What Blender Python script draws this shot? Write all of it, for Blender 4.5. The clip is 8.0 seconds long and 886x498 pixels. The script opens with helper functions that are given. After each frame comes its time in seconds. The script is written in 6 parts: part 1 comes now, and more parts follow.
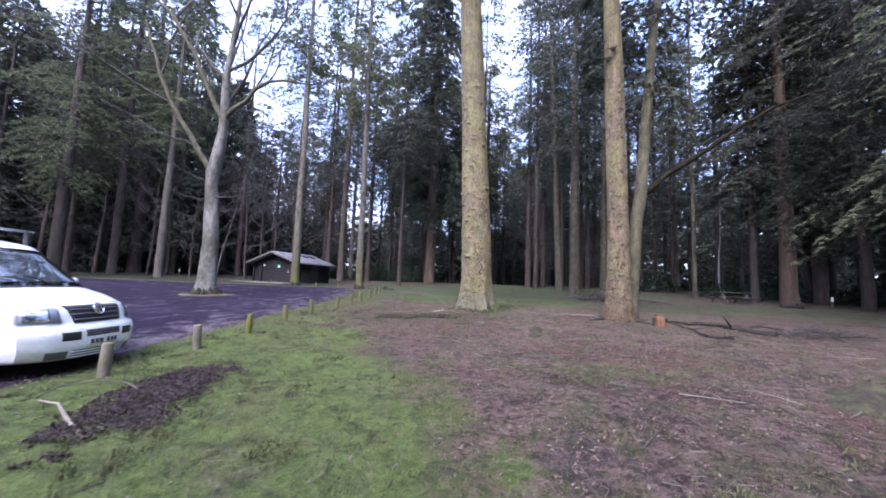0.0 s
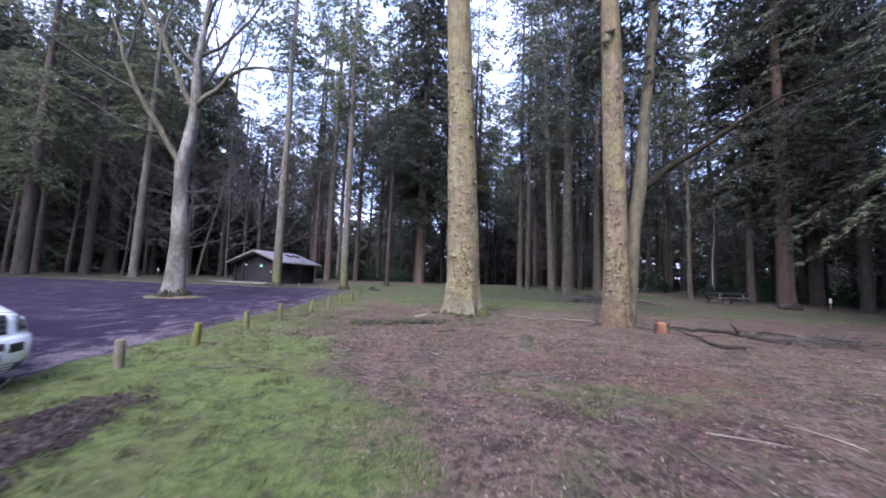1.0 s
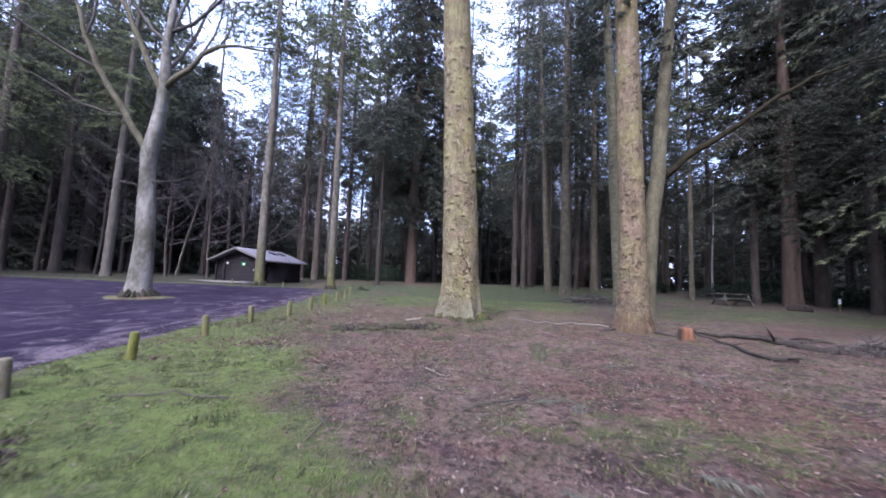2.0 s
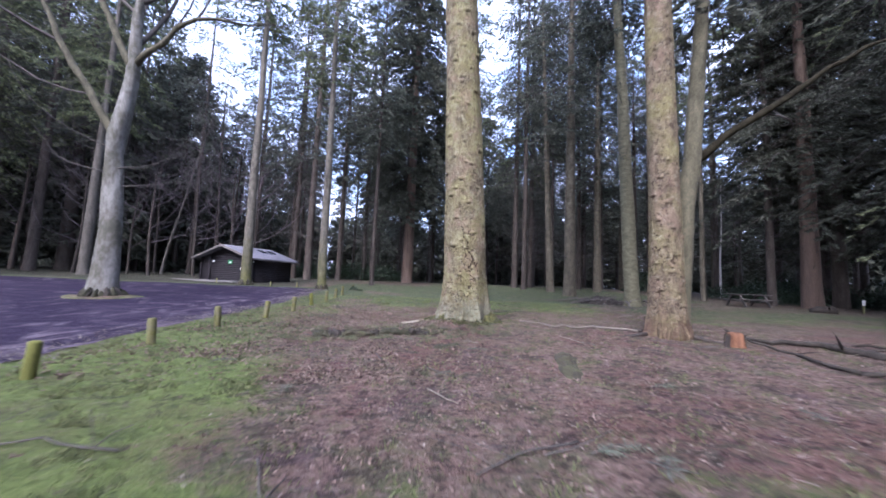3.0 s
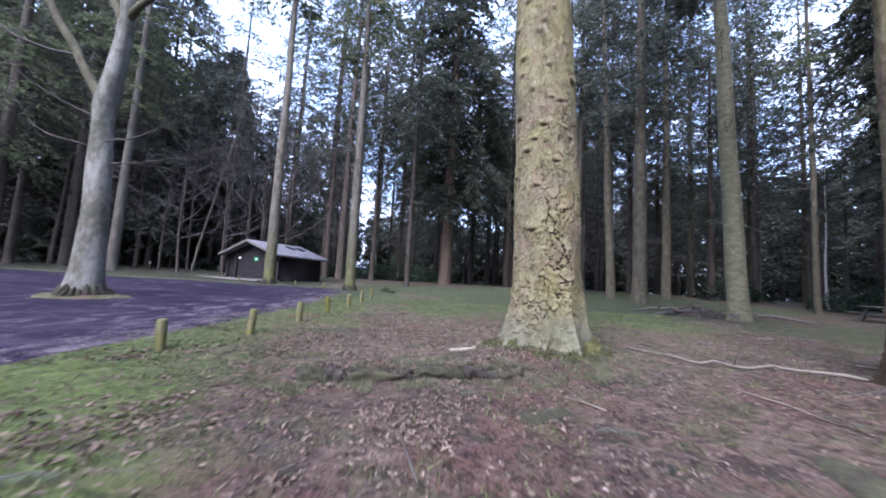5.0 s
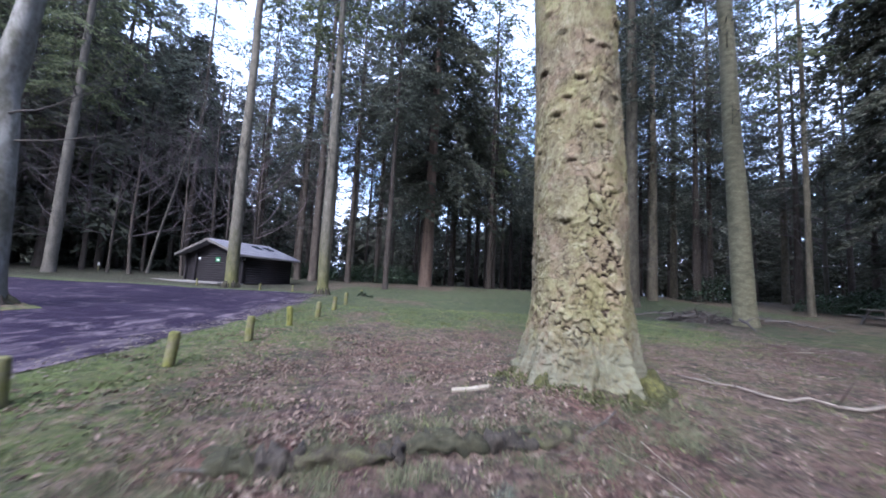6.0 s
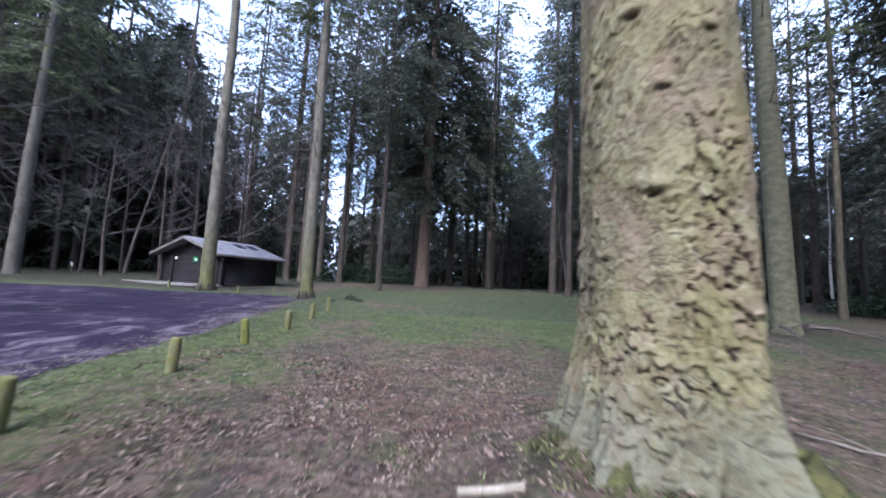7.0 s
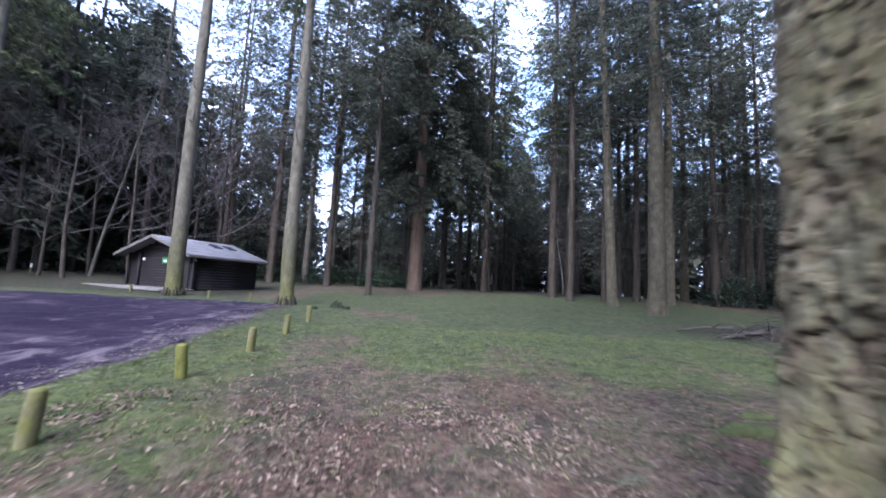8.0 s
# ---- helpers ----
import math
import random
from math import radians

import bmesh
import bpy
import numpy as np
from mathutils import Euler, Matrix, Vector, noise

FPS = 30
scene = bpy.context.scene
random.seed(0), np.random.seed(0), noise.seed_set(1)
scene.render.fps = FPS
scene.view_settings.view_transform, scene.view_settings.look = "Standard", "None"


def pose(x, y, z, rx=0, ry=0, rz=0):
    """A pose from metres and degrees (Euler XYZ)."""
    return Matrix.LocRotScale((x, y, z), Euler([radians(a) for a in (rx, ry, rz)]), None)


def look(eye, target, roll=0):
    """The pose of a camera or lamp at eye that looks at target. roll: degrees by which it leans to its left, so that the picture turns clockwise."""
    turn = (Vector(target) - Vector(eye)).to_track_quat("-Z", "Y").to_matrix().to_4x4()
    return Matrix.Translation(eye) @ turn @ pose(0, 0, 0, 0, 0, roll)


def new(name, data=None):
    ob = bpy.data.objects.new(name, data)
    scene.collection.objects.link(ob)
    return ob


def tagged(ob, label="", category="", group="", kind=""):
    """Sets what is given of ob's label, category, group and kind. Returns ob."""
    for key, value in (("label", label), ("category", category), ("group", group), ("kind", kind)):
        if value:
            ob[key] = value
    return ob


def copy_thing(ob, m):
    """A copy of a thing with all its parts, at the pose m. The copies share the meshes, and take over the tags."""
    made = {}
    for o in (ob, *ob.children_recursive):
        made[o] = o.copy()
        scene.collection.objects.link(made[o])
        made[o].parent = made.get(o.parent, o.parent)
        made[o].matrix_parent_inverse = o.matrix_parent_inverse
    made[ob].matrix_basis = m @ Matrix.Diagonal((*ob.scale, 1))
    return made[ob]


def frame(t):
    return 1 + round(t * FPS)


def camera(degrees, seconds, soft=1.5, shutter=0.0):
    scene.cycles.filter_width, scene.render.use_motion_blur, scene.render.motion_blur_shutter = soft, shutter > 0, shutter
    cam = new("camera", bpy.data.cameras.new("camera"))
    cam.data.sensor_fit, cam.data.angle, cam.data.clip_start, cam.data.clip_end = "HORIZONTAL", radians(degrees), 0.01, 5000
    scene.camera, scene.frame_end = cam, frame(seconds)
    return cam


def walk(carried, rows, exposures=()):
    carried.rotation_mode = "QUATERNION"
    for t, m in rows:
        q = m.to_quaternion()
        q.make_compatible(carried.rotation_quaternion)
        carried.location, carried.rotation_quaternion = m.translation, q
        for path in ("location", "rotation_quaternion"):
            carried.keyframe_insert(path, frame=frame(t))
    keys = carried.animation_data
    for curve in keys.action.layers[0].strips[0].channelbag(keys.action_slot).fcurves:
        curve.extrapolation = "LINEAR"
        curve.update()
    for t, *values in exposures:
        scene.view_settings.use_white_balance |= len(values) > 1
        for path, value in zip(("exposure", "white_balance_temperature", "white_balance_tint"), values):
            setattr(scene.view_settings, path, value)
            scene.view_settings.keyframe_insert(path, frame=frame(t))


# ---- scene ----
# ---------------- camera ----------------
cam = camera(99.3, 8.0, soft=1.7, shutter=0.7)
PATH = [
    (0, (0.145, 0.002, 1.542), (0.130, 2.192, 1.758), 2.2),
    (0.5, (0.349, 0.326, 1.594), (0.343, 2.515, 1.815), 2.2),
    (1, (0.441, 1.097, 1.667), (0.469, 3.287, 1.879), 2.2),
    (1.5, (0.406, 1.928, 1.676), (0.459, 4.117, 1.884), 2.3),
    (2.8, (0.299, 3.694, 1.617), (0.399, 5.882, 1.835), 2.2),
    (3, (0.279, 4.117, 1.577), (0.377, 6.305, 1.795), 2.4),
    (3.5, (0.197, 4.970, 1.576), (0.351, 7.152, 1.799), 2.4),
    (4, (0.063, 5.873, 1.612), (0.217, 8.056, 1.830), 2.4),
    (4.2, (-0.013, 6.265, 1.608), (0.053, 8.451, 1.839), 2.6),
    (4.5, (-0.059, 6.794, 1.614), (-0.143, 8.982, 1.827), 3.3),
    (4.7, (-0.075, 7.161, 1.620), (-0.204, 9.347, 1.832), 3.4),
    (5.8, (-0.424, 9.118, 1.715), (-0.418, 11.306, 1.942), 3.3),
    (6, (-0.479, 9.481, 1.761), (-0.461, 11.670, 1.987), 3.2),
    (6.5, (-0.427, 10.408, 1.828), (-0.411, 12.597, 2.055), 3.1),
    (7, (-0.465, 11.375, 1.907), (-0.431, 13.563, 2.127), 3),
    (7.5, (-0.608, 12.278, 1.977), (-0.539, 14.465, 2.211), 3.1),
    (8, (-0.741, 13.219, 2.038), (-0.652, 15.404, 2.270), 3),
]
walk(cam, [(t, look(eye, target, roll)) for t, eye, target, roll in PATH],
     exposures=[(0.0, 2.42, 5180, 26), (1.5, 2.42, 5190, 27), (4.5, 2.5, 5120, 22), (6.0, 2.49, 5060, 19), (7.5, 2.48, 5060, 17), (8.0, 2.62, 5080, 18)])

# ---------------- sky and sun ----------------
world = bpy.data.worlds.new("sky")
scene.world = world
world.use_nodes = True
wt = world.node_tree
wt.nodes.clear()
sky = wt.nodes.new("ShaderNodeTexSky")
sky.sky_type = "NISHITA"
sky.sun_disc = False
sky.sun_elevation = radians(46)
sky.sun_rotation = radians(206)
sky.dust_density = 6.0
sky.air_density = 1.2
back = wt.nodes.new("ShaderNodeBackground")
back.inputs["Strength"].default_value = 0.15
world_out = wt.nodes.new("ShaderNodeOutputWorld")
# broken white cloud all over the sky
sky_way = wt.nodes.new("ShaderNodeTexCoord")
cloud = wt.nodes.new("ShaderNodeTexNoise")
cloud.inputs["Scale"].default_value = 3.2
cloud.inputs["Detail"].default_value = 6.0
cloud.inputs["Roughness"].default_value = 0.6
cloud_amount = wt.nodes.new("ShaderNodeMapRange")
cloud_amount.inputs["From Min"].default_value = 0.36
cloud_amount.inputs["From Max"].default_value = 0.62
cloud_mix = wt.nodes.new("ShaderNodeMix")
cloud_mix.data_type = "RGBA"
cloud_mix.inputs[7].default_value = (3.3, 3.5, 3.95, 1.0)
wt.links.new(sky_way.outputs["Generated"], cloud.inputs["Vector"])
wt.links.new(cloud.outputs["Fac"], cloud_amount.inputs["Value"])
wt.links.new(cloud_amount.outputs["Result"], cloud_mix.inputs[0])
wt.links.new(sky.outputs[0], cloud_mix.inputs[6])
wt.links.new(cloud_mix.outputs[2], back.inputs[0])
wt.links.new(back.outputs[0], world_out.inputs[0])

sun_lamp = bpy.data.lights.new("sun", "SUN")
sun_lamp.energy = 0.85
sun_lamp.angle = radians(30)
sun_lamp.color = (1.0, 0.93, 0.82)
sun = new("sun", sun_lamp)
sun.matrix_world = look((-18, -25, 38), (0, 12, 0))


# ---------------- materials ----------------
def material(name, rough=0.8, metal=0.0, spec=0.3):
    m = bpy.data.materials.new(name)
    m.use_nodes = True
    nt = m.node_tree
    b = nt.nodes["Principled BSDF"]
    b.inputs["Roughness"].default_value = rough
    b.inputs["Metallic"].default_value = metal
    b.inputs["Specular IOR Level"].default_value = spec
    return m, nt, b


def noise_node(nt, vec, scale, detail=4.0, rough=0.6, distort=0.0):
    n = nt.nodes.new("ShaderNodeTexNoise")
    n.inputs["Scale"].default_value = scale
    n.inputs["Detail"].default_value = detail
    n.inputs["Roughness"].default_value = rough
    n.inputs["Distortion"].default_value = distort
    if vec is not None:
        nt.links.new(vec, n.inputs["Vector"])
    return n.outputs["Fac"]


def ramp(nt, fac, stops):
    r = nt.nodes.new("ShaderNodeValToRGB")
    els = r.color_ramp.elements
    while len(els) < len(stops):
        els.new(0.5)
    for e, (p, c) in zip(els, stops):
        e.position, e.color = p, (*c, 1.0)
    nt.links.new(fac, r.inputs["Fac"])
    return r.outputs["Color"]


def blend(nt, fac, a, b, mode="MIX"):
    n = nt.nodes.new("ShaderNodeMix")
    n.data_type, n.blend_type = "RGBA", mode
    for sock, v in ((n.inputs[0], fac), (n.inputs[6], a), (n.inputs[7], b)):
        if hasattr(v, "is_linked"):
            nt.links.new(v, sock)
        elif isinstance(v, (tuple, list)):
            sock.default_value = (*v, 1.0)
        else:
            sock.default_value = v
    return n.outputs[2]


def calc(nt, op, a, b=0.0, clamp=False):
    n = nt.nodes.new("ShaderNodeMath")
    n.operation, n.use_clamp = op, clamp
    for sock, v in zip(n.inputs, (a, b)):
        if hasattr(v, "is_linked"):
            nt.links.new(v, sock)
        else:
            sock.default_value = v
    return n.outputs[0]


def coords(nt, scale=(1, 1, 1), kind="Object"):
    tc = nt.nodes.new("ShaderNodeTexCoord")
    mp = nt.nodes.new("ShaderNodeMapping")
    mp.inputs["Scale"].default_value = scale
    nt.links.new(tc.outputs[kind], mp.inputs["Vector"])
    return mp.outputs["Vector"]


def bump(nt, b, height, strength=0.4, dist=0.02):
    n = nt.nodes.new("ShaderNodeBump")
    n.inputs["Strength"].default_value = strength
    n.inputs["Distance"].default_value = dist
    nt.links.new(height, n.inputs["Height"])
    nt.links.new(n.outputs["Normal"], b.inputs["Normal"])


def simple(name, stops, scale=(6, 6, 6), rough=0.8, metal=0.0, strength=0.3, dist=0.01, spec=0.3, fine=8.0, vary=0.25):
    """A surface with two scales of noise through a colour ramp, and fine relief."""
    m, nt, b = material(name, rough, metal, spec)
    v = coords(nt, scale)
    big, small = noise_node(nt, v, 1.0, 5, 0.65), noise_node(nt, v, fine, 4, 0.6)
    mix = calc(nt, "ADD", calc(nt, "MULTIPLY", big, 0.65), calc(nt, "MULTIPLY", small, 0.35))
    col = ramp(nt, mix, stops)
    info = nt.nodes.new("ShaderNodeObjectInfo")
    shade = calc(nt, "ADD", calc(nt, "MULTIPLY", info.outputs["Random"], vary), 1.0 - vary / 2)
    grey = nt.nodes.new("ShaderNodeCombineColor")
    for i in range(3):
        nt.links.new(shade, grey.inputs[i])
    nt.links.new(blend(nt, 1.0, col, grey.outputs[0], "MULTIPLY"), b.inputs["Base Color"])
    bump(nt, b, mix, strength, dist)
    return m


def leafy(name, dark, light, rough=0.85, thin=0.0):
    """Foliage: each leaf or spray takes its own tone."""
    m, nt, b = material(name, rough, 0.0, 0.1)
    geo = nt.nodes.new("ShaderNodeNewGeometry")
    info = nt.nodes.new("ShaderNodeObjectInfo")
    n = noise_node(nt, coords(nt, (0.35, 0.35, 0.35)), 1.0, 3)
    f = calc(nt, "ADD", calc(nt, "MULTIPLY", geo.outputs["Random Per Island"], 0.6), calc(nt, "MULTIPLY", n, 0.5))
    f = calc(nt, "ADD", f, calc(nt, "MULTIPLY", calc(nt, "SUBTRACT", info.outputs["Random"], 0.5), 0.3))
    col = ramp(nt, f, [(0.15, dark), (0.85, light)])
    nt.links.new(col, b.inputs["Base Color"])
    if thin:
        # light that shines through thin needles
        glow, mix = nt.nodes.new("ShaderNodeBsdfTranslucent"), nt.nodes.new("ShaderNodeMixShader")
        mix.inputs[0].default_value = thin
        nt.links.new(col, glow.inputs["Color"])
        nt.links.new(b.outputs[0], mix.inputs[1])
        nt.links.new(glow.outputs[0], mix.inputs[2])
        nt.links.new(mix.outputs[0], nt.nodes["Material Output"].inputs[0])
    return m


bark_conifer = simple("bark conifer", [(0.3, (0.019, 0.015, 0.012)), (0.5, (0.043, 0.035, 0.028)), (0.7, (0.073, 0.062, 0.05))],
                      (4, 4, 1.2), 0.9, strength=0.6, dist=0.03, vary=0.5)
bark_pale = simple("bark pale", [(0.3, (0.03, 0.028, 0.02)), (0.46, (0.08, 0.078, 0.058)), (0.54, (0.13, 0.125, 0.108)), (0.64, (0.2, 0.195, 0.175))],
                   (1.5, 1.5, 0.8), 0.85, strength=0.8, dist=0.05, fine=5.0, vary=0.1)
bark_mossy = simple("bark mossy limb", [(0.3, (0.028, 0.026, 0.015)), (0.5, (0.072, 0.067, 0.04)), (0.7, (0.13, 0.12, 0.075))],
                    (5, 5, 2), 0.9, strength=0.5, dist=0.015)
bark_olive = simple("olive-grey bark", [(0.3, (0.044, 0.041, 0.024)), (0.5, (0.1, 0.095, 0.057)), (0.7, (0.165, 0.155, 0.096))], (3, 3, 6), 0.9, strength=0.7, dist=0.03, vary=0.4)
bark_tan = simple("bark tan", [(0.3, (0.03, 0.026, 0.018)), (0.5, (0.075, 0.066, 0.045)), (0.7, (0.125, 0.112, 0.078))], (4, 4, 2.5), 0.9, strength=0.6, dist=0.03, vary=0.3)
bark_red = simple("bark red", [(0.3, (0.034, 0.024, 0.018)), (0.5, (0.085, 0.06, 0.044)), (0.7, (0.135, 0.1, 0.075))],
                  (5, 5, 0.6), 0.9, strength=0.6, dist=0.03)
bark_grey = simple("bark grey", [(0.3, (0.04, 0.036, 0.029)), (0.5, (0.09, 0.082, 0.066)), (0.7, (0.145, 0.134, 0.11))],
                   (4, 4, 1.2), 0.9, strength=0.5, dist=0.02, vary=0.2)
bark_birch = simple("bark birch", [(0.3, (0.144, 0.137, 0.122)), (0.5, (0.324, 0.31, 0.281)), (0.7, (0.432, 0.418, 0.389))],
                    (3, 3, 8), 0.7, strength=0.2)
twig_mat = simple("twigs", [(0.3, (0.0324, 0.0288, 0.0245)), (0.7, (0.0864, 0.0778, 0.067))], (4, 4, 4), 0.9)
twig_bare = simple("purplish bare twigs", [(0.3, (0.062, 0.05, 0.052)), (0.7, (0.135, 0.112, 0.116))], (4, 4, 4), 0.9)
needles = leafy("needles", (0.046, 0.051, 0.041), (0.126, 0.138, 0.102), 0.85, 0.35)
needles_tip = leafy("light-tipped needles", (0.05, 0.06, 0.038), (0.175, 0.192, 0.11), 0.85, 0.35)
needles_light = leafy("needles light", (0.055, 0.068, 0.038), (0.15, 0.17, 0.09), 0.85, 0.35)
wood_dark = simple("dark bough wood", [(0.3, (0.018, 0.015, 0.012)), (0.7, (0.05, 0.042, 0.034))], (4, 4, 4), 0.9)
limb_bark = simple("dark limb bark", [(0.3, (0.007, 0.006, 0.004)), (0.5, (0.018, 0.016, 0.01)), (0.7, (0.034, 0.031, 0.019))], (6, 6, 6), 0.95, strength=0.6, dist=0.02, spec=0.05)
needles_cedar = leafy("needles cedar", (0.03, 0.032, 0.026), (0.086, 0.093, 0.067), 0.85, 0.25)
leaves_bush = leafy("bush leaves", (0.016, 0.027, 0.016), (0.05, 0.074, 0.042), 0.5)


# ---------------- mesh helpers ----------------
class Form:
    """Collects vertices and faces of one mesh."""

    def __init__(self):
        self.v, self.f = [], []

    def add(self, verts, faces):
        n = len(self.v)
        self.v += [tuple(p) for p in verts]
        self.f += [tuple(i + n for i in f) for f in faces]
        return self

    def tube(self, pts, radii, sides=8, cap=True):
        pts = [Vector(p) for p in pts]
        n0, count = len(self.v), len(pts)
        side = None
        for i, p in enumerate(pts):
            d = (pts[min(i + 1, count - 1)] - pts[max(i - 1, 0)]).normalized()
            if side is None:
                side = d.orthogonal().normalized()
            else:
                side = (side - d * side.dot(d)).normalized()
            up = d.cross(side)
            for k in range(sides):
                a = 2 * math.pi * k / sides
                self.v.append(tuple(p + (side * math.cos(a) + up * math.sin(a)) * radii[i]))
        for i in range(count - 1):
            for k in range(sides):
                a, b = n0 + i * sides + k, n0 + i * sides + (k + 1) % sides
                self.f.append((a, b, b + sides, a + sides))
        if cap:
            self.f.append(tuple(n0 + k for k in reversed(range(sides))))
            self.f.append(tuple(n0 + (count - 1) * sides + k for k in range(sides)))
        return self

    def box(self, size, at=(0, 0, 0), turn=None, bev=0.0):
        x, y, z = (s / 2 for s in size)
        m = (turn or Matrix()).to_3x3()
        if bev <= 0:
            vs = [Vector((sx * x, sy * y, sz * z)) for sx in (-1, 1) for sy in (-1, 1) for sz in (-1, 1)]
            fs = [(0, 1, 3, 2), (4, 6, 7, 5), (0, 4, 5, 1), (2, 3, 7, 6), (0, 2, 6, 4), (1, 5, 7, 3)]
        else:
            bm = bmesh.new()
            bmesh.ops.create_cube(bm, size=1.0)
            bmesh.ops.scale(bm, vec=size, verts=bm.verts)
            bmesh.ops.bevel(bm, geom=bm.edges[:], offset=bev, segments=2, affect="EDGES", profile=0.5)
            bm.verts.index_update()
            vs = [v.co.copy() for v in bm.verts]
            fs = [tuple(v.index for v in f.verts) for f in bm.faces]
            bm.free()
        return self.add([m @ v + Vector(at) for v in vs], fs)

    def mesh(self, name, mat, smooth=True):
        me = bpy.data.meshes.new(name)
        me.from_pydata(self.v, [], self.f)
        me.polygons.foreach_set("use_smooth", [smooth] * len(me.polygons))
        me.materials.append(mat)
        me.update()
        return me


def part(name, form, mat, parent, label="", smooth=True, kind=""):
    ob = new(name, form.mesh(name, mat, smooth) if isinstance(form, Form) else form)
    ob.parent = parent
    return tagged(ob, label=label, kind=kind)


def holder(name, at, label, category, group="", kind=""):
    ob = new(name)
    ob.location = at
    return tagged(ob, label, category, group, kind)


def smooth_step(a, b, x):
    t = min(1.0, max(0.0, (x - a) / (b - a)))
    return t * t * (3 - 2 * t)


def along(knots, x):
    return float(np.interp(x, [k[0] for k in knots], [k[1] for k in knots]))


# ---------------- ground ----------------
def ground_z(x, y):
    z = -0.066 + 0.041 * max(y, -25.0)
    if y > 44:
        z = 1.738 + 0.5 * (1 - math.exp(-(y - 44) * 0.082))
    z += 0.13 * smooth_step(1.0, 5.5, x) * (1 - smooth_step(14, 22, y)) * smooth_step(-8, 2, y)
    z -= 0.05 * smooth_step(-3.5, -6.0, x)
    z += 0.16 * smooth_step(13, 18, x) * smooth_step(18, 24, y)
    # a little bank, held by a rotten log
    bank_y = 12.46 + 0.27 * (x + 0.7) + 0.1 * noise.noise((x * 2.0, 0, 8))
    z += 0.13 * smooth_step(bank_y - 0.05, bank_y + 0.14, y) * (1 - smooth_step(bank_y + 0.3, bank_y + 2.0, y)) * smooth_step(-2.6, -1.7, x) * (1 - smooth_step(0.4, 1.3, x))
    # the mound on which the great trunk stands
    z += 0.34 * math.exp(-((x - 1.36) ** 2 + (y - 14.25) ** 2) / 1.21)
    near = 1 - smooth_step(40, 70, abs(y))
    z += near * (0.06 * noise.noise((x * 0.23, y * 0.23, 0.3)) + 0.028 * noise.noise((x * 1.1, y * 1.1, 5.0)) + 0.02 * noise.noise((x * 3.3, y * 3.3, 2.0)))
    return z


def edge_wobble(y):
    return 0.5 * noise.noise((0.0, y * 0.3, 9.0)) + 0.25 * noise.noise((0.0, y * 1.3, 3.0)) + 0.12 * noise.noise((0.0, y * 4.0, 3.0))


TAR_EDGE, TAR_FAR, TAR_LEFT, TAR_NEAR = -5.35, 29.0, -60.0, -30.0


def tar_edge(y):
    return TAR_EDGE + edge_wobble(y) + 0.9 * smooth_step(20, 29, y) * -1.0


def in_tar(x, y, margin=0.0):
    return x < tar_edge(y) - margin and y < TAR_FAR + 0.5 * noise.noise((x * 0.2, 0, 2)) - margin


def litter_amount(x, y):
    """1 on bare needle litter, 0 on grass."""
    n = 0.9 * noise.noise((x * 0.35, y * 0.35, 1.0)) + 0.45 * noise.noise((x * 1.3, y * 1.3, 4.0))
    bx = along([(-10, 3.0), (0, 1.6), (2.7, 0.7), (6, -0.5), (9.2, -1.8), (12, -2.5), (16, -2.6), (20, -2.2), (26, -3.0), (34, -4)], y)
    lit = smooth_step(-1.5, 1.4, x - bx + n * 1.5)
    e = math.hypot((x - 3.0) / 8.5, (y - 23.3) / 5.6)
    clear = 1 - smooth_step(0.6, 1.15, e + 0.35 * n)
    e2 = math.hypot((x - 16.0) / 10.0, (y - 20.0) / 5.0)
    clear = max(clear, 0.75 * (1 - smooth_step(0.6, 1.1, e2 + 0.4 * n)))
    lit *= 1 - 0.92 * clear
    beyond = 0.1 + 0.9 * smooth_step(47, 52, y + n) if -7 < x < 20 else 1.0
    lit = max(lit, beyond * smooth_step(29, 33, y + n))
    if -7 < x < 20:
        lit *= 1 - 0.85 * smooth_step(26, 29, y) * (1 - smooth_step(47, 52, y + 2 * n))
    # drifts of leaves and bare soil in the grass, thin grass in the litter
    drift = noise.noise((x * 0.55 + 7, y * 0.55, 6.0)) + 0.6 * noise.noise((x * 1.9, y * 1.9, 2.0))
    near_posts = smooth_step(9, 13, y) * (1 - smooth_step(22, 27, y)) * smooth_step(-5.2, -3.4, x)
    lit += (0.3 + 0.25 * near_posts) * smooth_step(0.0, 0.7, drift) - 0.4 * smooth_step(0.1, 0.7, -drift)
    lit += 0.12 * smooth_step(10, 15, y) * (1 - lit)
    lit += 0.45 * near_posts * (1 - lit) * (1 - clear)
    # reddish needle litter under the large fluted conifer
    lit += 0.75 * (1 - smooth_step(0.55, 1.1, math.hypot((x + 3.0) / 6.5, (y - 43.5) / 6.5) + 0.5 * n))
    return min(1.0, max(0.0, lit))


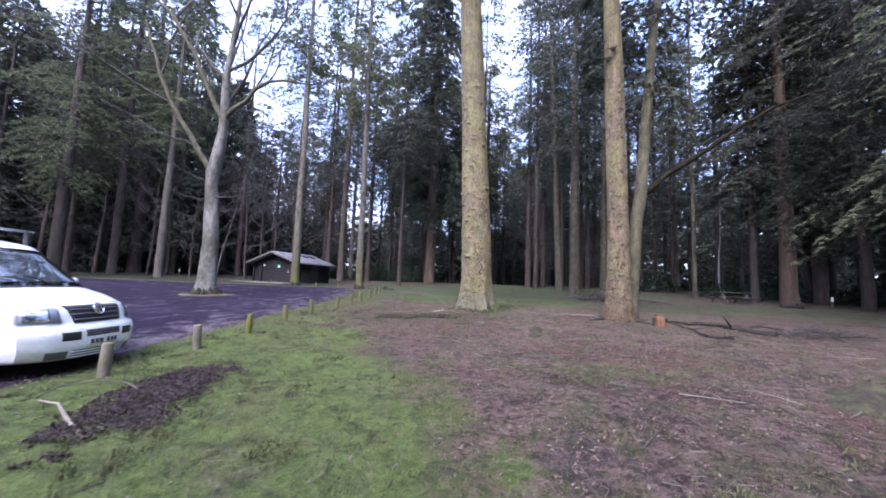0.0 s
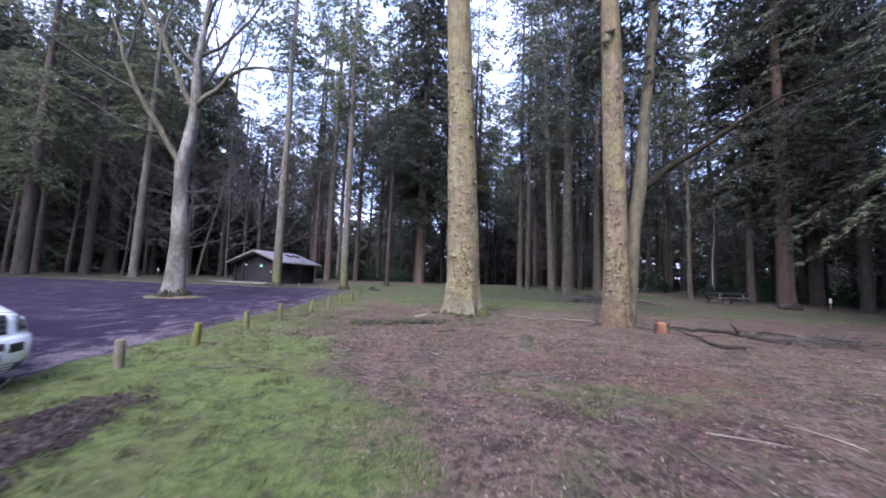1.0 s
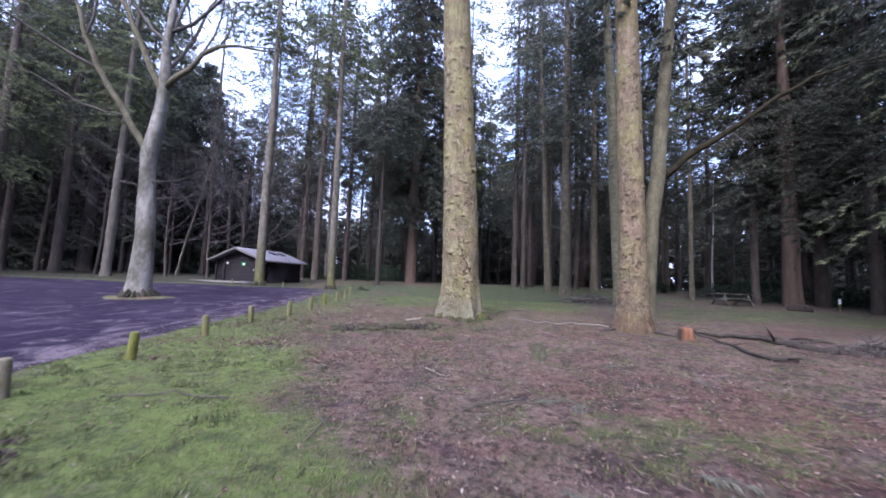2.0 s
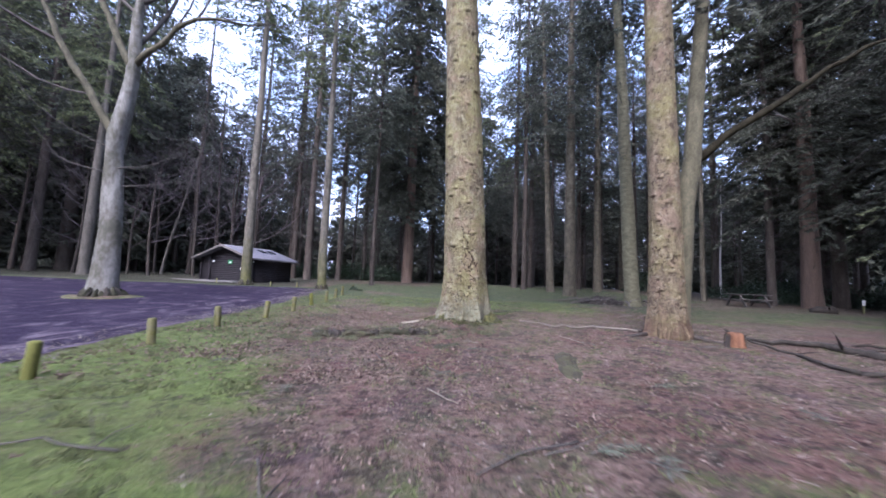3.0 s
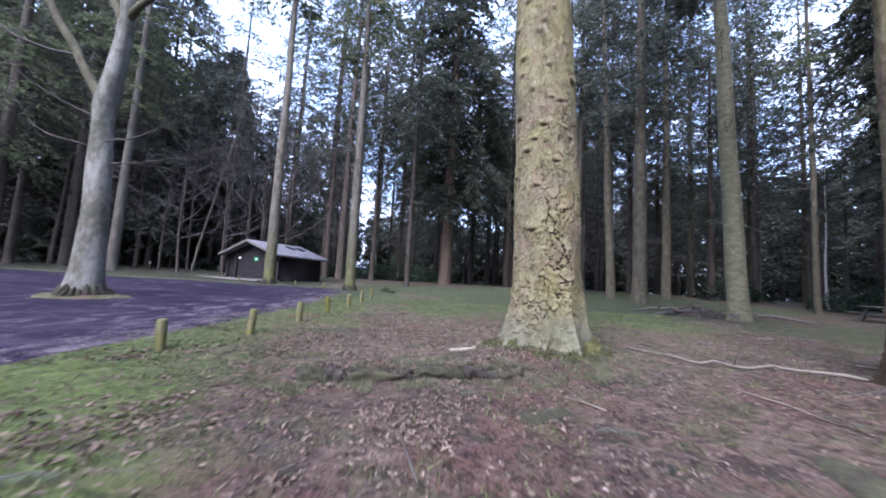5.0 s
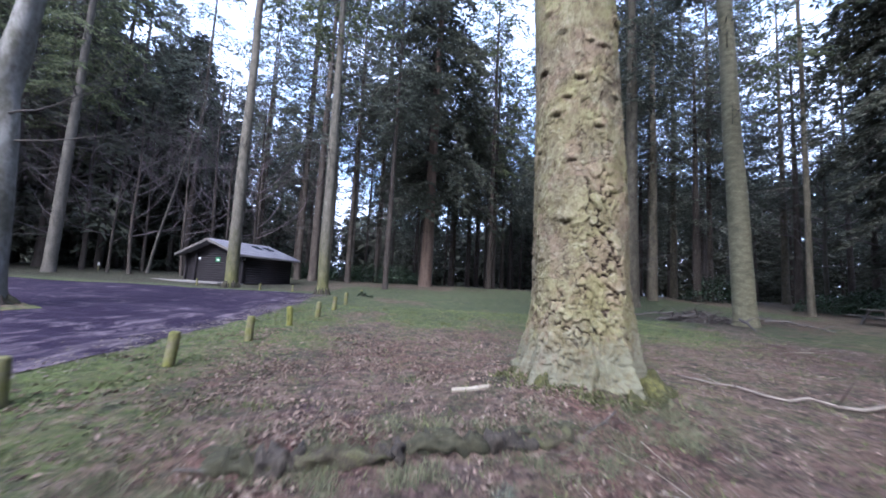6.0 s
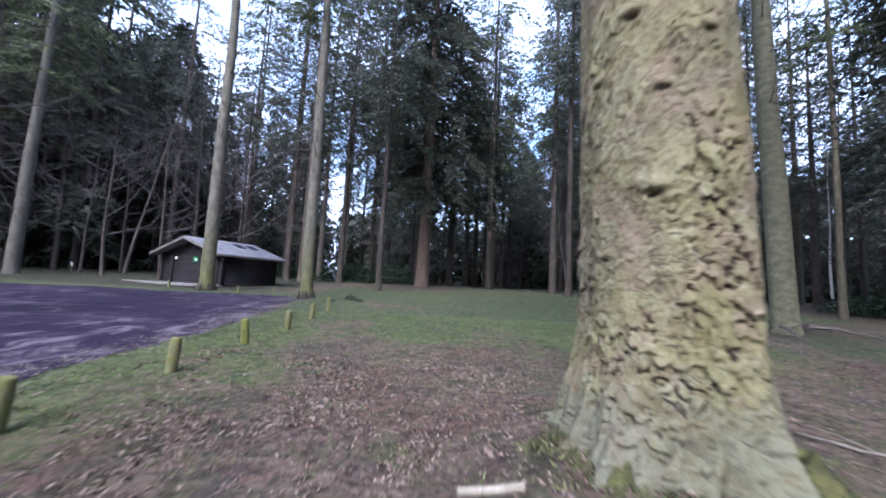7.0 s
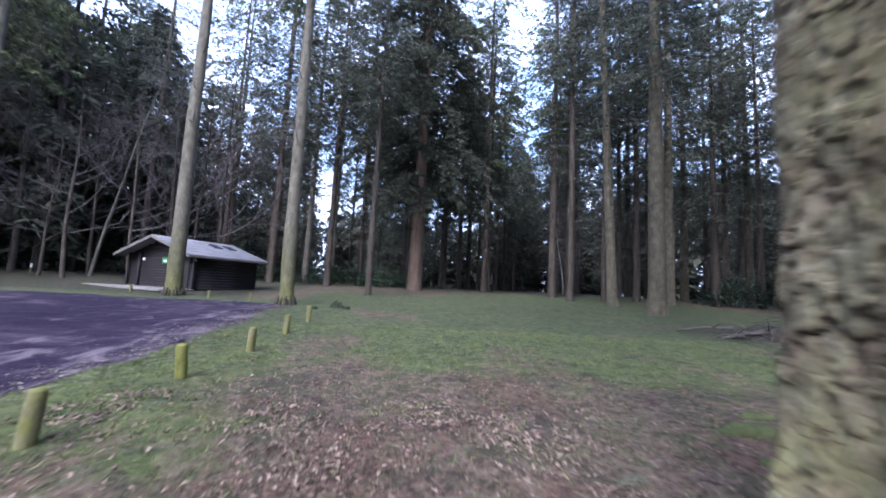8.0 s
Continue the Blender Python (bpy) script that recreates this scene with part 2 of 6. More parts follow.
def ground_material():
    m, nt, b = material("forest ground", 0.95, 0.0, 0.15)
    v = coords(nt)
    att = nt.nodes.new("ShaderNodeAttribute")
    att.attribute_name = "litter"
    lit = att.outputs["Fac"]
    n_fine, n_mid, n_big = noise_node(nt, v, 38, 5, 0.7), noise_node(nt, v, 6, 5, 0.65), noise_node(nt, v, 0.8, 4, 0.6)
    grass = ramp(nt, calc(nt, "ADD", calc(nt, "MULTIPLY", n_fine, 0.5), calc(nt, "MULTIPLY", n_mid, 0.5)),
                 [(0.3, (0.04, 0.056, 0.017)), (0.5, (0.113, 0.148, 0.042)), (0.7, (0.205, 0.235, 0.08))])
    grass = blend(nt, calc(nt, "MULTIPLY", ramp(nt, n_big, [(0.5, (0, 0, 0)), (0.68, (1, 1, 1))]), 0.55), grass, (0.106, 0.0891, 0.0528))
    needle = ramp(nt, calc(nt, "ADD", calc(nt, "MULTIPLY", n_fine, 0.55), calc(nt, "MULTIPLY", n_mid, 0.45)),
                  [(0.3, (0.038, 0.025, 0.02)), (0.46, (0.125, 0.084, 0.066)), (0.58, (0.19, 0.139, 0.11)), (0.72, (0.28, 0.227, 0.18))])
    needle = blend(nt, calc(nt, "MULTIPLY", ramp(nt, noise_node(nt, v, 1.7, 5, 0.7), [(0.5, (0, 0, 0)), (0.6, (1, 1, 1))]), 0.75), needle, ramp(nt, n_fine, [(0.35, (0.04, 0.044, 0.02)), (0.65, (0.12, 0.12, 0.062))]))
    bare = ramp(nt, noise_node(nt, v, 0.55, 5, 0.7, 0.5), [(0.48, (0, 0, 0)), (0.62, (1, 1, 1))])
    needle = blend(nt, calc(nt, "MULTIPLY", bare, 0.6), needle, ramp(nt, n_fine, [(0.35, (0.024, 0.012, 0.015)), (0.65, (0.1, 0.06, 0.06))]))
    # rusty bare patches and damp purplish ones
    rust = ramp(nt, noise_node(nt, v, 0.42, 4, 0.6, 0.8), [(0.5, (0, 0, 0)), (0.6, (1, 1, 1))])
    needle = blend(nt, calc(nt, "MULTIPLY", rust, 0.6), needle, ramp(nt, n_fine, [(0.35, (0.06, 0.026, 0.021)), (0.55, (0.14, 0.074, 0.062)), (0.7, (0.19, 0.12, 0.1))]))
    damp = ramp(nt, noise_node(nt, v, 0.95, 5, 0.65, 0.6), [(0.56, (0, 0, 0)), (0.64, (1, 1, 1))])
    needle = blend(nt, calc(nt, "MULTIPLY", damp, 0.45), needle, ramp(nt, n_fine, [(0.35, (0.022, 0.013, 0.021)), (0.6, (0.075, 0.05, 0.07)), (0.72, (0.15, 0.12, 0.14))]))
    hollow = ramp(nt, noise_node(nt, v, 9.5, 5, 0.72, 0.6), [(0.4, (0.3, 0.29, 0.3)), (0.49, (1, 1, 1)), (0.64, (1.25, 1.22, 1.2))])
    needle = blend(nt, 0.8, needle, hollow, "MULTIPLY")
    edge = calc(nt, "ADD", lit, calc(nt, "MULTIPLY", calc(nt, "SUBTRACT", n_mid, 0.5), 1.5))
    edge = calc(nt, "ADD", edge, calc(nt, "MULTIPLY", calc(nt, "SUBTRACT", n_fine, 0.5), 0.9))
    k = ramp(nt, edge, [(0.28, (0, 0, 0)), (0.74, (1, 1, 1))])
    col = blend(nt, k, grass, needle)
    soil = ramp(nt, noise_node(nt, v, 2.6, 6, 0.75, 0.8), [(0.54, (0, 0, 0)), (0.64, (1, 1, 1))])
    col = blend(nt, calc(nt, "MULTIPLY", soil, 0.75), col, (0.035, 0.026, 0.022))
    pale = ramp(nt, noise_node(nt, v, 4.3, 6, 0.75, 0.5), [(0.57, (0, 0, 0)), (0.72, (1, 1, 1))])
    col = blend(nt, calc(nt, "MULTIPLY", pale, 0.6), col, (0.2, 0.17, 0.14))
    # tree shade painted into the floor under the wood, plus a patch of dark soil
    shade_soil = nt.nodes.new("ShaderNodeAttribute")
    shade_soil.attribute_name = "leaf_mould"
    dark_floor = ramp(nt, n_mid, [(0.35, (0.014, 0.011, 0.009)), (0.6, (0.042, 0.034, 0.026)), (0.75, (0.085, 0.07, 0.052))])
    col = blend(nt, calc(nt, "MULTIPLY", shade_soil.outputs["Fac"], 0.95, True), col, dark_floor)
    grey = ramp(nt, noise_node(nt, v, 2.1, 6, 0.78, 0.6), [(0.5, (0, 0, 0)), (0.62, (1, 1, 1))])
    # grey-green moss, its tone lowered to paint in the tree shade farther out
    thin = nt.nodes.new("ShaderNodeAttribute")
    thin.attribute_name = "thin_moss"
    share = calc(nt, "ADD", calc(nt, "MULTIPLY", grey, 0.45), calc(nt, "MULTIPLY", calc(nt, "MULTIPLY", thin.outputs["Fac"], calc(nt, "SUBTRACT", 1.0, calc(nt, "MULTIPLY", k, 0.55))), 0.75), True)
    col = blend(nt, share, col, ramp(nt, n_mid, [(0.35, (0.026, 0.031, 0.018)), (0.65, (0.076, 0.089, 0.05))]))
    mottle = ramp(nt, noise_node(nt, coords(nt, (1, 1, 1)), 3.4, 7, 0.8, 0.3), [(0.34, (0.5, 0.5, 0.52)), (0.48, (1, 1, 1)), (0.68, (1.0, 0.98, 0.95))])
    col = blend(nt, 0.85, col, mottle, "MULTIPLY")
    nt.links.new(col, b.inputs["Base Color"])
    bump(nt, b, calc(nt, "ADD", n_fine, calc(nt, "MULTIPLY", n_mid, 2.0)), 1.0, 0.06)
    return m


def build_ground():
    """One sheet: fine in the clearing, coarse to the horizon."""
    xs = sorted(set([round(v, 3) for v in np.concatenate([np.arange(-6, 8.01, 0.125), np.arange(-12, -6, 0.4), np.arange(8.4, 16, 0.4), np.arange(-80, -12, 2.0), np.arange(16, 81, 2.0),
                                                          [-2500, -900, -300, -140, -95, 95, 140, 300, 900, 2500]])]))
    ys = sorted(set([round(v, 3) for v in np.concatenate([np.arange(1, 19.01, 0.125), np.arange(-1, 1, 0.5), np.arange(19.4, 34, 0.4), np.arange(-30, -1, 1.0), np.arange(34, 131, 2.0),
                                                          [-2500, -900, -300, -120, -60, 160, 300, 900, 2500]])]))
    form = Form()
    lit = []
    for y in ys:
        for x in xs:
            z = ground_z(x, y)
            if in_tar(x, y, 0.25) and x > TAR_LEFT + 1 and y > TAR_NEAR + 1:
                z -= 0.08
            lit.append(litter_amount(x, y) if abs(x) < 100 and abs(y) < 120 else 1.0)
            form.v.append((x, y, z))
    w = len(xs)
    form.f = [(j * w + i, j * w + i + 1, (j + 1) * w + i + 1, (j + 1) * w + i) for j in range(len(ys) - 1) for i in range(w - 1)]
    me = form.mesh("ground", ground_material())
    me.attributes.new("litter", "FLOAT", "POINT").data.foreach_set("value", lit)
    # rises with y: thin moss together with the painted shade of the far clearing
    me.attributes.new("thin_moss", "FLOAT", "POINT").data.foreach_set("value", [0.5 * smooth_step(10.5, 15, p[1] + 3 * noise.noise((p[0] * 0.4, p[1] * 0.4, 7.0))) + 0.5 * smooth_step(16, 22, p[1] + 2 * noise.noise((p[0] * 0.4, p[1] * 0.4, 3.0))) for p in form.v])
    # painted shade under the wood; the last term is dark soil at a tree foot
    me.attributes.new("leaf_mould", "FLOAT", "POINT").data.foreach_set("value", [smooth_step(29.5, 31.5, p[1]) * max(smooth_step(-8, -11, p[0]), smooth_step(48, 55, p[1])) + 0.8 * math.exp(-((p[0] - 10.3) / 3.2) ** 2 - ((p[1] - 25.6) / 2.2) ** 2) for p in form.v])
    tagged(new("ground", me), "woodland ground of mown grass and reddish-brown needle litter", "ground", kind="structure")


build_ground()


def tar_material():
    m, nt, b = material("worn tarmac", 0.9, 0.0, 0.12)
    v = coords(nt)
    vs = coords(nt, (0.35, 0.9, 1))
    n_big, n_mid, n_fine = noise_node(nt, vs, 0.55, 6, 0.7, 0.6), noise_node(nt, vs, 3.2, 5, 0.65), noise_node(nt, v, 60, 3, 0.7)
    col = ramp(nt, n_fine, [(0.3, (0.0075, 0.0047, 0.013)), (0.7, (0.017, 0.011, 0.026))])
    pale = ramp(nt, calc(nt, "ADD", calc(nt, "MULTIPLY", n_big, 0.6), calc(nt, "MULTIPLY", n_mid, 0.4)), [(0.5, (0, 0, 0)), (0.62, (1, 1, 1))])
    col = blend(nt, calc(nt, "MULTIPLY", pale, 0.5), col, (0.062, 0.05, 0.068))
    grit = nt.nodes.new("ShaderNodeAttribute")
    grit.attribute_name = "grit"
    streak = noise_node(nt, coords(nt, (1.0, 0.55, 1)), 1.5, 7, 0.75, 0.8)
    worn = ramp(nt, calc(nt, "ADD", streak, calc(nt, "MULTIPLY", grit.outputs["Fac"], 0.11)), [(0.545, (0, 0, 0)), (0.68, (1, 1, 1))])
    col = blend(nt, calc(nt, "MULTIPLY", worn, 0.7), col, (0.13, 0.108, 0.122))
    nt.links.new(col, b.inputs["Base Color"])
    bump(nt, b, calc(nt, "ADD", n_fine, n_mid), 0.5, 0.02)
    return m


def build_tarmac():
    form = Form()
    ys = [TAR_NEAR + i * 0.5 for i in range(int((TAR_FAR + 1.0 - TAR_NEAR) / 0.5) + 1)]
    cols = 44
    for y in ys:
        xe = tar_edge(y)
        for i in range(cols):
            f = (i / (cols - 1)) ** 2.2
            x = xe + (TAR_LEFT - xe) * f
            yy = min(y, TAR_FAR + 0.5 * noise.noise((x * 0.2, 0, 2)))
            form.v.append((x, yy, ground_z(x, yy) + 0.012))
    for j in range(len(ys) - 1):
        for i in range(cols - 1):
            form.f.append((j * cols + i + 1, j * cols + i, (j + 1) * cols + i, (j + 1) * cols + i + 1))
    me = form.mesh("road", tar_material())
    me.attributes.new("grit", "FLOAT", "POINT").data.foreach_set("value", [math.exp(-max(0.0, tar_edge(p[1]) - p[0]) / 1.2) for p in form.v])
    ob = new("road", me)
    tagged(ob, "purplish worn tarmac of a woodland car park", "car park", kind="structure")


build_tarmac()


# ---------------- trees ----------------
def rand(a, b):
    return random.uniform(a, b)


def trunk_form(axis, radii, sides=14, rough=0.05, flare=0.0, seed=0.0):
    """A trunk through axis points (x, y, z) with radii, uneven, with a flared foot."""
    form = Form()
    pts, rs = [Vector(p) for p in axis], radii
    n0 = 0
    for i, (p, r) in enumerate(zip(pts, rs)):
        h = p.z - pts[0].z
        for k in range(sides):
            a = 2 * math.pi * k / sides
            rr = r * (1 + rough * noise.noise((math.cos(a) * 1.6 + seed, math.sin(a) * 1.6, p.z * 0.6)))
            rr += flare * math.exp(-max(h, 0) * 2.6) * (0.75 + 0.5 * math.sin(a * 4 + seed) * 0.6)
            form.v.append((p.x + math.cos(a) * rr, p.y + math.sin(a) * rr, p.z))
    for i in range(len(pts) - 1):
        for k in range(sides):
            a, b = i * sides + k, i * sides + (k + 1) % sides
            form.f.append((a, b, b + sides, a + sides))
    return form


def resample(knots, step):
    """Points along polyline knots ((x, y, z), r) at about the given rise."""
    out_p, out_r = [], []
    for (p, r), (q, s) in zip(knots, knots[1:]):
        n = max(1, int((Vector(q) - Vector(p)).length / step))
        for i in range(n):
            f = i / n
            out_p.append(Vector(p).lerp(Vector(q), f))
            out_r.append(r + (s - r) * f)
    out_p.append(Vector(knots[-1][0]))
    out_r.append(knots[-1][1])
    return out_p, out_r


def spray(form, at, d, length, width, rng):
    """One flat needle spray: a kite that bends down at its tip."""
    d = d.normalized()
    side = d.cross(Vector((rng.uniform(-0.4, 0.4), rng.uniform(-0.4, 0.4), 1))).normalized() * width
    mid = at + d * length * 0.45
    tip = at + d * length + Vector((0, 0, -0.25 * length))
    n = len(form.v)
    form.v += [tuple(at), tuple(mid + side), tuple(tip), tuple(mid - side)]
    form.f.append((n, n + 1, n + 2, n + 3))


def needle(form, at, d, length, width, rng):
    """One small tuft of needles, turned any way."""
    d = d.normalized()
    side = d.cross(Vector((rng.uniform(-1, 1), rng.uniform(-1, 1), rng.uniform(-0.6, 1)))).normalized() * width
    n = len(form.v)
    form.v += [tuple(at + side), tuple(at - side), tuple(at + d * length)]
    form.f.append((n, n + 1, n + 2))


def conifer_crown(rng, z0, z1, r_max, density=1.0, droop=0.35, size=0.33, ragged=0.5, low=0.45, step=0.45):
    """Tiers of drooping boughs with side shoots full of needle tufts; also the wood of the boughs."""
    green, wood = Form(), Form()
    z = z0
    phase = rng.uniform(0, 6.28)
    while z < z1:
        f = (z - z0) / (z1 - z0)
        prof = min(1.0, low + f * 2.4) * (1 - f) ** 0.48 + 0.06
        for k in range(rng.randint(4, 6)):
            a = rng.uniform(0, 2 * math.pi)
            gap = noise.noise((math.cos(a) * 1.2 + phase, math.sin(a) * 1.2, z * 0.22))
            length = r_max * prof * rng.uniform(1 - ragged, 1.1) * (1 + 0.9 * gap) + 0.3
            if gap < -0.3 or rng.random() < 0.1:
                continue
            out = Vector((math.cos(a), math.sin(a), 0))
            tan = Vector((-out.y, out.x, 0))
            rise = rng.uniform(-0.2, 0.25)
            root = Vector((0, 0, z + rng.uniform(-0.2, 0.2)))
            pts = []
            for s in range(5):
                u = s / 4
                pts.append(root + out * length * u + tan * 0.1 * length * rng.uniform(-1, 1) * u + Vector((0, 0, length * (rise * u - droop * u * u))))
            if size < 0.45:
                wood.tube([pts[0], pts[2], pts[4]], [r * (0.4 + length / 9) for r in (0.036, 0.022, 0.006)], 3, False)
            count, shoots = int((18 + length * 26) * density), int(4 + length * 2.0)
            for b in range(shoots):
                u = 0.12 + 0.88 * ((b + rng.random()) / shoots) ** 0.8
                s = min(3, int(u * 4))
                at = pts[s].lerp(pts[s + 1], u * 4 - s)
                reach = (0.3 + 0.3 * length * (1.1 - u)) * rng.uniform(0.6, 1.25)
                way = tan * (1 if b % 2 else -1) * rng.uniform(0.5, 1.0) + out * rng.uniform(0.2, 0.9)
                sag = rng.uniform(0.15, 0.5) * (0.5 + droop)
                across = Vector((-way.y, way.x, 0)).normalized()
                for i in range(count // shoots + 1):
                    v = rng.random() ** 0.8
                    p = at + way * reach * v + Vector((0, 0, -sag * reach * v * v + rng.uniform(-0.5, 0.1) * size * (0.4 + droop)))
                    d = way * rng.uniform(0.5, 1.2) + across * rng.uniform(-0.7, 0.7) + Vector((0, 0, rng.uniform(-0.8, 0.15)))
                    needle(green, p, d, size * rng.uniform(0.6, 1.3), size * rng.uniform(0.1, 0.2), rng)
        z += rng.uniform(0.75, 1.25) * step * 1.4
    return green, wood


def dead_boughs(rng, form, z0, z1, count, length, radius_at):
    """Bare, thin, drooping lower boughs with a few twigs."""
    for _ in range(count):
        z, a = rng.uniform(z0, z1), rng.uniform(0, 2 * math.pi)
        out = Vector((math.cos(a), math.sin(a), 0))
        le = length * rng.uniform(0.35, 1.25)
        p = out * radius_at * 0.7 + Vector((0, 0, z))
        pts = [p, p + out * le * 0.5 + Vector((0, 0, rng.uniform(-0.1, 0.22) * le)), p + out * le + Vector((0, 0, rng.uniform(-0.45, 0.1) * le))]
        form.tube(pts, [0.024, 0.015, 0.006], 3, False)
        for _ in range(4):
            q = pts[1].lerp(pts[2], rng.uniform(-0.4, 1))
            d = Vector((rng.uniform(-1, 1), rng.uniform(-1, 1), rng.uniform(-0.9, 0.3))).normalized() * le * 0.35
            thin_twig(form, q, q + d, 0.009)


def thin_twig(form, a, b, w):
    """A twig too fine to be round: a narrow blade that tapers."""
    s = (b - a).cross(Vector((0.3, 0.4, 0.85))).normalized() * w
    n = len(form.v)
    form.v += [tuple(a - s), tuple(a + s), tuple(b)]
    form.f.append((n, n + 1, n + 2))


def conifer(name, rng, height, r_base, z_crown, r_crown, label, bark=None, green=None, density=1.0, droop=0.35, dead=46, size=0.33, lean=(0, 0), low=0.45, ragged=0.5, step=0.45, dead_from=2.2, dead_long=2.4, wood=None):
    """A conifer standing at the origin."""
    tree = holder(name, (0, 0, 0), label, "tree")
    knots = [((lean[0] * h + 0.08 * noise.noise((h * 0.2, height, 1)), lean[1] * h, h), r_base * (1 - (max(h, 0) / height) * 0.92) ** 0.9) for h in
             [-0.4, 0.1, 0.3, 0.6, 1.0, 1.6, 2.5] + [2.5 + (height - 2.5) * i / 12 for i in range(1, 13)]]
    form = trunk_form([k[0] for k in knots], [k[1] for k in knots], 16 if size < 0.4 else 8, 0.1, r_base * 0.5, rng.random() * 9)
    part("trunk", form, bark or bark_conifer, tree)
    g, w = conifer_crown(rng, z_crown, height, r_crown, density, droop, size, ragged, low, step)
    dead_boughs(rng, w, dead_from, z_crown + 3, dead, dead_long, r_base * 0.7)
    for f in (g, w):
        f.v = [(x + lean[0] * z, y + lean[1] * z, z) for x, y, z in f.v]
    part("crown", g, green or needles, tree, smooth=False, kind="stuff")
    part("branchwork", w, wood or twig_mat, tree, smooth=False, kind="stuff")
    return tree


def limb(form, rng, p, d, length, r, depth, sides, twist=0.5, rise=0.12, fork=(2, 3), thin=0.6):
    """A bare limb that bends, then forks into smaller ones."""
    pts, rs = [p.copy()], [r]
    n = 4 if depth > 1 else 3
    for i in range(n):
        d = (d + Vector((rng.uniform(-1, 1), rng.uniform(-1, 1), rng.uniform(-0.6, 0.9))) * twist * 0.35 + Vector((0, 0, rise * 0.3))).normalized()
        pts.append(pts[-1] + d * length / n)
        rs.append(r * (1 - 0.45 * (i + 1) / n))
    if depth <= 0:
        thin_twig(form, pts[0], pts[2], r)
        thin_twig(form, pts[1], pts[3], r * 0.8)
        return
    form.tube(pts, rs, max(3, sides), False)
    for i in range(rng.randint(*fork) + (1 if depth < 3 else 0)):
        at = rng.choice((2, 3, n)) if i else n
        at = min(at, n)
        nd = (d + Vector((rng.uniform(-1, 1), rng.uniform(-1, 1), rng.uniform(-0.5, 0.8))) * 0.85).normalized()
        limb(form, rng, pts[at], nd, length * rng.uniform(0.55, 0.8), rs[at] * (0.85 if i == 0 else thin), depth - 1, sides - 2, twist, rise, fork, thin)


def bare_tree(name, rng, height, r_base, label, bark, z_first=4.0, lean=(0.0, 0.0), limbs=12, depth=3, spread=0.24):
    """A leafless broadleaf tree or larch with fine twigs."""
    tree = holder(name, (0, 0, 0), label, "tree")
    hs = [-0.3, 0.2, 0.8, 2.0] + [2.0 + (height - 2.0) * i / 9 for i in range(1, 10)]
    bend = rng.random() * 9
    axis = [(lean[0] * h + 0.25 * noise.noise((h * 0.15, bend, 1)), lean[1] * h + 0.25 * noise.noise((h * 0.15, bend, 7)), h) for h in hs]
    radii = [r_base * (1 - 0.93 * max(h, 0) / height) for h in hs]
    part("trunk", trunk_form(axis, radii, 10, 0.06, r_base * 0.4, bend), bark, tree)
    form = Form()
    for i in range(limbs):
        h = z_first + (height * 0.93 - z_first) * (i / limbs)
        j = max(0, min(len(hs) - 2, sum(1 for q in hs if q <= h) - 1))
        p = Vector(axis[j]).lerp(Vector(axis[j + 1]), (h - hs[j]) / (hs[j + 1] - hs[j]))
        a = rng.uniform(0, 6.28)
        d = Vector((math.cos(a), math.sin(a), rng.uniform(0.1, 0.7))).normalized()
        le = height * spread * (1 - 0.75 * (h - z_first) / (height - z_first)) * rng.uniform(0.7, 1.2)
        limb(form, rng, p, d, le, max(0.015, r_base * 0.32 * (1 - 0.7 * h / height)), depth, 6)
    part("branchwork", form, twig_bare, tree, smooth=False, kind="stuff")
    return tree


def place(tree, x, y, turn=0.0, scale=1.0, sink=0.0):
    tree.matrix_basis = pose(x, y, ground_z(x, y) - sink, 0, 0, turn) @ Matrix.Scale(scale, 4)
    return tree


def again(tree, x, y, turn, scale=1.0, zs=1.0):
    old = tree.scale.copy()
    tree.scale = (1, 1, 1)
    c = copy_thing(tree, pose(x, y, ground_z(x, y), 0, 0, turn) @ Matrix.Diagonal((scale, scale, scale * zs, 1)))
    tree.scale = old
    return c


rng = random.Random(7)

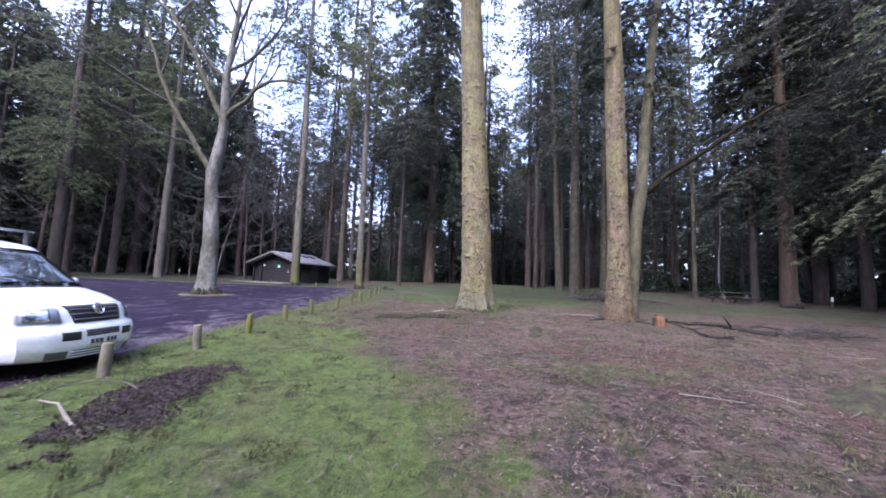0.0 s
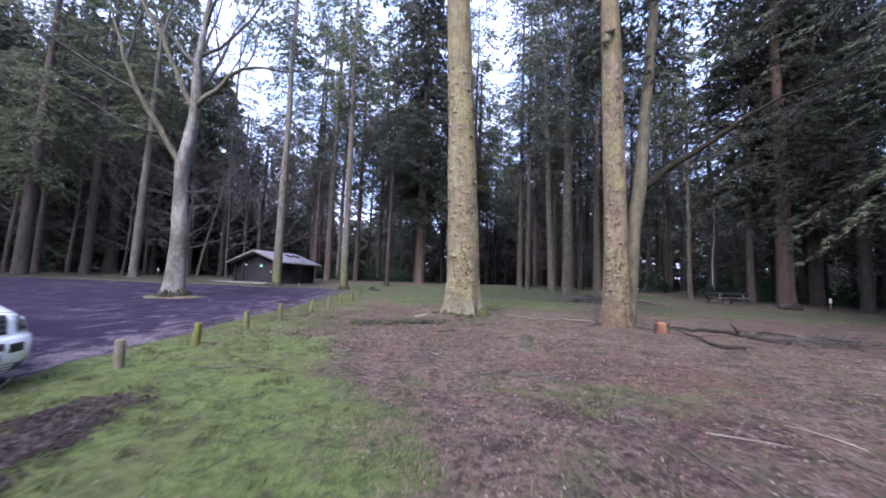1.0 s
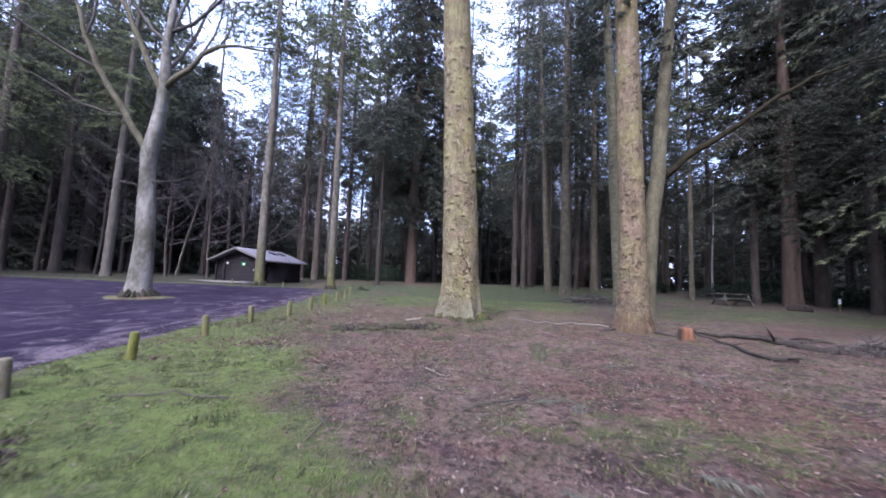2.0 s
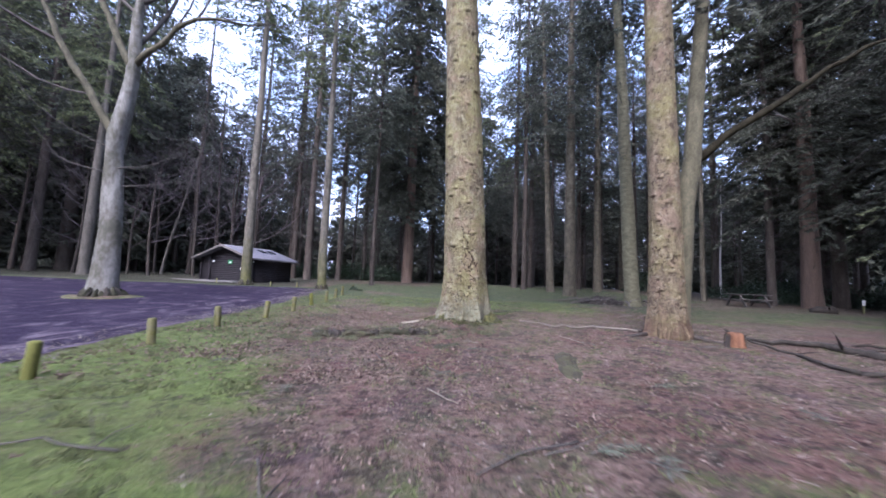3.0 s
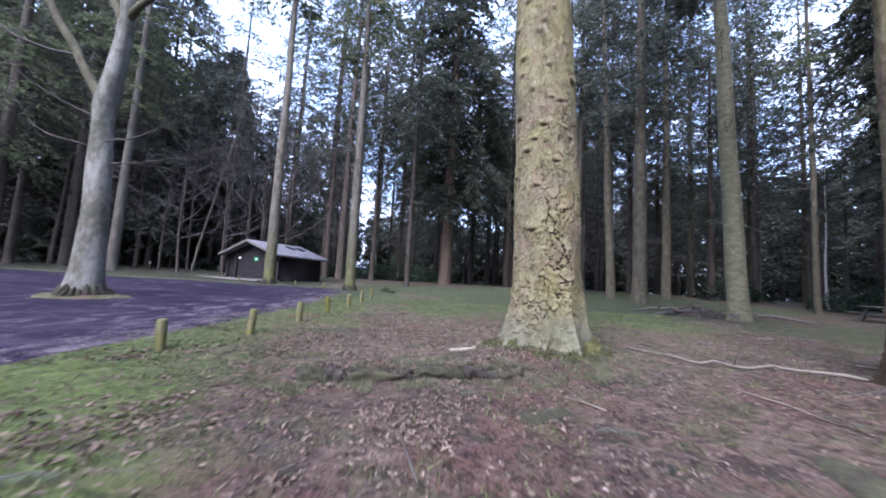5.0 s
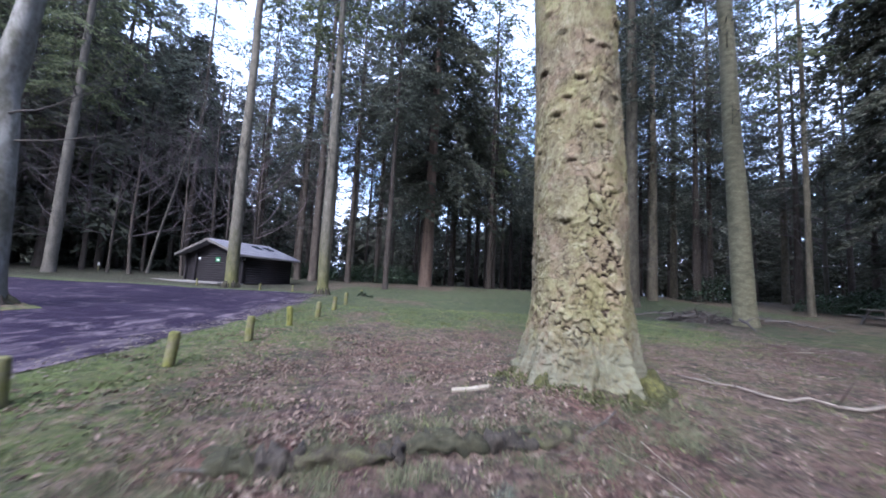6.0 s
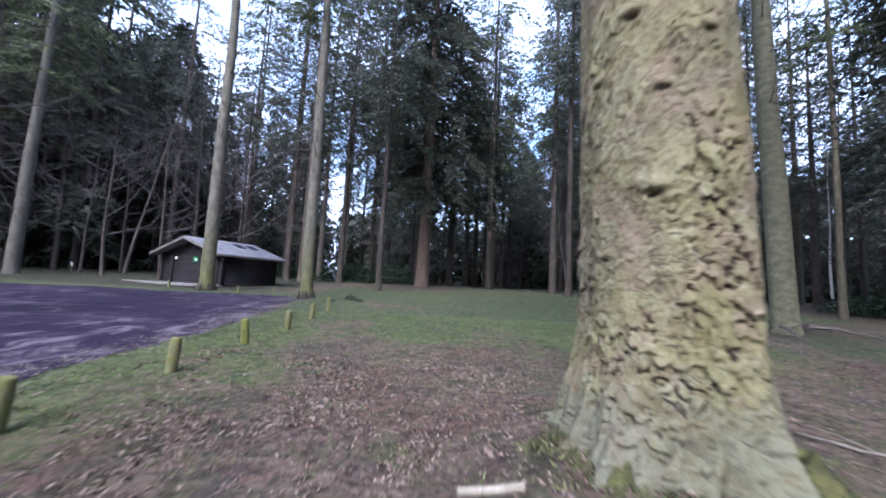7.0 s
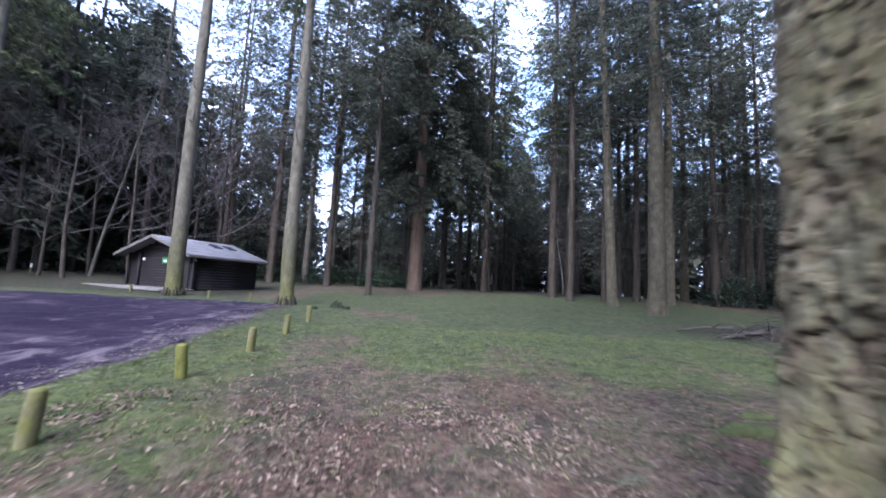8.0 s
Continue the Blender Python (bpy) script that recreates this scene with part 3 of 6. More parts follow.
# the two great trunks close to the path, with flaking bark
def flaky_trunk(name, knots, around, rows, z_fine, flare, seed, label, plate, knots_at, cell=1.0, lobe=None, bark=None, smooth=0.7):
    """A thick trunk whose bark stands off in plates; fine below z_fine, coarser above."""
    tree = holder(name, (0, 0, 0), label, "tree")
    zs_k = [k[2] for k in knots]
    z_bot, z_top = zs_k[0], zs_k[-1]
    z_mid = min(z_fine, 5.0)
    fine = int(rows * 0.72)
    zs = [z_bot + (z_mid - z_bot) * i / fine for i in range(fine)] + [z_mid + (z_fine - z_mid) * i / (rows - fine) for i in range(rows - fine)] + [z_fine + (z_top - z_fine) * i / 40 for i in range(41)]
    form, tone, deep, mossy = Form(), [], [], []
    for z in zs:
        cx, cy = np.interp(z, zs_k, [k[0] for k in knots]), np.interp(z, zs_k, [k[1] for k in knots])
        r = float(np.interp(z, zs_k, [k[3] for k in knots]))
        h = z - z_bot - 0.45
        for k in range(around):
            a = 2 * math.pi * k / around
            ca, sa = math.cos(a), math.sin(a)
            rr = r * (1 + 0.06 * noise.noise((ca * 1.5 + seed, sa * 1.5, z * 0.5)) + 0.03 * noise.noise((ca * 3 + seed, sa * 3, z * 1.6)))
            ridge = (1 - abs(math.sin(4.5 * a + seed + 0.8 * noise.noise((ca * 2, sa * 2, z * 1.5 + seed))))) ** 2
            toe = 0.35 + 0.5 * ridge + 0.9 * noise.noise((ca * 1.6 + seed, sa * 1.6, 3.1)) + 0.3 * math.sin(5 * a + seed + 0.6 * noise.noise((z, seed, 0)))
            foot = math.exp(-max(h, 0) * 2.3)
            rr += flare * foot * max(0.12, toe)
            rr += foot * (0.035 * noise.noise((ca * 7 + seed, sa * 7, z * 1.1)) + 0.06 * noise.noise((ca * 12 + seed, sa * 12, z * 3.0)) + 0.035 * noise.noise((ca * 30 + seed, sa * 30, z * 6)))
            q = Vector((ca * r * 12 + seed, sa * r * 12, z * (5.6 - 3.2 * foot))) * cell
            q = q + noise.noise_vector(q * 0.4) * 1.3 + noise.noise_vector(q * 1.1) * 0.6
            dist, near = noise.voronoi(q)
            own = noise.cell(near[0] * 5.3)
            crack = min(1.0, (dist[1] - dist[0]) * 7.5)
            calm = 1 - smooth * smooth_step(2.4, 4.2, z)
            patch = (0.5 + 0.9 * smooth_step(-0.25, 0.3, noise.noise(q * 0.16 + Vector((4, seed, 0))))) * calm
            gape = smooth_step(0.0, 0.35, noise.noise(q * 0.75 + Vector((seed, 9, 3))))
            lift = own * 0.7 - 0.95 * (q.z - near[0].z) + 0.5 * (q.x - near[0].x) * ca
            rr += plate * patch * (1.1 * lift - (0.1 + 2.9 * gape) * (1 - crack) ** 2) + (0.004 + 0.004 * calm) * noise.noise(q * 1.9) + 0.004 * noise.noise(q * 4.0)
            # high in plate cracks and knot grooves, where the colour goes darker
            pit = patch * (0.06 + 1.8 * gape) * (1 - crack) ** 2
            for ka, kz, size in knots_at:
                da = (a - ka + math.pi) % (2 * math.pi) - math.pi
                u, w = da * r / size, (z - kz) / size
                if abs(u) < 2.5 and abs(w) < 2.5:
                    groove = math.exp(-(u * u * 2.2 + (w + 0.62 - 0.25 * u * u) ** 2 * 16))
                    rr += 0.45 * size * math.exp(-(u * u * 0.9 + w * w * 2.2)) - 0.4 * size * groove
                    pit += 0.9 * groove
            if lobe:
                da = (a - lobe[0] + math.pi) % (2 * math.pi) - math.pi
                rr += lobe[1] * math.exp(-(da / lobe[2]) ** 2) * (1 - smooth_step(6, 9, z))
            form.v.append((cx + ca * rr, cy + sa * rr, z))
            mossy.append(math.exp(-max(h - 0.3, 0) * 2.8) * (0.95 + 0.1 * math.sin(a + 1.2)))
            tone.append(own)
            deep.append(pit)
    for i in range(len(zs) - 1):
        for k in range(around):
            a, b = i * around + k, i * around + (k + 1) % around
            form.f.append((a, b, b + around, a + around))
    me = form.mesh("trunk", bark)
    me.attributes.new("plate_tone", "FLOAT", "POINT").data.foreach_set("value", tone)
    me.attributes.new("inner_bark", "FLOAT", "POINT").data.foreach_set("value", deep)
    me.attributes.new("moss", "FLOAT", "POINT").data.foreach_set("value", mossy)
    part("trunk", me, None, tree)
    return tree


def great_bark(name, stops, algae_share, moss_share=0.8, foot=(0.088, 0.092, 0.062)):
    m, nt, b = material(name, 0.95, 0.0, 0.1)
    v = coords(nt)
    tone, deep, green = (nt.nodes.new("ShaderNodeAttribute") for _ in range(3))
    tone.attribute_name, deep.attribute_name, green.attribute_name = "plate_tone", "inner_bark", "moss"
    n1, n2, n3 = noise_node(nt, v, 3.0, 5, 0.65, 0.5), noise_node(nt, v, 16, 6, 0.75, 0.4), noise_node(nt, coords(nt, (1, 1, 0.45)), 48, 5, 0.75)
    f = calc(nt, "ADD", calc(nt, "MULTIPLY", n1, 0.32), calc(nt, "ADD", calc(nt, "MULTIPLY", n2, 0.36), calc(nt, "MULTIPLY", n3, 0.26)))
    f = calc(nt, "ADD", f, calc(nt, "MULTIPLY", tone.outputs["Fac"], 0.06))
    col = ramp(nt, f, stops)
    algae = ramp(nt, noise_node(nt, v, 1.1, 4, 0.6), [(0.42, (0, 0, 0)), (0.62, (1, 1, 1))])
    col = blend(nt, calc(nt, "MULTIPLY", algae, algae_share), col, (0.19, 0.18, 0.07))
    rosy = ramp(nt, noise_node(nt, v, 2.3, 5, 0.7, 0.6), [(0.5, (0, 0, 0)), (0.6, (1, 1, 1))])
    col = blend(nt, calc(nt, "MULTIPLY", rosy, 0.5), col, (0.18, 0.13, 0.093))
    # dark brown in the plate cracks and knot grooves
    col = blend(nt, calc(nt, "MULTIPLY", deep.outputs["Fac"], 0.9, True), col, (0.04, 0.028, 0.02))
    fleck = nt.nodes.new("ShaderNodeTexVoronoi")
    fleck.feature = "DISTANCE_TO_EDGE"
    fleck.inputs["Scale"].default_value = 11.0
    wander = nt.nodes.new("ShaderNodeVectorMath")
    wander.operation = "ADD"
    wiggle = nt.nodes.new("ShaderNodeTexNoise")
    wiggle.inputs["Scale"].default_value = 6.0
    nt.links.new(v, wiggle.inputs["Vector"])
    nt.links.new(v, wander.inputs[0])
    soft = nt.nodes.new("ShaderNodeVectorMath")
    soft.operation = "SCALE"
    soft.inputs["Scale"].default_value = 0.25
    nt.links.new(wiggle.outputs["Color"], soft.inputs[0])
    nt.links.new(soft.outputs[0], wander.inputs[1])
    nt.links.new(wander.outputs[0], fleck.inputs["Vector"])
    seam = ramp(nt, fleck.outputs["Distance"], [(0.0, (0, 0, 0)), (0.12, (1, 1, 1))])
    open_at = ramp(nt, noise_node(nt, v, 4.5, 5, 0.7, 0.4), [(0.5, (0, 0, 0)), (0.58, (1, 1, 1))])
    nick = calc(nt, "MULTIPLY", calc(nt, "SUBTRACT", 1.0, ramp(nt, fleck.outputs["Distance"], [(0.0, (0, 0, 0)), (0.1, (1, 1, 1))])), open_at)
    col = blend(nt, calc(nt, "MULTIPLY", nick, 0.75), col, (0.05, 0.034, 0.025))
    lichen = ramp(nt, noise_node(nt, v, 7.0, 6, 0.75, 0.6), [(0.54, (0, 0, 0)), (0.64, (1, 1, 1))])
    col = blend(nt, calc(nt, "MULTIPLY", lichen, 0.35), col, (0.27, 0.255, 0.185))
    ragged = calc(nt, "ADD", calc(nt, "SUBTRACT", n1, 0.5), calc(nt, "MULTIPLY", calc(nt, "SUBTRACT", n2, 0.5), 1.3))
    grown = ramp(nt, calc(nt, "ADD", green.outputs["Fac"], calc(nt, "MULTIPLY", ragged, 1.7)), [(0.4, (0, 0, 0)), (1.05, (1, 1, 1))])
    col = blend(nt, calc(nt, "MULTIPLY", grown, moss_share), col, foot)
    nt.links.new(col, b.inputs["Base Color"])
    bump(nt, b, calc(nt, "ADD", calc(nt, "ADD", n2, n3), calc(nt, "MULTIPLY", seam, 0.35)), 0.7, 0.016)
    return m


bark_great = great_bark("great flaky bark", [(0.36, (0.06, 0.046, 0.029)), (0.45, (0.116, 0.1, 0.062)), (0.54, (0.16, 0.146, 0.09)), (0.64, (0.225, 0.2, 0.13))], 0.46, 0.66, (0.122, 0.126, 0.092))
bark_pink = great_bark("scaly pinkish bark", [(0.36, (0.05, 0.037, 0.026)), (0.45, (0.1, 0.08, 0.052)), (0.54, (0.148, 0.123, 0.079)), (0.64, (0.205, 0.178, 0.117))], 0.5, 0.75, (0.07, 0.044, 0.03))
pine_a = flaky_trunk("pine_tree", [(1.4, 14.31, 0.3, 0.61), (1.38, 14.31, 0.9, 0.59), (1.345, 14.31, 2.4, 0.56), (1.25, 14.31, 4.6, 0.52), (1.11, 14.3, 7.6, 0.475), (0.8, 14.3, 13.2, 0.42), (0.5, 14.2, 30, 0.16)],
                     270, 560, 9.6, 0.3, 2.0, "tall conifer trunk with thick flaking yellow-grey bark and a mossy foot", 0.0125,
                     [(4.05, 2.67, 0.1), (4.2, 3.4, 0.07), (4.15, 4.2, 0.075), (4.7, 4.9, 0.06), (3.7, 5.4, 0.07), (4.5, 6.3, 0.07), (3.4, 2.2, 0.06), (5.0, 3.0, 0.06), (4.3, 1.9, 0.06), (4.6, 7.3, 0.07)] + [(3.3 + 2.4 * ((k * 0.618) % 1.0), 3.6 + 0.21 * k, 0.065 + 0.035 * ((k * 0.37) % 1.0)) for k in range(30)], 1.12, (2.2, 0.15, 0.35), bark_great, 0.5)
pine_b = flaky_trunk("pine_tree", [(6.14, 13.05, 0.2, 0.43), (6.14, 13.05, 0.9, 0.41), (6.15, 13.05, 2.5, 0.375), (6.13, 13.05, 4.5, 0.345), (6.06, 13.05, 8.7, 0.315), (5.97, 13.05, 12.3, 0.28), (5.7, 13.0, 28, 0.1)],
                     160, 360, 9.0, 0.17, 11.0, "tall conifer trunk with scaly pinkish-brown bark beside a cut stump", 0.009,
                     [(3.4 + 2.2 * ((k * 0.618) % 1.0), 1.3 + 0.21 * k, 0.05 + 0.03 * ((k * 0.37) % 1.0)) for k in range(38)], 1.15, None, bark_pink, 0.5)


def root(tree, x, y, ang, length, r, bark):
    """A surface root that runs out from the foot and dives into the ground."""
    pts, rs = [], []
    a = ang
    for i in range(9):
        u = i / 8
        a += rng.uniform(-0.22, 0.22)
        px, py = x + math.cos(ang) * 0.25, y + math.sin(ang) * 0.25
        if i:
            px, py = pts[-1][0] + math.cos(a) * length / 8, pts[-1][1] + math.sin(a) * length / 8
        pts.append((px, py, ground_z(px, py) + 0.05 * (1 - u) ** 2 - 0.07 * u))
        rs.append(r * (1 - 0.75 * u))
    part("root", Form().tube(pts, rs, 8), bark, tree)


for ang, le, r in [(0.9, 1.1, 0.07), (2.2, 1.0, 0.07)]:
    root(pine_a, 1.42 + 0.55 * math.cos(ang), 14.25 + 0.55 * math.sin(ang), ang, le, r, bark_mossy)
for ang, le, r in [(3.3, 1.6, 0.05), (5.6, 1.7, 0.05), (0.1, 1.4, 0.05), (2.3, 1.3, 0.05)]:
    root(pine_b, 6.14 + 0.3 * math.cos(ang), 13.05 + 0.3 * math.sin(ang), ang, le, r, bark_conifer)


def crown_overhead(tree, x, y, z0, z1, r, seed):
    g, w = conifer_crown(random.Random(seed), z0, z1, r, 0.4, 0.4, 0.75)
    for f in (g, w):
        f.v = [(a + x, b + y, c) for a, b, c in f.v]
    part("crown", g, needles, tree, smooth=False, kind="stuff")
    part("branchwork", w, twig_mat, tree, smooth=False, kind="stuff")


foot_green = simple("yellow-green cushion moss", [(0.3, (0.016, 0.016, 0.008)), (0.5, (0.042, 0.042, 0.014)), (0.7, (0.12, 0.116, 0.03))], (9, 9, 9), 0.95, strength=1.0, dist=0.02)


def foot_pad(tree, ang, out, w, h, seed):
    """An uneven cushion of moss that climbs the foot from the ground."""
    f, n = Form(), 21
    for i in range(n):
        for j in range(n):
            u, v = i / (n - 1) * 2 - 1, j / (n - 1) * 2 - 1
            a, r = ang + u * w / out, out + 0.16 * v
            x, y = 1.39 + math.cos(a) * r, 14.31 + math.sin(a) * r
            e = max(0.0, 1 - u * u - 0.8 * v * v + 0.8 * noise.noise((x * 6, y * 6, seed)))
            z = h * min(1.0, e) ** 0.6 * (1 - 0.6 * v) * (1 + 0.5 * noise.noise((x * 9, y * 9, seed))) + 0.04 * noise.noise((x * 22, y * 22, seed)) * min(1, e * 3)
            f.v.append((x, y, ground_z(x, y) - 0.05 + z))
    f.f = [(i * n + j, (i + 1) * n + j, (i + 1) * n + j + 1, i * n + j + 1) for i in range(n - 1) for j in range(n - 1)]
    part("moss_cushion", f, foot_green, tree, "yellow-green cushion of moss")


for k, (ang, out, w, h) in enumerate([(-1.2, 0.8, 0.12, 0.17), (-0.75, 0.84, 0.22, 0.2), (-0.35, 0.84, 0.2, 0.17), (-2.45, 0.82, 0.12, 0.13)]):
    foot_pad(pine_a, ang, out, w, h, k * 3.7)

crown_overhead(pine_a, 0.7, 14.2, 16, 33, 4.6, 61)
crown_overhead(pine_b, 5.8, 13.0, 15, 31, 4.0, 62)


def slender_tree():
    """The slim tree that rises behind the pink trunk and throws one long limb outwards."""
    tree = holder("slim_tree", (0, 0, 0), "slim smooth mossy trunk with one long limb reaching out", "tree")
    knots = [((6.74, 13.5, 0.3), 0.25), ((6.84, 13.45, 2.3), 0.225), ((6.92, 13.4, 3.9), 0.215), ((7.12, 13.35, 5.2), 0.205), ((7.52, 13.3, 10.2), 0.16), ((7.8, 13.3, 12.6), 0.14), ((8.4, 13.3, 18), 0.04)]
    pts, rs = resample(knots, 0.3)
    part("trunk", trunk_form(pts, rs, 18, 0.12, 0.08, 2.0), bark_mossy, tree)
    lk = [((7.1, 13.35, 5.05), 0.125), ((7.9, 13.2, 5.75), 0.1), ((8.9, 13.1, 6.4), 0.088), ((9.8, 13.0, 7.1), 0.075), ((10.7, 13.0, 7.75), 0.06), ((11.6, 12.9, 8.3), 0.05), ((13.0, 12.8, 8.9), 0.03), ((14.5, 12.6, 9.2), 0.012)]
    pts, rs = resample(lk, 0.35)
    pts = [p + Vector(noise.noise_vector(p * 1.3)) * 0.06 for p in pts]
    part("limb", Form().tube(pts, rs, 8), limb_bark, tree)
    r = random.Random(3)
    for p, d, le in [((8.9, 13.1, 6.4), (0.9, 0.3, 0.1), 2.6), ((7.3, 13.3, 6.6), (1.0, 0.5, 0.15), 3.2), ((7.6, 13.3, 10.0), (0.8, -0.3, 0.4), 2.6)]:
        twigs = Form()
        limb(twigs, r, Vector(p), Vector(d), le, 0.03, 2, 5, 0.6)
        part("side_limb", twigs, twig_mat, tree)
    g, w = conifer_crown(random.Random(8), 9.2, 18.5, 2.4, 1.6, 0.7, 0.26)
    for f in (g, w):
        f.v = [(a + 7.5 + 0.09 * (c - 10), b + 13.3, c) for a, b, c in f.v]
    part("crown", g, needles_cedar, tree, "dark drooping needles", smooth=False, kind="stuff")
    part("branchwork", w, wood_dark, tree, smooth=False, kind="stuff")


slender_tree()


def lime_tree():
    """Pale broadleaf on its island in the car park, forked, leafless."""
    tree = holder("broadleaf_tree", (0, 0, 0), "large leafless broadleaf tree with pale grey forked trunk", "tree")
    y = 19.0
    knots = [((-11.85, y, 0.45), 0.46), ((-11.84, y, 1.1), 0.42), ((-11.8, y, 2.2), 0.385), ((-11.81, y, 3.2), 0.36), ((-11.88, y, 4.2), 0.342), ((-11.97, y, 5.2), 0.32), ((-12.05, y, 6.2), 0.29), ((-12.03, y, 6.9), 0.33), ((-11.88, y, 8.0), 0.275),
             ((-11.75, y, 9.1), 0.24), ((-11.75, y, 10.2), 0.225), ((-11.85, y, 12), 0.17), ((-11.6, y, 15), 0.12), ((-11.4, y, 18), 0.08), ((-11.5, y, 21), 0.04)]
    pts, rs = resample(knots, 0.3)
    part("trunk", trunk_form(pts, rs, 22, 0.13, 0.36, 4.0), bark_pale, tree)
    # the three great limbs
    for kn in ([((-12.05, y, 6.7), 0.2), ((-12.35, y, 7.25), 0.16), ((-13.0, y - 0.1, 8.35), 0.138), ((-13.85, y - 0.2, 9.65), 0.125), ((-14.5, y - 0.3, 10.6), 0.105), ((-15.05, y - 0.4, 11.9), 0.09), ((-16.2, y - 0.4, 15), 0.04)],
               [((-11.75, y, 9.6), 0.15), ((-12.15, y - 0.1, 10.4), 0.13), ((-12.65, y - 0.2, 11.5), 0.12), ((-13.4, y - 0.4, 13.2), 0.105), ((-14.5, y - 0.6, 15.0), 0.09), ((-16.2, y - 0.8, 16.6), 0.05), ((-18.0, y - 0.8, 17.4), 0.015)],
               [((-11.72, y, 9.8), 0.14), ((-11.3, y, 10.4), 0.12), ((-10.65, y - 0.1, 10.8), 0.11), ((-10.2, y - 0.1, 11.5), 0.095), ((-9.5, y - 0.1, 11.9), 0.08), ((-8.6, y, 12.1), 0.065), ((-7.4, y + 0.1, 11.95), 0.035), ((-6.4, y + 0.2, 12.2), 0.012)]):
        pts, rs = resample(kn, 0.4)
        part("limb", Form().tube([p + Vector(noise.noise_vector(p)) * 0.09 for p in pts], [q * (1 + 0.12 * noise.noise(p * 2.0)) for p, q in zip(pts, rs)], 10), bark_mossy, tree)
    r = random.Random(11)
    arms = [((-11.76, y, 10.6), (0.35, 0.5, 1.0), 4.6, 0.1), ((-11.8, y, 11.2), (-0.3, 0.4, 1.0), 5.0, 0.1), ((-11.8, y, 12.5), (0.9, 0.3, 0.7), 4.4, 0.09),
            ((-11.8, y, 12.0), (-0.8, 0.3, 0.6), 4.5, 0.08), ((-11.6, y, 14), (0.6, -0.6, 0.7), 4.0, 0.08), ((-11.5, y, 15.5), (-0.4, -0.5, 0.9), 4.0, 0.07),
            ((-14.4, y - 0.3, 10.5), (-0.9, -0.2, 0.4), 3.6, 0.06), ((-13.1, y - 0.1, 8.5), (-0.9, -0.3, -0.02), 3.4, 0.04), ((-15.0, y - 0.4, 12.0), (0.1, 0.2, 1.0), 3.6, 0.06),
            ((-13.4, y - 0.4, 13.2), (-0.2, 0.2, 1.0), 3.6, 0.07), ((-14.5, y - 0.6, 15.0), (0.3, 0.2, 1.0), 3.4, 0.06), ((-9.6, y, 11.9), (0.4, 0.2, 0.9), 2.8, 0.05), ((-10.5, y, 11.1), (0.5, -0.3, 0.9), 3.0, 0.05), ((-8.6, y, 12.1), (0.8, -0.2, -0.1), 2.4, 0.03),
            ((-12.0, y, 5.6), (0.8, -0.3, -0.15), 2.6, 0.03), ((-12.0, y, 4.9), (0.9, 0.2, -0.05), 2.2, 0.025), ((-11.95, y, 5.4), (-0.8, -0.5, 0.05), 1.8, 0.03), ((-12.1, y, 6.4), (-0.9, -0.2, 0.1), 2.6, 0.03), ((-11.4, y, 17), (0.5, 0.2, 0.9), 3.0, 0.06)]
    for p, d, le, r0 in arms:
        f = Form()
        limb(f, r, Vector(p), Vector(d).normalized(), le, r0, 5, 9, 0.6, 0.2, (2, 4))
        part("limb", f, twig_mat, tree)


lime_tree()


def algae_bark():
    """Smooth grey bark with yellow-green algae that thins out some metres up."""
    m, nt, b = material("grey bark with algae", 0.9, 0.0, 0.2)
    v = coords(nt, (5, 5, 2))
    n = calc(nt, "ADD", calc(nt, "MULTIPLY", noise_node(nt, v, 1.0, 5, 0.65), 0.6), calc(nt, "MULTIPLY", noise_node(nt, v, 9.0, 4, 0.65), 0.4))
    grey = ramp(nt, n, [(0.3, (0.04, 0.036, 0.029)), (0.5, (0.098, 0.09, 0.07)), (0.7, (0.16, 0.15, 0.12))])
    algae = ramp(nt, n, [(0.3, (0.028, 0.03, 0.011)), (0.5, (0.082, 0.082, 0.032)), (0.7, (0.14, 0.136, 0.06))])
    split = nt.nodes.new("ShaderNodeSeparateXYZ")
    nt.links.new(coords(nt), split.inputs[0])
    share = calc(nt, "ADD", calc(nt, "MULTIPLY", split.outputs[2], -0.16), calc(nt, "ADD", 0.4, calc(nt, "MULTIPLY", noise_node(nt, coords(nt, (2, 2, 0.7)), 1.6, 5, 0.65), 0.9)))
    nt.links.new(blend(nt, ramp(nt, share, [(0.3, (0, 0, 0)), (0.8, (1, 1, 1))]), grey, algae), b.inputs["Base Color"])
    bump(nt, b, n, 0.5, 0.02)
    return m


bark_algae = algae_bark()


def own_conifer(x, y, height, r_base, z_crown, r_crown, label, lean=(0, 0), **kw):
    t = conifer(kw.pop("name", "conifer"), random.Random(int(x * 31 + y * 17) & 4095), height, r_base, z_crown, r_crown * (1.25 if r_crown < 5 else 1.0), label, lean=lean, **kw)
    return place(t, x, y)


# trees that stand out singly
own_conifer(-12.05, 30.8, 36, 0.33, 19, 3.0, "tall slender conifer by the shed, bare trunk green with algae below", lean=(-0.008, 0), bark=bark_algae, dead=26, dead_from=8, green=needles_light)
own_conifer(-6.35, 28.9, 33, 0.28, 14, 2.8, "tall slender conifer at the corner, bare trunk green with algae below", lean=(-0.014, 0), bark=bark_algae, dead=30, dead_from=5, green=needles_light)
own_conifer(11.6, 24.2, 34, 0.40, 15.5, 3.0, "straight conifer with an olive-grey trunk and exposed roots", lean=(-0.045, 0), dead=46, dead_from=6, density=1.2, step=0.4, bark=bark_olive)
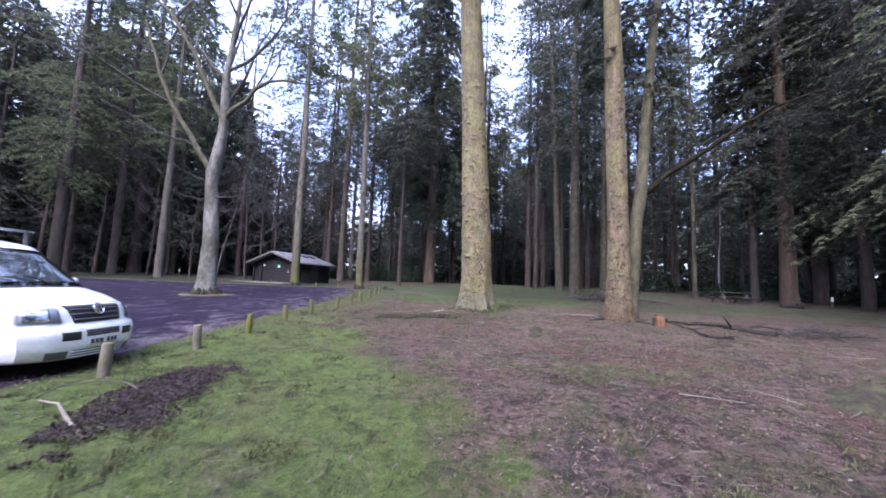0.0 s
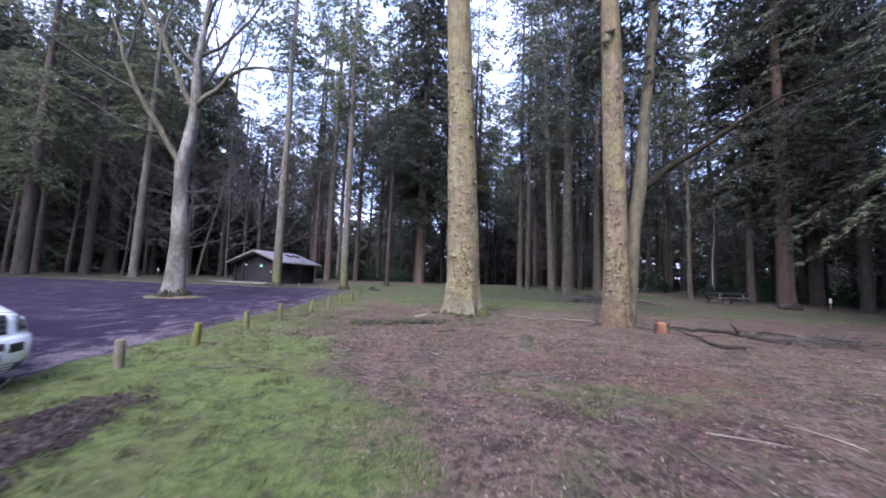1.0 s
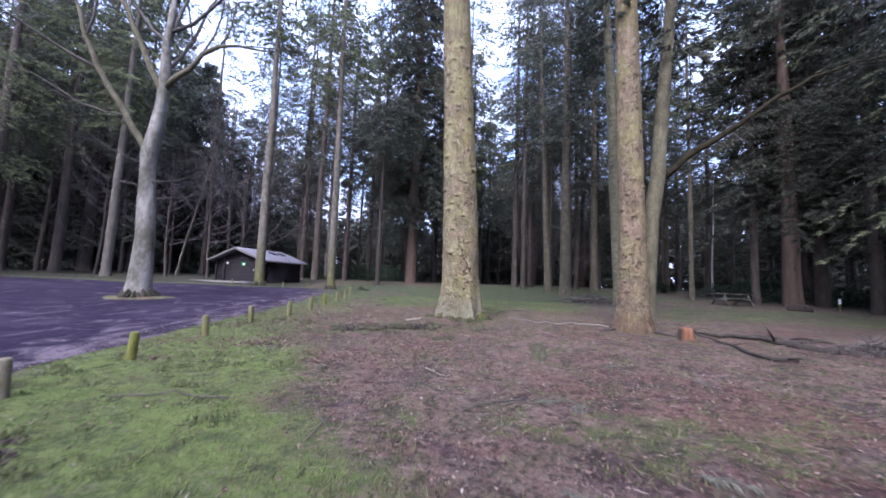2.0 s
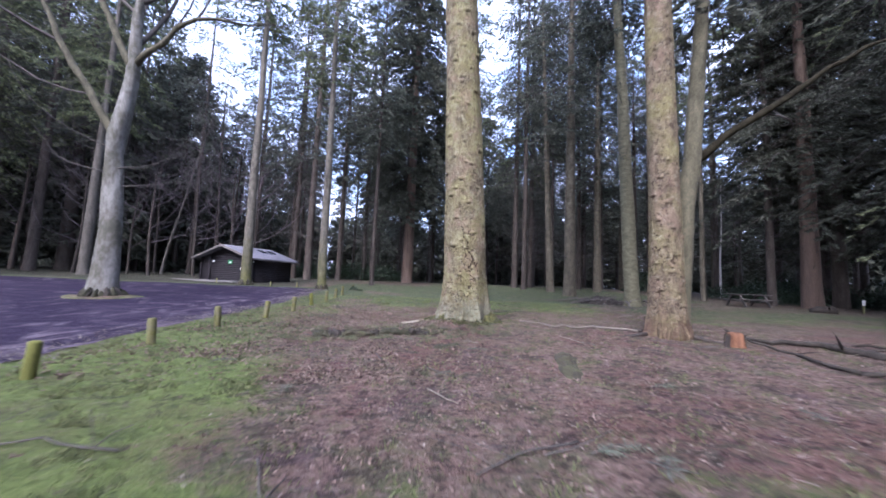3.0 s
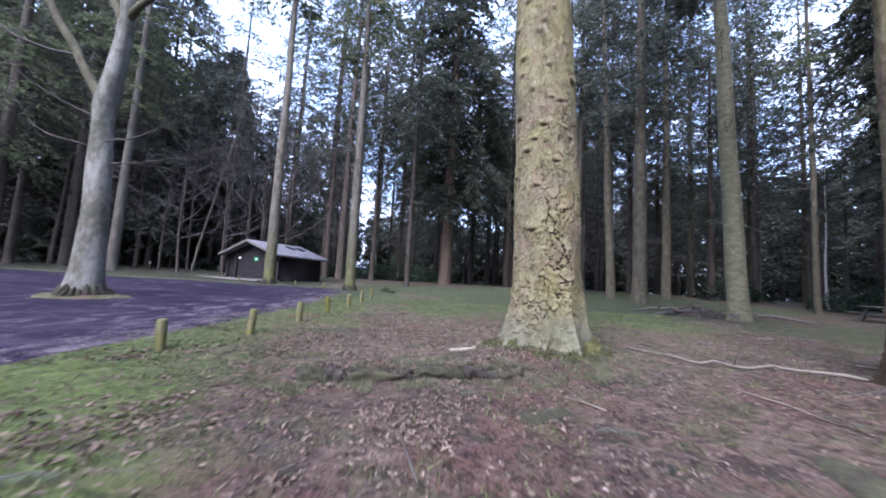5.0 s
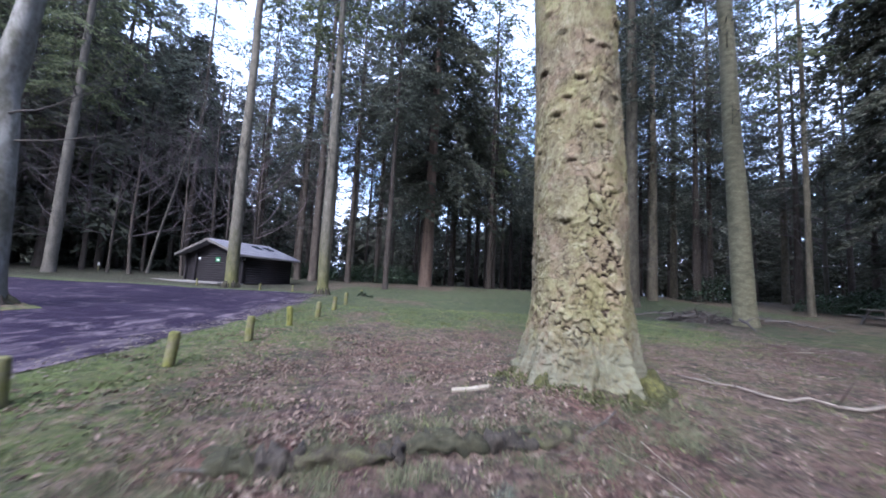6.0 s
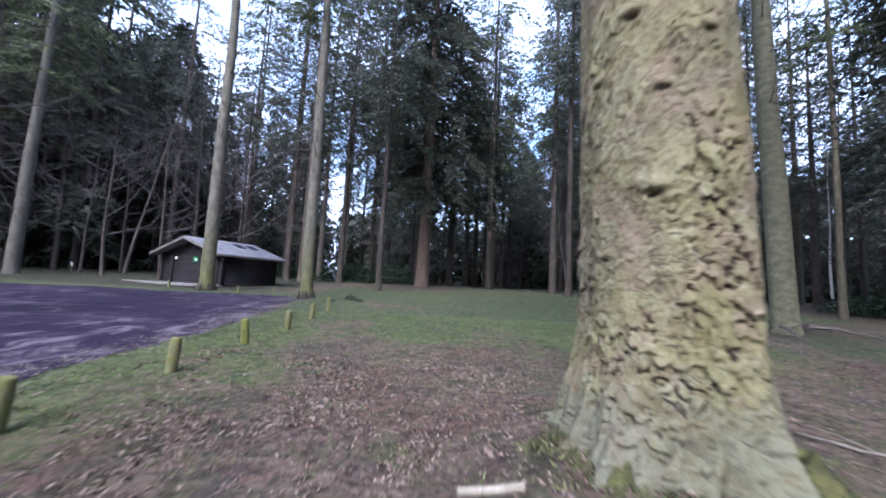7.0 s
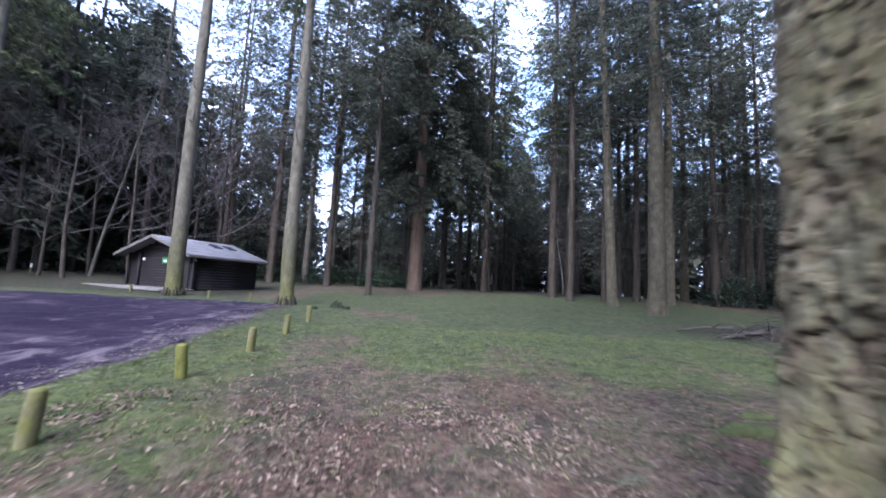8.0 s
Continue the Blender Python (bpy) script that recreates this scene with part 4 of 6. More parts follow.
own_conifer(-1.7, 46, 40, 0.62, 9, 7.0, "large dark conifer with a reddish fluted trunk", bark=bark_red, green=needles_cedar, droop=0.75, density=3.6, low=0.6, step=0.36, wood=wood_dark, size=0.36, ragged=0.35)
own_conifer(-4.3, 37.0, 31, 0.2, 12, 2.4, "thin conifer with a bare lower trunk", dead=60)
own_conifer(11.3, 32.4, 35, 0.46, 13, 3.6, "thick conifer with a dark trunk", bark=bark_tan, density=0.9, dead_long=3.2)
own_conifer(11.6, 37.7, 35, 0.34, 12, 3.4, "conifer with a leaning trunk", lean=(-0.04, 0), bark=bark_tan, density=0.9)
own_conifer(20.0, 30.0, 33, 0.17, 13, 3.2, "slim conifer with a thin grey-green crown", bark=bark_tan, green=needles_light, density=0.7)
own_conifer(17, 40, 36, 0.38, 11, 3.6, "tall straight conifer with a grey-brown trunk", bark=bark_tan)
own_conifer(23.5, 47.6, 36, 0.36, 11, 3.6, "tall straight conifer with a grey-brown trunk", bark=bark_tan)
own_conifer(34, 46.5, 34, 0.34, 10, 3.6, "tall straight conifer with a grey-brown trunk", bark=bark_tan)
own_conifer(-26.6, 35.1, 35, 0.36, 13, 3.8, "tall conifer with a leaning grey trunk", lean=(0.004, 0), bark=bark_grey, green=needles_light)
own_conifer(-36, 43.7, 37, 0.66, 11, 5.2, "broad old conifer with a thick trunk", green=needles_light, density=0.9, dead_long=3.4)
own_conifer(-34.9, 33.6, 36, 0.52, 8, 5.6, "broad old conifer with low drooping boughs", green=needles_light, density=0.9, droop=0.5, dead_long=3.4)
own_conifer(23.6, 25.8, 33, 0.5, 6.0, 4.4, "spreading dark conifer with boughs hanging almost to the ground", green=needles_cedar, droop=0.55, density=3.8, ragged=0.3, low=0.9, bark=bark_red, size=0.23, step=0.34, wood=wood_dark, dead=20)
own_conifer(24.5, 17.5, 31, 0.6, 5.5, 6.4, "spreading dark conifer with long low boughs", green=needles_cedar, droop=0.5, density=2.2, low=0.7, size=0.24, wood=wood_dark, dead=10)
own_conifer(18.6, 10.6, 29, 0.5, 5.0, 6.4, "spreading conifer with drooping light-tipped boughs", green=needles_tip, droop=0.5, density=2.6, low=0.8, size=0.17, wood=wood_dark, dead=6)
own_conifer(31.5, 31.5, 32, 0.5, 4.5, 4.4, "dark conifer with low boughs behind the picnic table", green=needles_cedar, droop=0.5, density=1.7, low=0.9, size=0.36, wood=wood_dark, dead=10)
own_conifer(28.0, 45.5, 35, 0.36, 11, 3.6, "tall straight conifer with a grey-brown trunk", bark=bark_tan)
place(bare_tree("bare_tree", random.Random(61), 20, 0.19, "small leafless tree with a pale trunk at the wood edge", bark_grey, 5.0, (0.01, 0), 16, 3, 0.2), 32.4, 41)
own_conifer(22.6, 27.4, 33, 0.24, 7.5, 2.0, "dark conifer beside the spreading one", green=needles_cedar, density=1.9, droop=0.55, wood=wood_dark)
own_conifer(28.5, 29.5, 35, 0.34, 9, 3.0, "tall dark conifer behind the picnic table", green=needles_cedar, density=1.9, wood=wood_dark)
own_conifer(4.9, 50, 42, 0.28, 13, 4.6, "thin-crowned conifer at the edge of the ride", green=needles_light, density=0.95)
own_conifer(12.6, 48, 42, 0.3, 13, 4.4, "thin-crowned conifer at the edge of the ride", green=needles_light, density=0.95)
own_conifer(32.5, 24.0, 31, 0.6, 4.5, 6.0, "spreading dark conifer with boughs to the ground", green=needles_cedar, droop=0.5, density=1.2, low=0.9, size=0.36, wood=wood_dark, dead=10)
own_conifer(-12.5, 50.5, 38, 0.3, 15, 3.0, "tall thin-crowned conifer beyond the shed", bark=bark_grey, green=needles_light, density=0.8)
own_conifer(-8.2, 57, 37, 0.3, 14, 3.0, "tall thin-crowned conifer beyond the shed", bark=bark_grey, green=needles_light, density=0.8)
own_conifer(-10.5, 52.3, 34, 0.3, 13, 2.8, "tall conifer with a kinked bare trunk", bark=bark_grey)
own_conifer(5.0, 66, 30, 0.26, 10, 2.6, "slim conifer with a bare trunk")
own_conifer(1.2, 62, 32, 0.34, 10, 3.2, "slim conifer with a bare trunk")
own_conifer(-17.7, 58.7, 22, 0.28, 11, 2.4, "slim conifer with a bare trunk")
own_conifer(-19.6, 61, 22, 0.24, 11, 2.4, "slim conifer with a bare trunk")

# repeated forest trees: fine ones nearby, simpler ones deeper in the wood
near_kind = [conifer("conifer", random.Random(20 + i), h, r, zc, rc, lab, droop=dr, dead=75, density=0.52, dead_long=2.8)
             for i, (h, r, zc, rc, dr, lab) in enumerate([(35, 0.30, 13, 5.0, 0.45, "tall forest conifer with a bare lower trunk"),
                                                          (38, 0.36, 11, 5.4, 0.55, "tall dark forest conifer with drooping boughs"),
                                                          (34, 0.24, 14, 4.6, 0.4, "slim forest conifer with dead lower boughs")])]
mid_kind = [conifer("conifer", random.Random(30 + i), h, r, zc, rc, lab, droop=dr, dead=26, density=0.3, size=0.5, dead_long=2.8)
            for i, (h, r, zc, rc, dr, lab) in enumerate([(34, 0.30, 13, 5.2, 0.35, "tall forest conifer deep in the wood"),
                                                         (37, 0.34, 10, 5.6, 0.5, "broad dark conifer deep in the wood"),
                                                         (30, 0.22, 12, 3.6, 0.4, "slim conifer deep in the wood")])]
far_kind = [conifer("conifer", random.Random(36 + i), h, r, zc, rc, lab, droop=0.45, dead=8, density=0.25, size=0.85, step=0.55, green=needles_cedar)
            for i, (h, r, zc, rc, lab) in enumerate([(33, 0.32, 2.2, 5.2, "dark conifer in the depth of the wood"),
                                                     (29, 0.28, 1.2, 4.2, "dark conifer with boughs to the ground")])]
# a coarse conifer for out of view, added only to dim the clearing
shade_kind = [conifer("conifer", random.Random(48), 31, 0.3, 2.5, 5.0, "unseen conifer added behind the clearing to block skylight", droop=0.45, dead=4, density=0.13, size=1.5, step=0.75)]
bare_kind = [bare_tree("bare_tree", random.Random(40 + i), h, r, lab, bk, zf, ln, 16, 3)
             for i, (h, r, zf, ln, bk, lab) in enumerate([(17, 0.13, 4, (0.12, 0), bark_birch, "thin leaning birch with pale bark"),
                                                          (21, 0.2, 4, (0.02, 0.02), bark_conifer, "leafless grey tree with fine twigs"),
                                                          (15, 0.14, 3, (-0.05, 0.03), bark_conifer, "small leafless tree with fine twigs")])]

spots = [(-12, 30.8), (-6.3, 28.9), (11.6, 24.2), (-1.7, 46), (-4.3, 37), (11.3, 32.4), (11.6, 37.7), (17, 40), (23.5, 47.6), (34, 46.5), (-26.6, 35.1), (-36, 43.7), (-34.9, 33.6), (23.6, 25.8),
         (24.5, 17.5), (18.6, 10.6), (22.6, 27.4), (28.5, 29.5), (4.9, 50), (12.6, 48), (31.5, 31.5), (28, 45.5), (32.4, 41), (20, 30), (32.5, 24.0), (-10.5, 52.3), (-12.5, 50.5), (-8.2, 57), (5, 66), (1.2, 62), (-17.7, 58.7), (-19.6, 61), (-15, 36), (-13, 39), (-18, 38)]
made_once = set()


def free(x, y, gap):
    return all((x - a) ** 2 + (y - b) ** 2 > gap * gap for a, b in spots)


def ride_at(y):
    return 8.4 + 0.378 * (y - 52)


def forest_here(x, y):
    """Where the wood stands: round the clearing, with a ride and a gap left open."""
    if y > 40 and abs(x - ride_at(y)) < 3.0:
        return False
    if 46 < y and abs(x + 0.25 * y) < 0.9 + 0.012 * y:
        return False
    if x < -20:
        return y > (41 if x > -33 else 36) or x < -56
    if x < -9:
        return y > 45
    if x < -2:
        return y > 50
    if x < 9:
        return y > 53
    if x < 20:
        return y > 40
    return y > 40 or x > 37


def plant(kinds, x, y, turn, s, zs=1.0):
    tree = forest_rng.choice(kinds)
    spots.append((x, y))
    if tree.name in made_once:
        again(tree, x, y, turn, s, zs)
    else:
        made_once.add(tree.name)
        tree.matrix_basis = pose(x, y, ground_z(x, y), 0, 0, turn) @ Matrix.Diagonal((s, s, s * zs, 1))


forest_rng = random.Random(5)


def sow(count, kinds, y0, y1, gap, wide=62, from_b=None):
    done = 0
    for tries in range(12000):
        if done >= count:
            return
        d, b = math.sqrt(forest_rng.uniform(y0 * y0, y1 * y1)), forest_rng.uniform(-wide if from_b is None else from_b, wide)
        x, y = d * math.sin(radians(b)), d * math.cos(radians(b))
        if not forest_here(x, y) or not free(x, y, gap):
            continue
        if 0.42 < x / y < 1.4 and y < 60 and forest_rng.random() < 0.7:
            continue
        low_sky = -0.53 < x / y < -0.42
        zs = forest_rng.uniform(0.9, 1.12)
        if low_sky:
            zs = min(zs, 0.4 * y / 33)
        if 0.42 < x / y < 1.4 and forest_rng.random() < 0.6:
            zs *= 0.6
        plant(kinds, x, y, forest_rng.uniform(0, 360), forest_rng.uniform(0.85, 1.15), zs)
        done += 1


place(bare_tree("birch", random.Random(52), 18, 0.13, "thin leaning birch with grey bark by the car park", bark_grey, 5.0, (0.21, 0), 14, 3, 0.2), -25.4, 42)
spots.append((-25.4, 42))
# bare trees along the edge behind the car park
for x, y, turn, s in [(-30, 38, 200, 0.9), (-21, 40, 90, 0.9), (-40, 37, 30, 1.1), (-28, 45, 120, 1.0), (-18, 45, 250, 0.9), (-44, 42, 60, 1.0), (-33, 49, 10, 1.1), (-23, 50, 300, 1.0), (-24, 38.5, 20, 0.95), (-19.5, 43, 140, 0.9), (-31, 42, 220, 1.0), (-27, 40, 330, 0.8), (-37, 40, 80, 1.0), (-22, 45, 190, 1.0)]:
    plant(bare_kind[1:], x, y, turn, s)
for x, y, turn, s in [(15.6, 57.5, 180, 0.7), (10.8, 66, 0, 0.7), (27, 37, 40, 0.8), (33, 33, 70, 0.9)]:
    plant(bare_kind, x, y, turn, s)
for x, y in [(30.5, 30.5), (37.5, 36.5), (34, 29), (40, 32), (28, 21.5), (31.5, 19.5), (42, 38), (36, 24), (27.5, 27.6), (25.8, 23.0)]:
    plant(near_kind, x, y, forest_rng.uniform(0, 360), forest_rng.uniform(0.95, 1.15))
sow(46, near_kind, 34, 55, 3.3)
sow(50, mid_kind, 50, 80, 3.4)
# the ride's edges
for k in range(14):
    y = 52 + k * 5.5
    for side in (-1, 1):
        x = ride_at(y) + side * 4.1
        if free(x, y, 2.5):
            plant(mid_kind[:2] if y < 75 else far_kind, x, y, forest_rng.uniform(0, 360), 1.0, 0.95)
sow(54, far_kind, 76, 125, 4.4, 58)
# dense backing beyond the car park
sow(28, far_kind, 50, 76, 3.2, -24, -64)
# low growth that closes the view far in the wood
def far_growth():
    f, rg = Form(), random.Random(77)
    for _ in range(32000):
        b, d = radians(rg.uniform(-62, 62)), rg.uniform(100, 135)
        x, y = d * math.sin(b), d * math.cos(b)
        if abs(x - 0.275 * y) < 1.6 or abs(x + 0.25 * y) < 1.5:
            continue
        z = ground_z(x, y) + (16.0 + 10.0 * smooth_step(0.33, 0.45, x / y)) * rg.random() ** (1.3 - 0.3 * smooth_step(0.33, 0.45, x / y))
        spray(f, Vector((x, y, z)), Vector((rg.uniform(-1, 1), rg.uniform(-1, 1), rg.uniform(-0.6, 0.8))), rg.uniform(2.0, 4.0), rg.uniform(0.45, 1.0), rg)
    tagged(new("undergrowth", f.mesh("undergrowth", needles_cedar, False)), "dark undergrowth deep in the wood", "undergrowth", kind="stuff")


far_growth()

# unseen conifers added round the back and sides of clearing and car park, blocking skylight
for k in range(60):
    b = radians(forest_rng.uniform(66, 300))
    d = forest_rng.uniform(24, 46)
    x, y = d * math.sin(b), 4 + d * math.cos(b)
    if x < 0:
        x = x * 1.35 - 4
    if free(x, y, 5.0):
        plant(shade_kind, x, y, forest_rng.uniform(0, 360), 1.0, 1.0)


# two more out of view, added to shade the right-hand side
for x, y in [(14, -6), (27, 6)]:
    plant(shade_kind, x, y, 40 * y, 1.0, 1.0)

# ---------------- bollards ----------------
wood_post = simple("weathered post wood", [(0.3, (0.05, 0.046, 0.022)), (0.5, (0.105, 0.1, 0.042)), (0.7, (0.165, 0.15, 0.085))], (9, 9, 2), 0.85, strength=0.4, dist=0.006)


def post_material(name, grey_stops, share_at):
    """Grey weathered wood under more or less yellow-green algae."""
    m, nt, b = material(name, 0.85, 0.0, 0.2)
    v = coords(nt, (9, 9, 2))
    n = calc(nt, "ADD", calc(nt, "MULTIPLY", noise_node(nt, v, 1.0, 5, 0.65), 0.6), calc(nt, "MULTIPLY", noise_node(nt, v, 8.0, 4, 0.6), 0.4))
    grey = ramp(nt, n, [(0.3, tuple(0.3 * c for c in grey_stops)), (0.5, tuple(0.62 * c for c in grey_stops)), (0.7, grey_stops)])
    algae = ramp(nt, n, [(0.3, (0.045, 0.045, 0.012)), (0.5, (0.105, 0.108, 0.026)), (0.7, (0.17, 0.168, 0.05))])
    share = calc(nt, "ADD", share_at, calc(nt, "MULTIPLY", calc(nt, "SUBTRACT", noise_node(nt, coords(nt), 5.0, 5), 0.5), 1.5))
    nt.links.new(blend(nt, ramp(nt, share, [(0.2, (0, 0, 0)), (0.7, (1, 1, 1))]), grey, algae), b.inputs["Base Color"])
    bump(nt, b, n, 0.5, 0.008)
    return m


def bollard(mat, label):
    ob = holder("bollard", (0, 0, 0), label, "bollard", "posts along the car park")
    f = Form()
    pts = [(0, 0, -0.15), (0, 0, 0.0), (0, 0, 0.15), (0, 0, 0.3), (0, 0, 0.42), (0, 0, 0.445), (0, 0, 0.452)]
    f.tube(pts, [0.072, 0.072, 0.071, 0.07, 0.068, 0.06, 0.042], 14)
    part("post", f, mat, ob)
    return ob


pale_post = bollard(post_material("pale weathered post", (0.24, 0.21, 0.16), 0.3), "short round wooden post, weathered pale grey")
green_post = bollard(post_material("green algae post", (0.17, 0.155, 0.12), 1.0), "short round wooden post, yellow-green with algae")
first = bollard(post_material("olive post", (0.17, 0.15, 0.11), 0.55), "short round wooden post, olive-brown with some algae")
POSTS = [(-4.40, 5.20, pale_post), (-4.41, 7.13, pale_post), (-4.43, 9.01, green_post), (-4.4, 11.0, first), (-4.4, 13.07, first), (-3.96, 14.61, first), (-3.89, 16.55, first),
         (-3.9, 18.5, green_post), (-3.83, 20.3, first), (-3.9, 22.2, first), (-4.0, 24.2, first)]
placed = set()
for x, y, kind in POSTS:
    m = pose(x, y, ground_z(x, y), rand(-4, 4), rand(-5, 5), rand(0, 360))
    if kind.name in placed:
        copy_thing(kind, m)
    else:
        kind.matrix_basis = m
        placed.add(kind.name)


# ---------------- small posts at the far verge ----------------
for x, y, s in [(-14.2, 31.2, 0.8), (-10.0, 29.9, 0.75), (-8.3, 30.0, 0.75), (-6.9, 31.2, 0.8), (-4.3, 28.6, 0.7)]:
    copy_thing(first, pose(x, y, ground_z(x, y), rand(-4, 4), rand(-4, 4), 0) @ Matrix.Scale(s, 4))

marker_paint = simple("worn white paint", [(0.3, (0.45, 0.44, 0.42)), (0.6, (0.7, 0.69, 0.66))], (5, 5, 5), 0.6)
for x, y in [(-29.4, 41.9), (24.6, 24.0)]:
    mk = holder("marker_post", (x, y, ground_z(x, y)), "small white-topped marker post at the wood edge", "post")
    part("post", Form().box((0.09, 0.09, 0.5), (0, 0, 0.2), bev=0.01), wood_post, mk)
    part("cap", Form().box((0.15, 0.05, 0.3), (0, -0.02, 0.56), bev=0.015), marker_paint, mk, "white painted board")


# ---------------- shed ----------------
stain = simple("dark stained boards", [(0.3, (0.008, 0.0065, 0.008)), (0.6, (0.018, 0.015, 0.017)), (0.8, (0.032, 0.027, 0.029))], (1.5, 1.5, 12), 0.75, strength=0.3)
felt = simple("grey roof felt", [(0.3, (0.075, 0.074, 0.086)), (0.5, (0.12, 0.119, 0.135)), (0.7, (0.165, 0.163, 0.18))], (1.2, 1.2, 1.2), 0.8)
fascia_mat = simple("weathered fascia", [(0.3, (0.062, 0.0558, 0.0527)), (0.7, (0.124, 0.115, 0.108))], (6, 6, 6), 0.8)
slab_mat = simple("pale concrete", [(0.3, (0.1, 0.096, 0.092)), (0.7, (0.17, 0.16, 0.152))], (2, 2, 2), 0.9)
sign_green = simple("green sign", [(0.3, (0.015, 0.13, 0.04)), (0.7, (0.03, 0.2, 0.07))], (3, 3, 3), 0.4)
sign_white = simple("white sign paint", [(0.3, (0.7, 0.7, 0.68)), (0.7, (0.8, 0.8, 0.78))], (3, 3, 3), 0.4)
glass_dark, _, gb = material("roof light", 0.15, 0.0, 0.5)
gb.inputs["Base Color"].default_value = (0.03, 0.035, 0.05, 1)


def shed():
    W, D, E, R = 5.7, 3.8, 1.95, 2.72
    sx, sy = -18.0, 36.03
    hut = holder("shed", (0, 0, 0), "low dark-stained timber shed with a grey pitched roof", "shed")
    hut.matrix_basis = pose(sx, sy, 1.30, 0, 0, -25.8)
    n = 13
    bh = E / n

    def wall(length, along_x, off, gable=False):
        boards = []
        for i in range(n):
            z = bh * (i + 0.5)
            size = (length, 0.05, bh - 0.012) if along_x else (0.05, length, bh - 0.012)
            at = (length / 2 + (0 if along_x else 0), off, z) if along_x else (off, length / 2, z)
            tilt = Matrix.Rotation(radians(5), 4, "X") if along_x else Matrix.Rotation(radians(5), 4, "Y")
            boards.append(Form().box(size, at, tilt))
        f = Form()
        backing = (length, 0.05, E) if along_x else (0.05, length, E)
        inner = 0.04 if off < 0.5 else -0.04
        f.box(backing, (length / 2, off + inner, E / 2) if along_x else (off + inner, length / 2, E / 2))
        if gable:
            m = 5
            for i in range(m):
                z = E + (R - E) * (i + 0.5) / m
                w = length * (1 - (i + 0.6) / m)
                boards.append(Form().box((w, 0.05, (R - E) / m - 0.01), (length / 2, off, z), Matrix.Rotation(radians(5), 4, "X")))
            f.add([(0, off + inner, E), (length, off + inner, E), (length / 2, off + inner, R)], [(0, 1, 2)])
        return f, boards

    for kind, made in (("front_wall", wall(W, True, 0.0, True)), ("back_wall", wall(W, True, D, True)), ("side_wall", wall(D, False, W)), ("side_wall", wall(D, False, 0.0))):
        side_of = part(kind, made[0], stain, hut)
        for b in made[1]:
            part("board", b, stain, side_of)
    for x in (-0.05, 1.0, W + 0.05):
        part("corner_post", Form().box((0.14, 0.14, E), (x, -0.08, E / 2), bev=0.01), stain, hut)
    door = part("door", Form().box((0.9, 0.06, 1.85), (4.9, -0.06, 0.95), bev=0.01), stain, hut)
    part("handle", Form().tube([(4.55, -0.13, 0.9), (4.55, -0.13, 1.1)], [0.015, 0.015], 6), sign_white, door)
    slope = math.atan2(R - E + 0.12, W / 2)
    over, run = 0.55, (W / 2 + 0.5) / math.cos(slope)
    for side in (-1, 1):
        f = Form()
        turn = Matrix.Rotation(side * slope, 4, "Y")
        mid = Vector((W / 2 + side * (W / 2 + 0.5) / 2, (D + 0.1) / 2 - 0.2, R + 0.12 - math.tan(slope) * (W / 2 + 0.5) / 2))
        f.box((run, D + over + 0.5, 0.07), mid, turn, 0.01)
        for k in range(1, 6):
            u = -run / 2 + run * k / 6
            f.box((0.03, D + over + 0.5, 0.02), mid + turn.to_3x3() @ Vector((u, 0, 0.042)), turn)
        roof = part("roof_slope", f, felt, hut)
        part("bargeboard", Form().box((run, 0.04, 0.17), mid + Vector((0, -(D + over + 0.5) / 2 - 0.02, -0.05)), turn, 0.006), fascia_mat, roof)
        part("gutter", Form().box((0.09, D + over + 0.5, 0.1), mid + turn.to_3x3() @ Vector((side * (run / 2 + 0.02), 0, -0.06)), None, 0.02), fascia_mat, roof)
        if side == 1:
            for v in (2.2, 3.1):
                p = mid + turn.to_3x3() @ Vector((-0.55, v - mid.y, 0.06))
                part("roof_light", Form().box((0.75, 0.5, 0.06), p, turn, 0.01), glass_dark, roof)
    sign = part("sign", Form().box((0.46, 0.03, 0.32), (3.25, -0.075, 1.5), bev=0.008), sign_green, hut, "small green notice with a white mark")
    part("sign_mark", Form().box((0.22, 0.012, 0.12), (3.3, -0.096, 1.47)), sign_white, sign)
    for x in (1.35, 5.75):
        part("wall_lamp", Form().tube([(x, -0.05, 1.55), (x, -0.14, 1.55)], [0.09, 0.075], 10), sign_white, hut, "round white wall lamp")
    apron = Form()
    apron.box((W + 1.2, 1.7, 0.12), (W / 2 - 0.3, -0.95, -0.02), bev=0.02)
    ob = new("apron", apron.mesh("apron", slab_mat))
    ob.matrix_basis = hut.matrix_basis.copy()
    tagged(ob, "pale concrete apron in front of the shed", "paving", kind="structure")


shed()


# ---------------- white van ----------------
def plain(name, colour, rough=0.5, metal=0.0, coat=0.0, spec=0.5):
    m, nt, b = material(name, rough, metal, spec)
    n = noise_node(nt, coords(nt), 9.0, 4)
    dark = tuple(c * 0.86 for c in colour)
    nt.links.new(ramp(nt, n, [(0.35, dark), (0.65, colour)]), b.inputs["Base Color"])
    b.inputs["Coat Weight"].default_value = coat
    return m


van_paint = plain("van paint", (0.86, 0.89, 0.89), 0.3, 0.0, 0.8)
black_plastic = plain("black plastic", (0.02, 0.02, 0.022), 0.5)
grey_plastic = plain("grey plastic", (0.11, 0.11, 0.12), 0.6)
rubber = plain("tyre rubber", (0.02, 0.02, 0.02), 0.8)
chrome = plain("chrome", (0.75, 0.75, 0.76), 0.12, 1.0)
steel = plain("wheel steel", (0.5, 0.5, 0.52), 0.35, 0.9)
lamp_house = plain("lamp housing", (0.5, 0.52, 0.55), 0.3, 0.6)
plate_mat = plain("number plate", (0.75, 0.75, 0.72), 0.4)
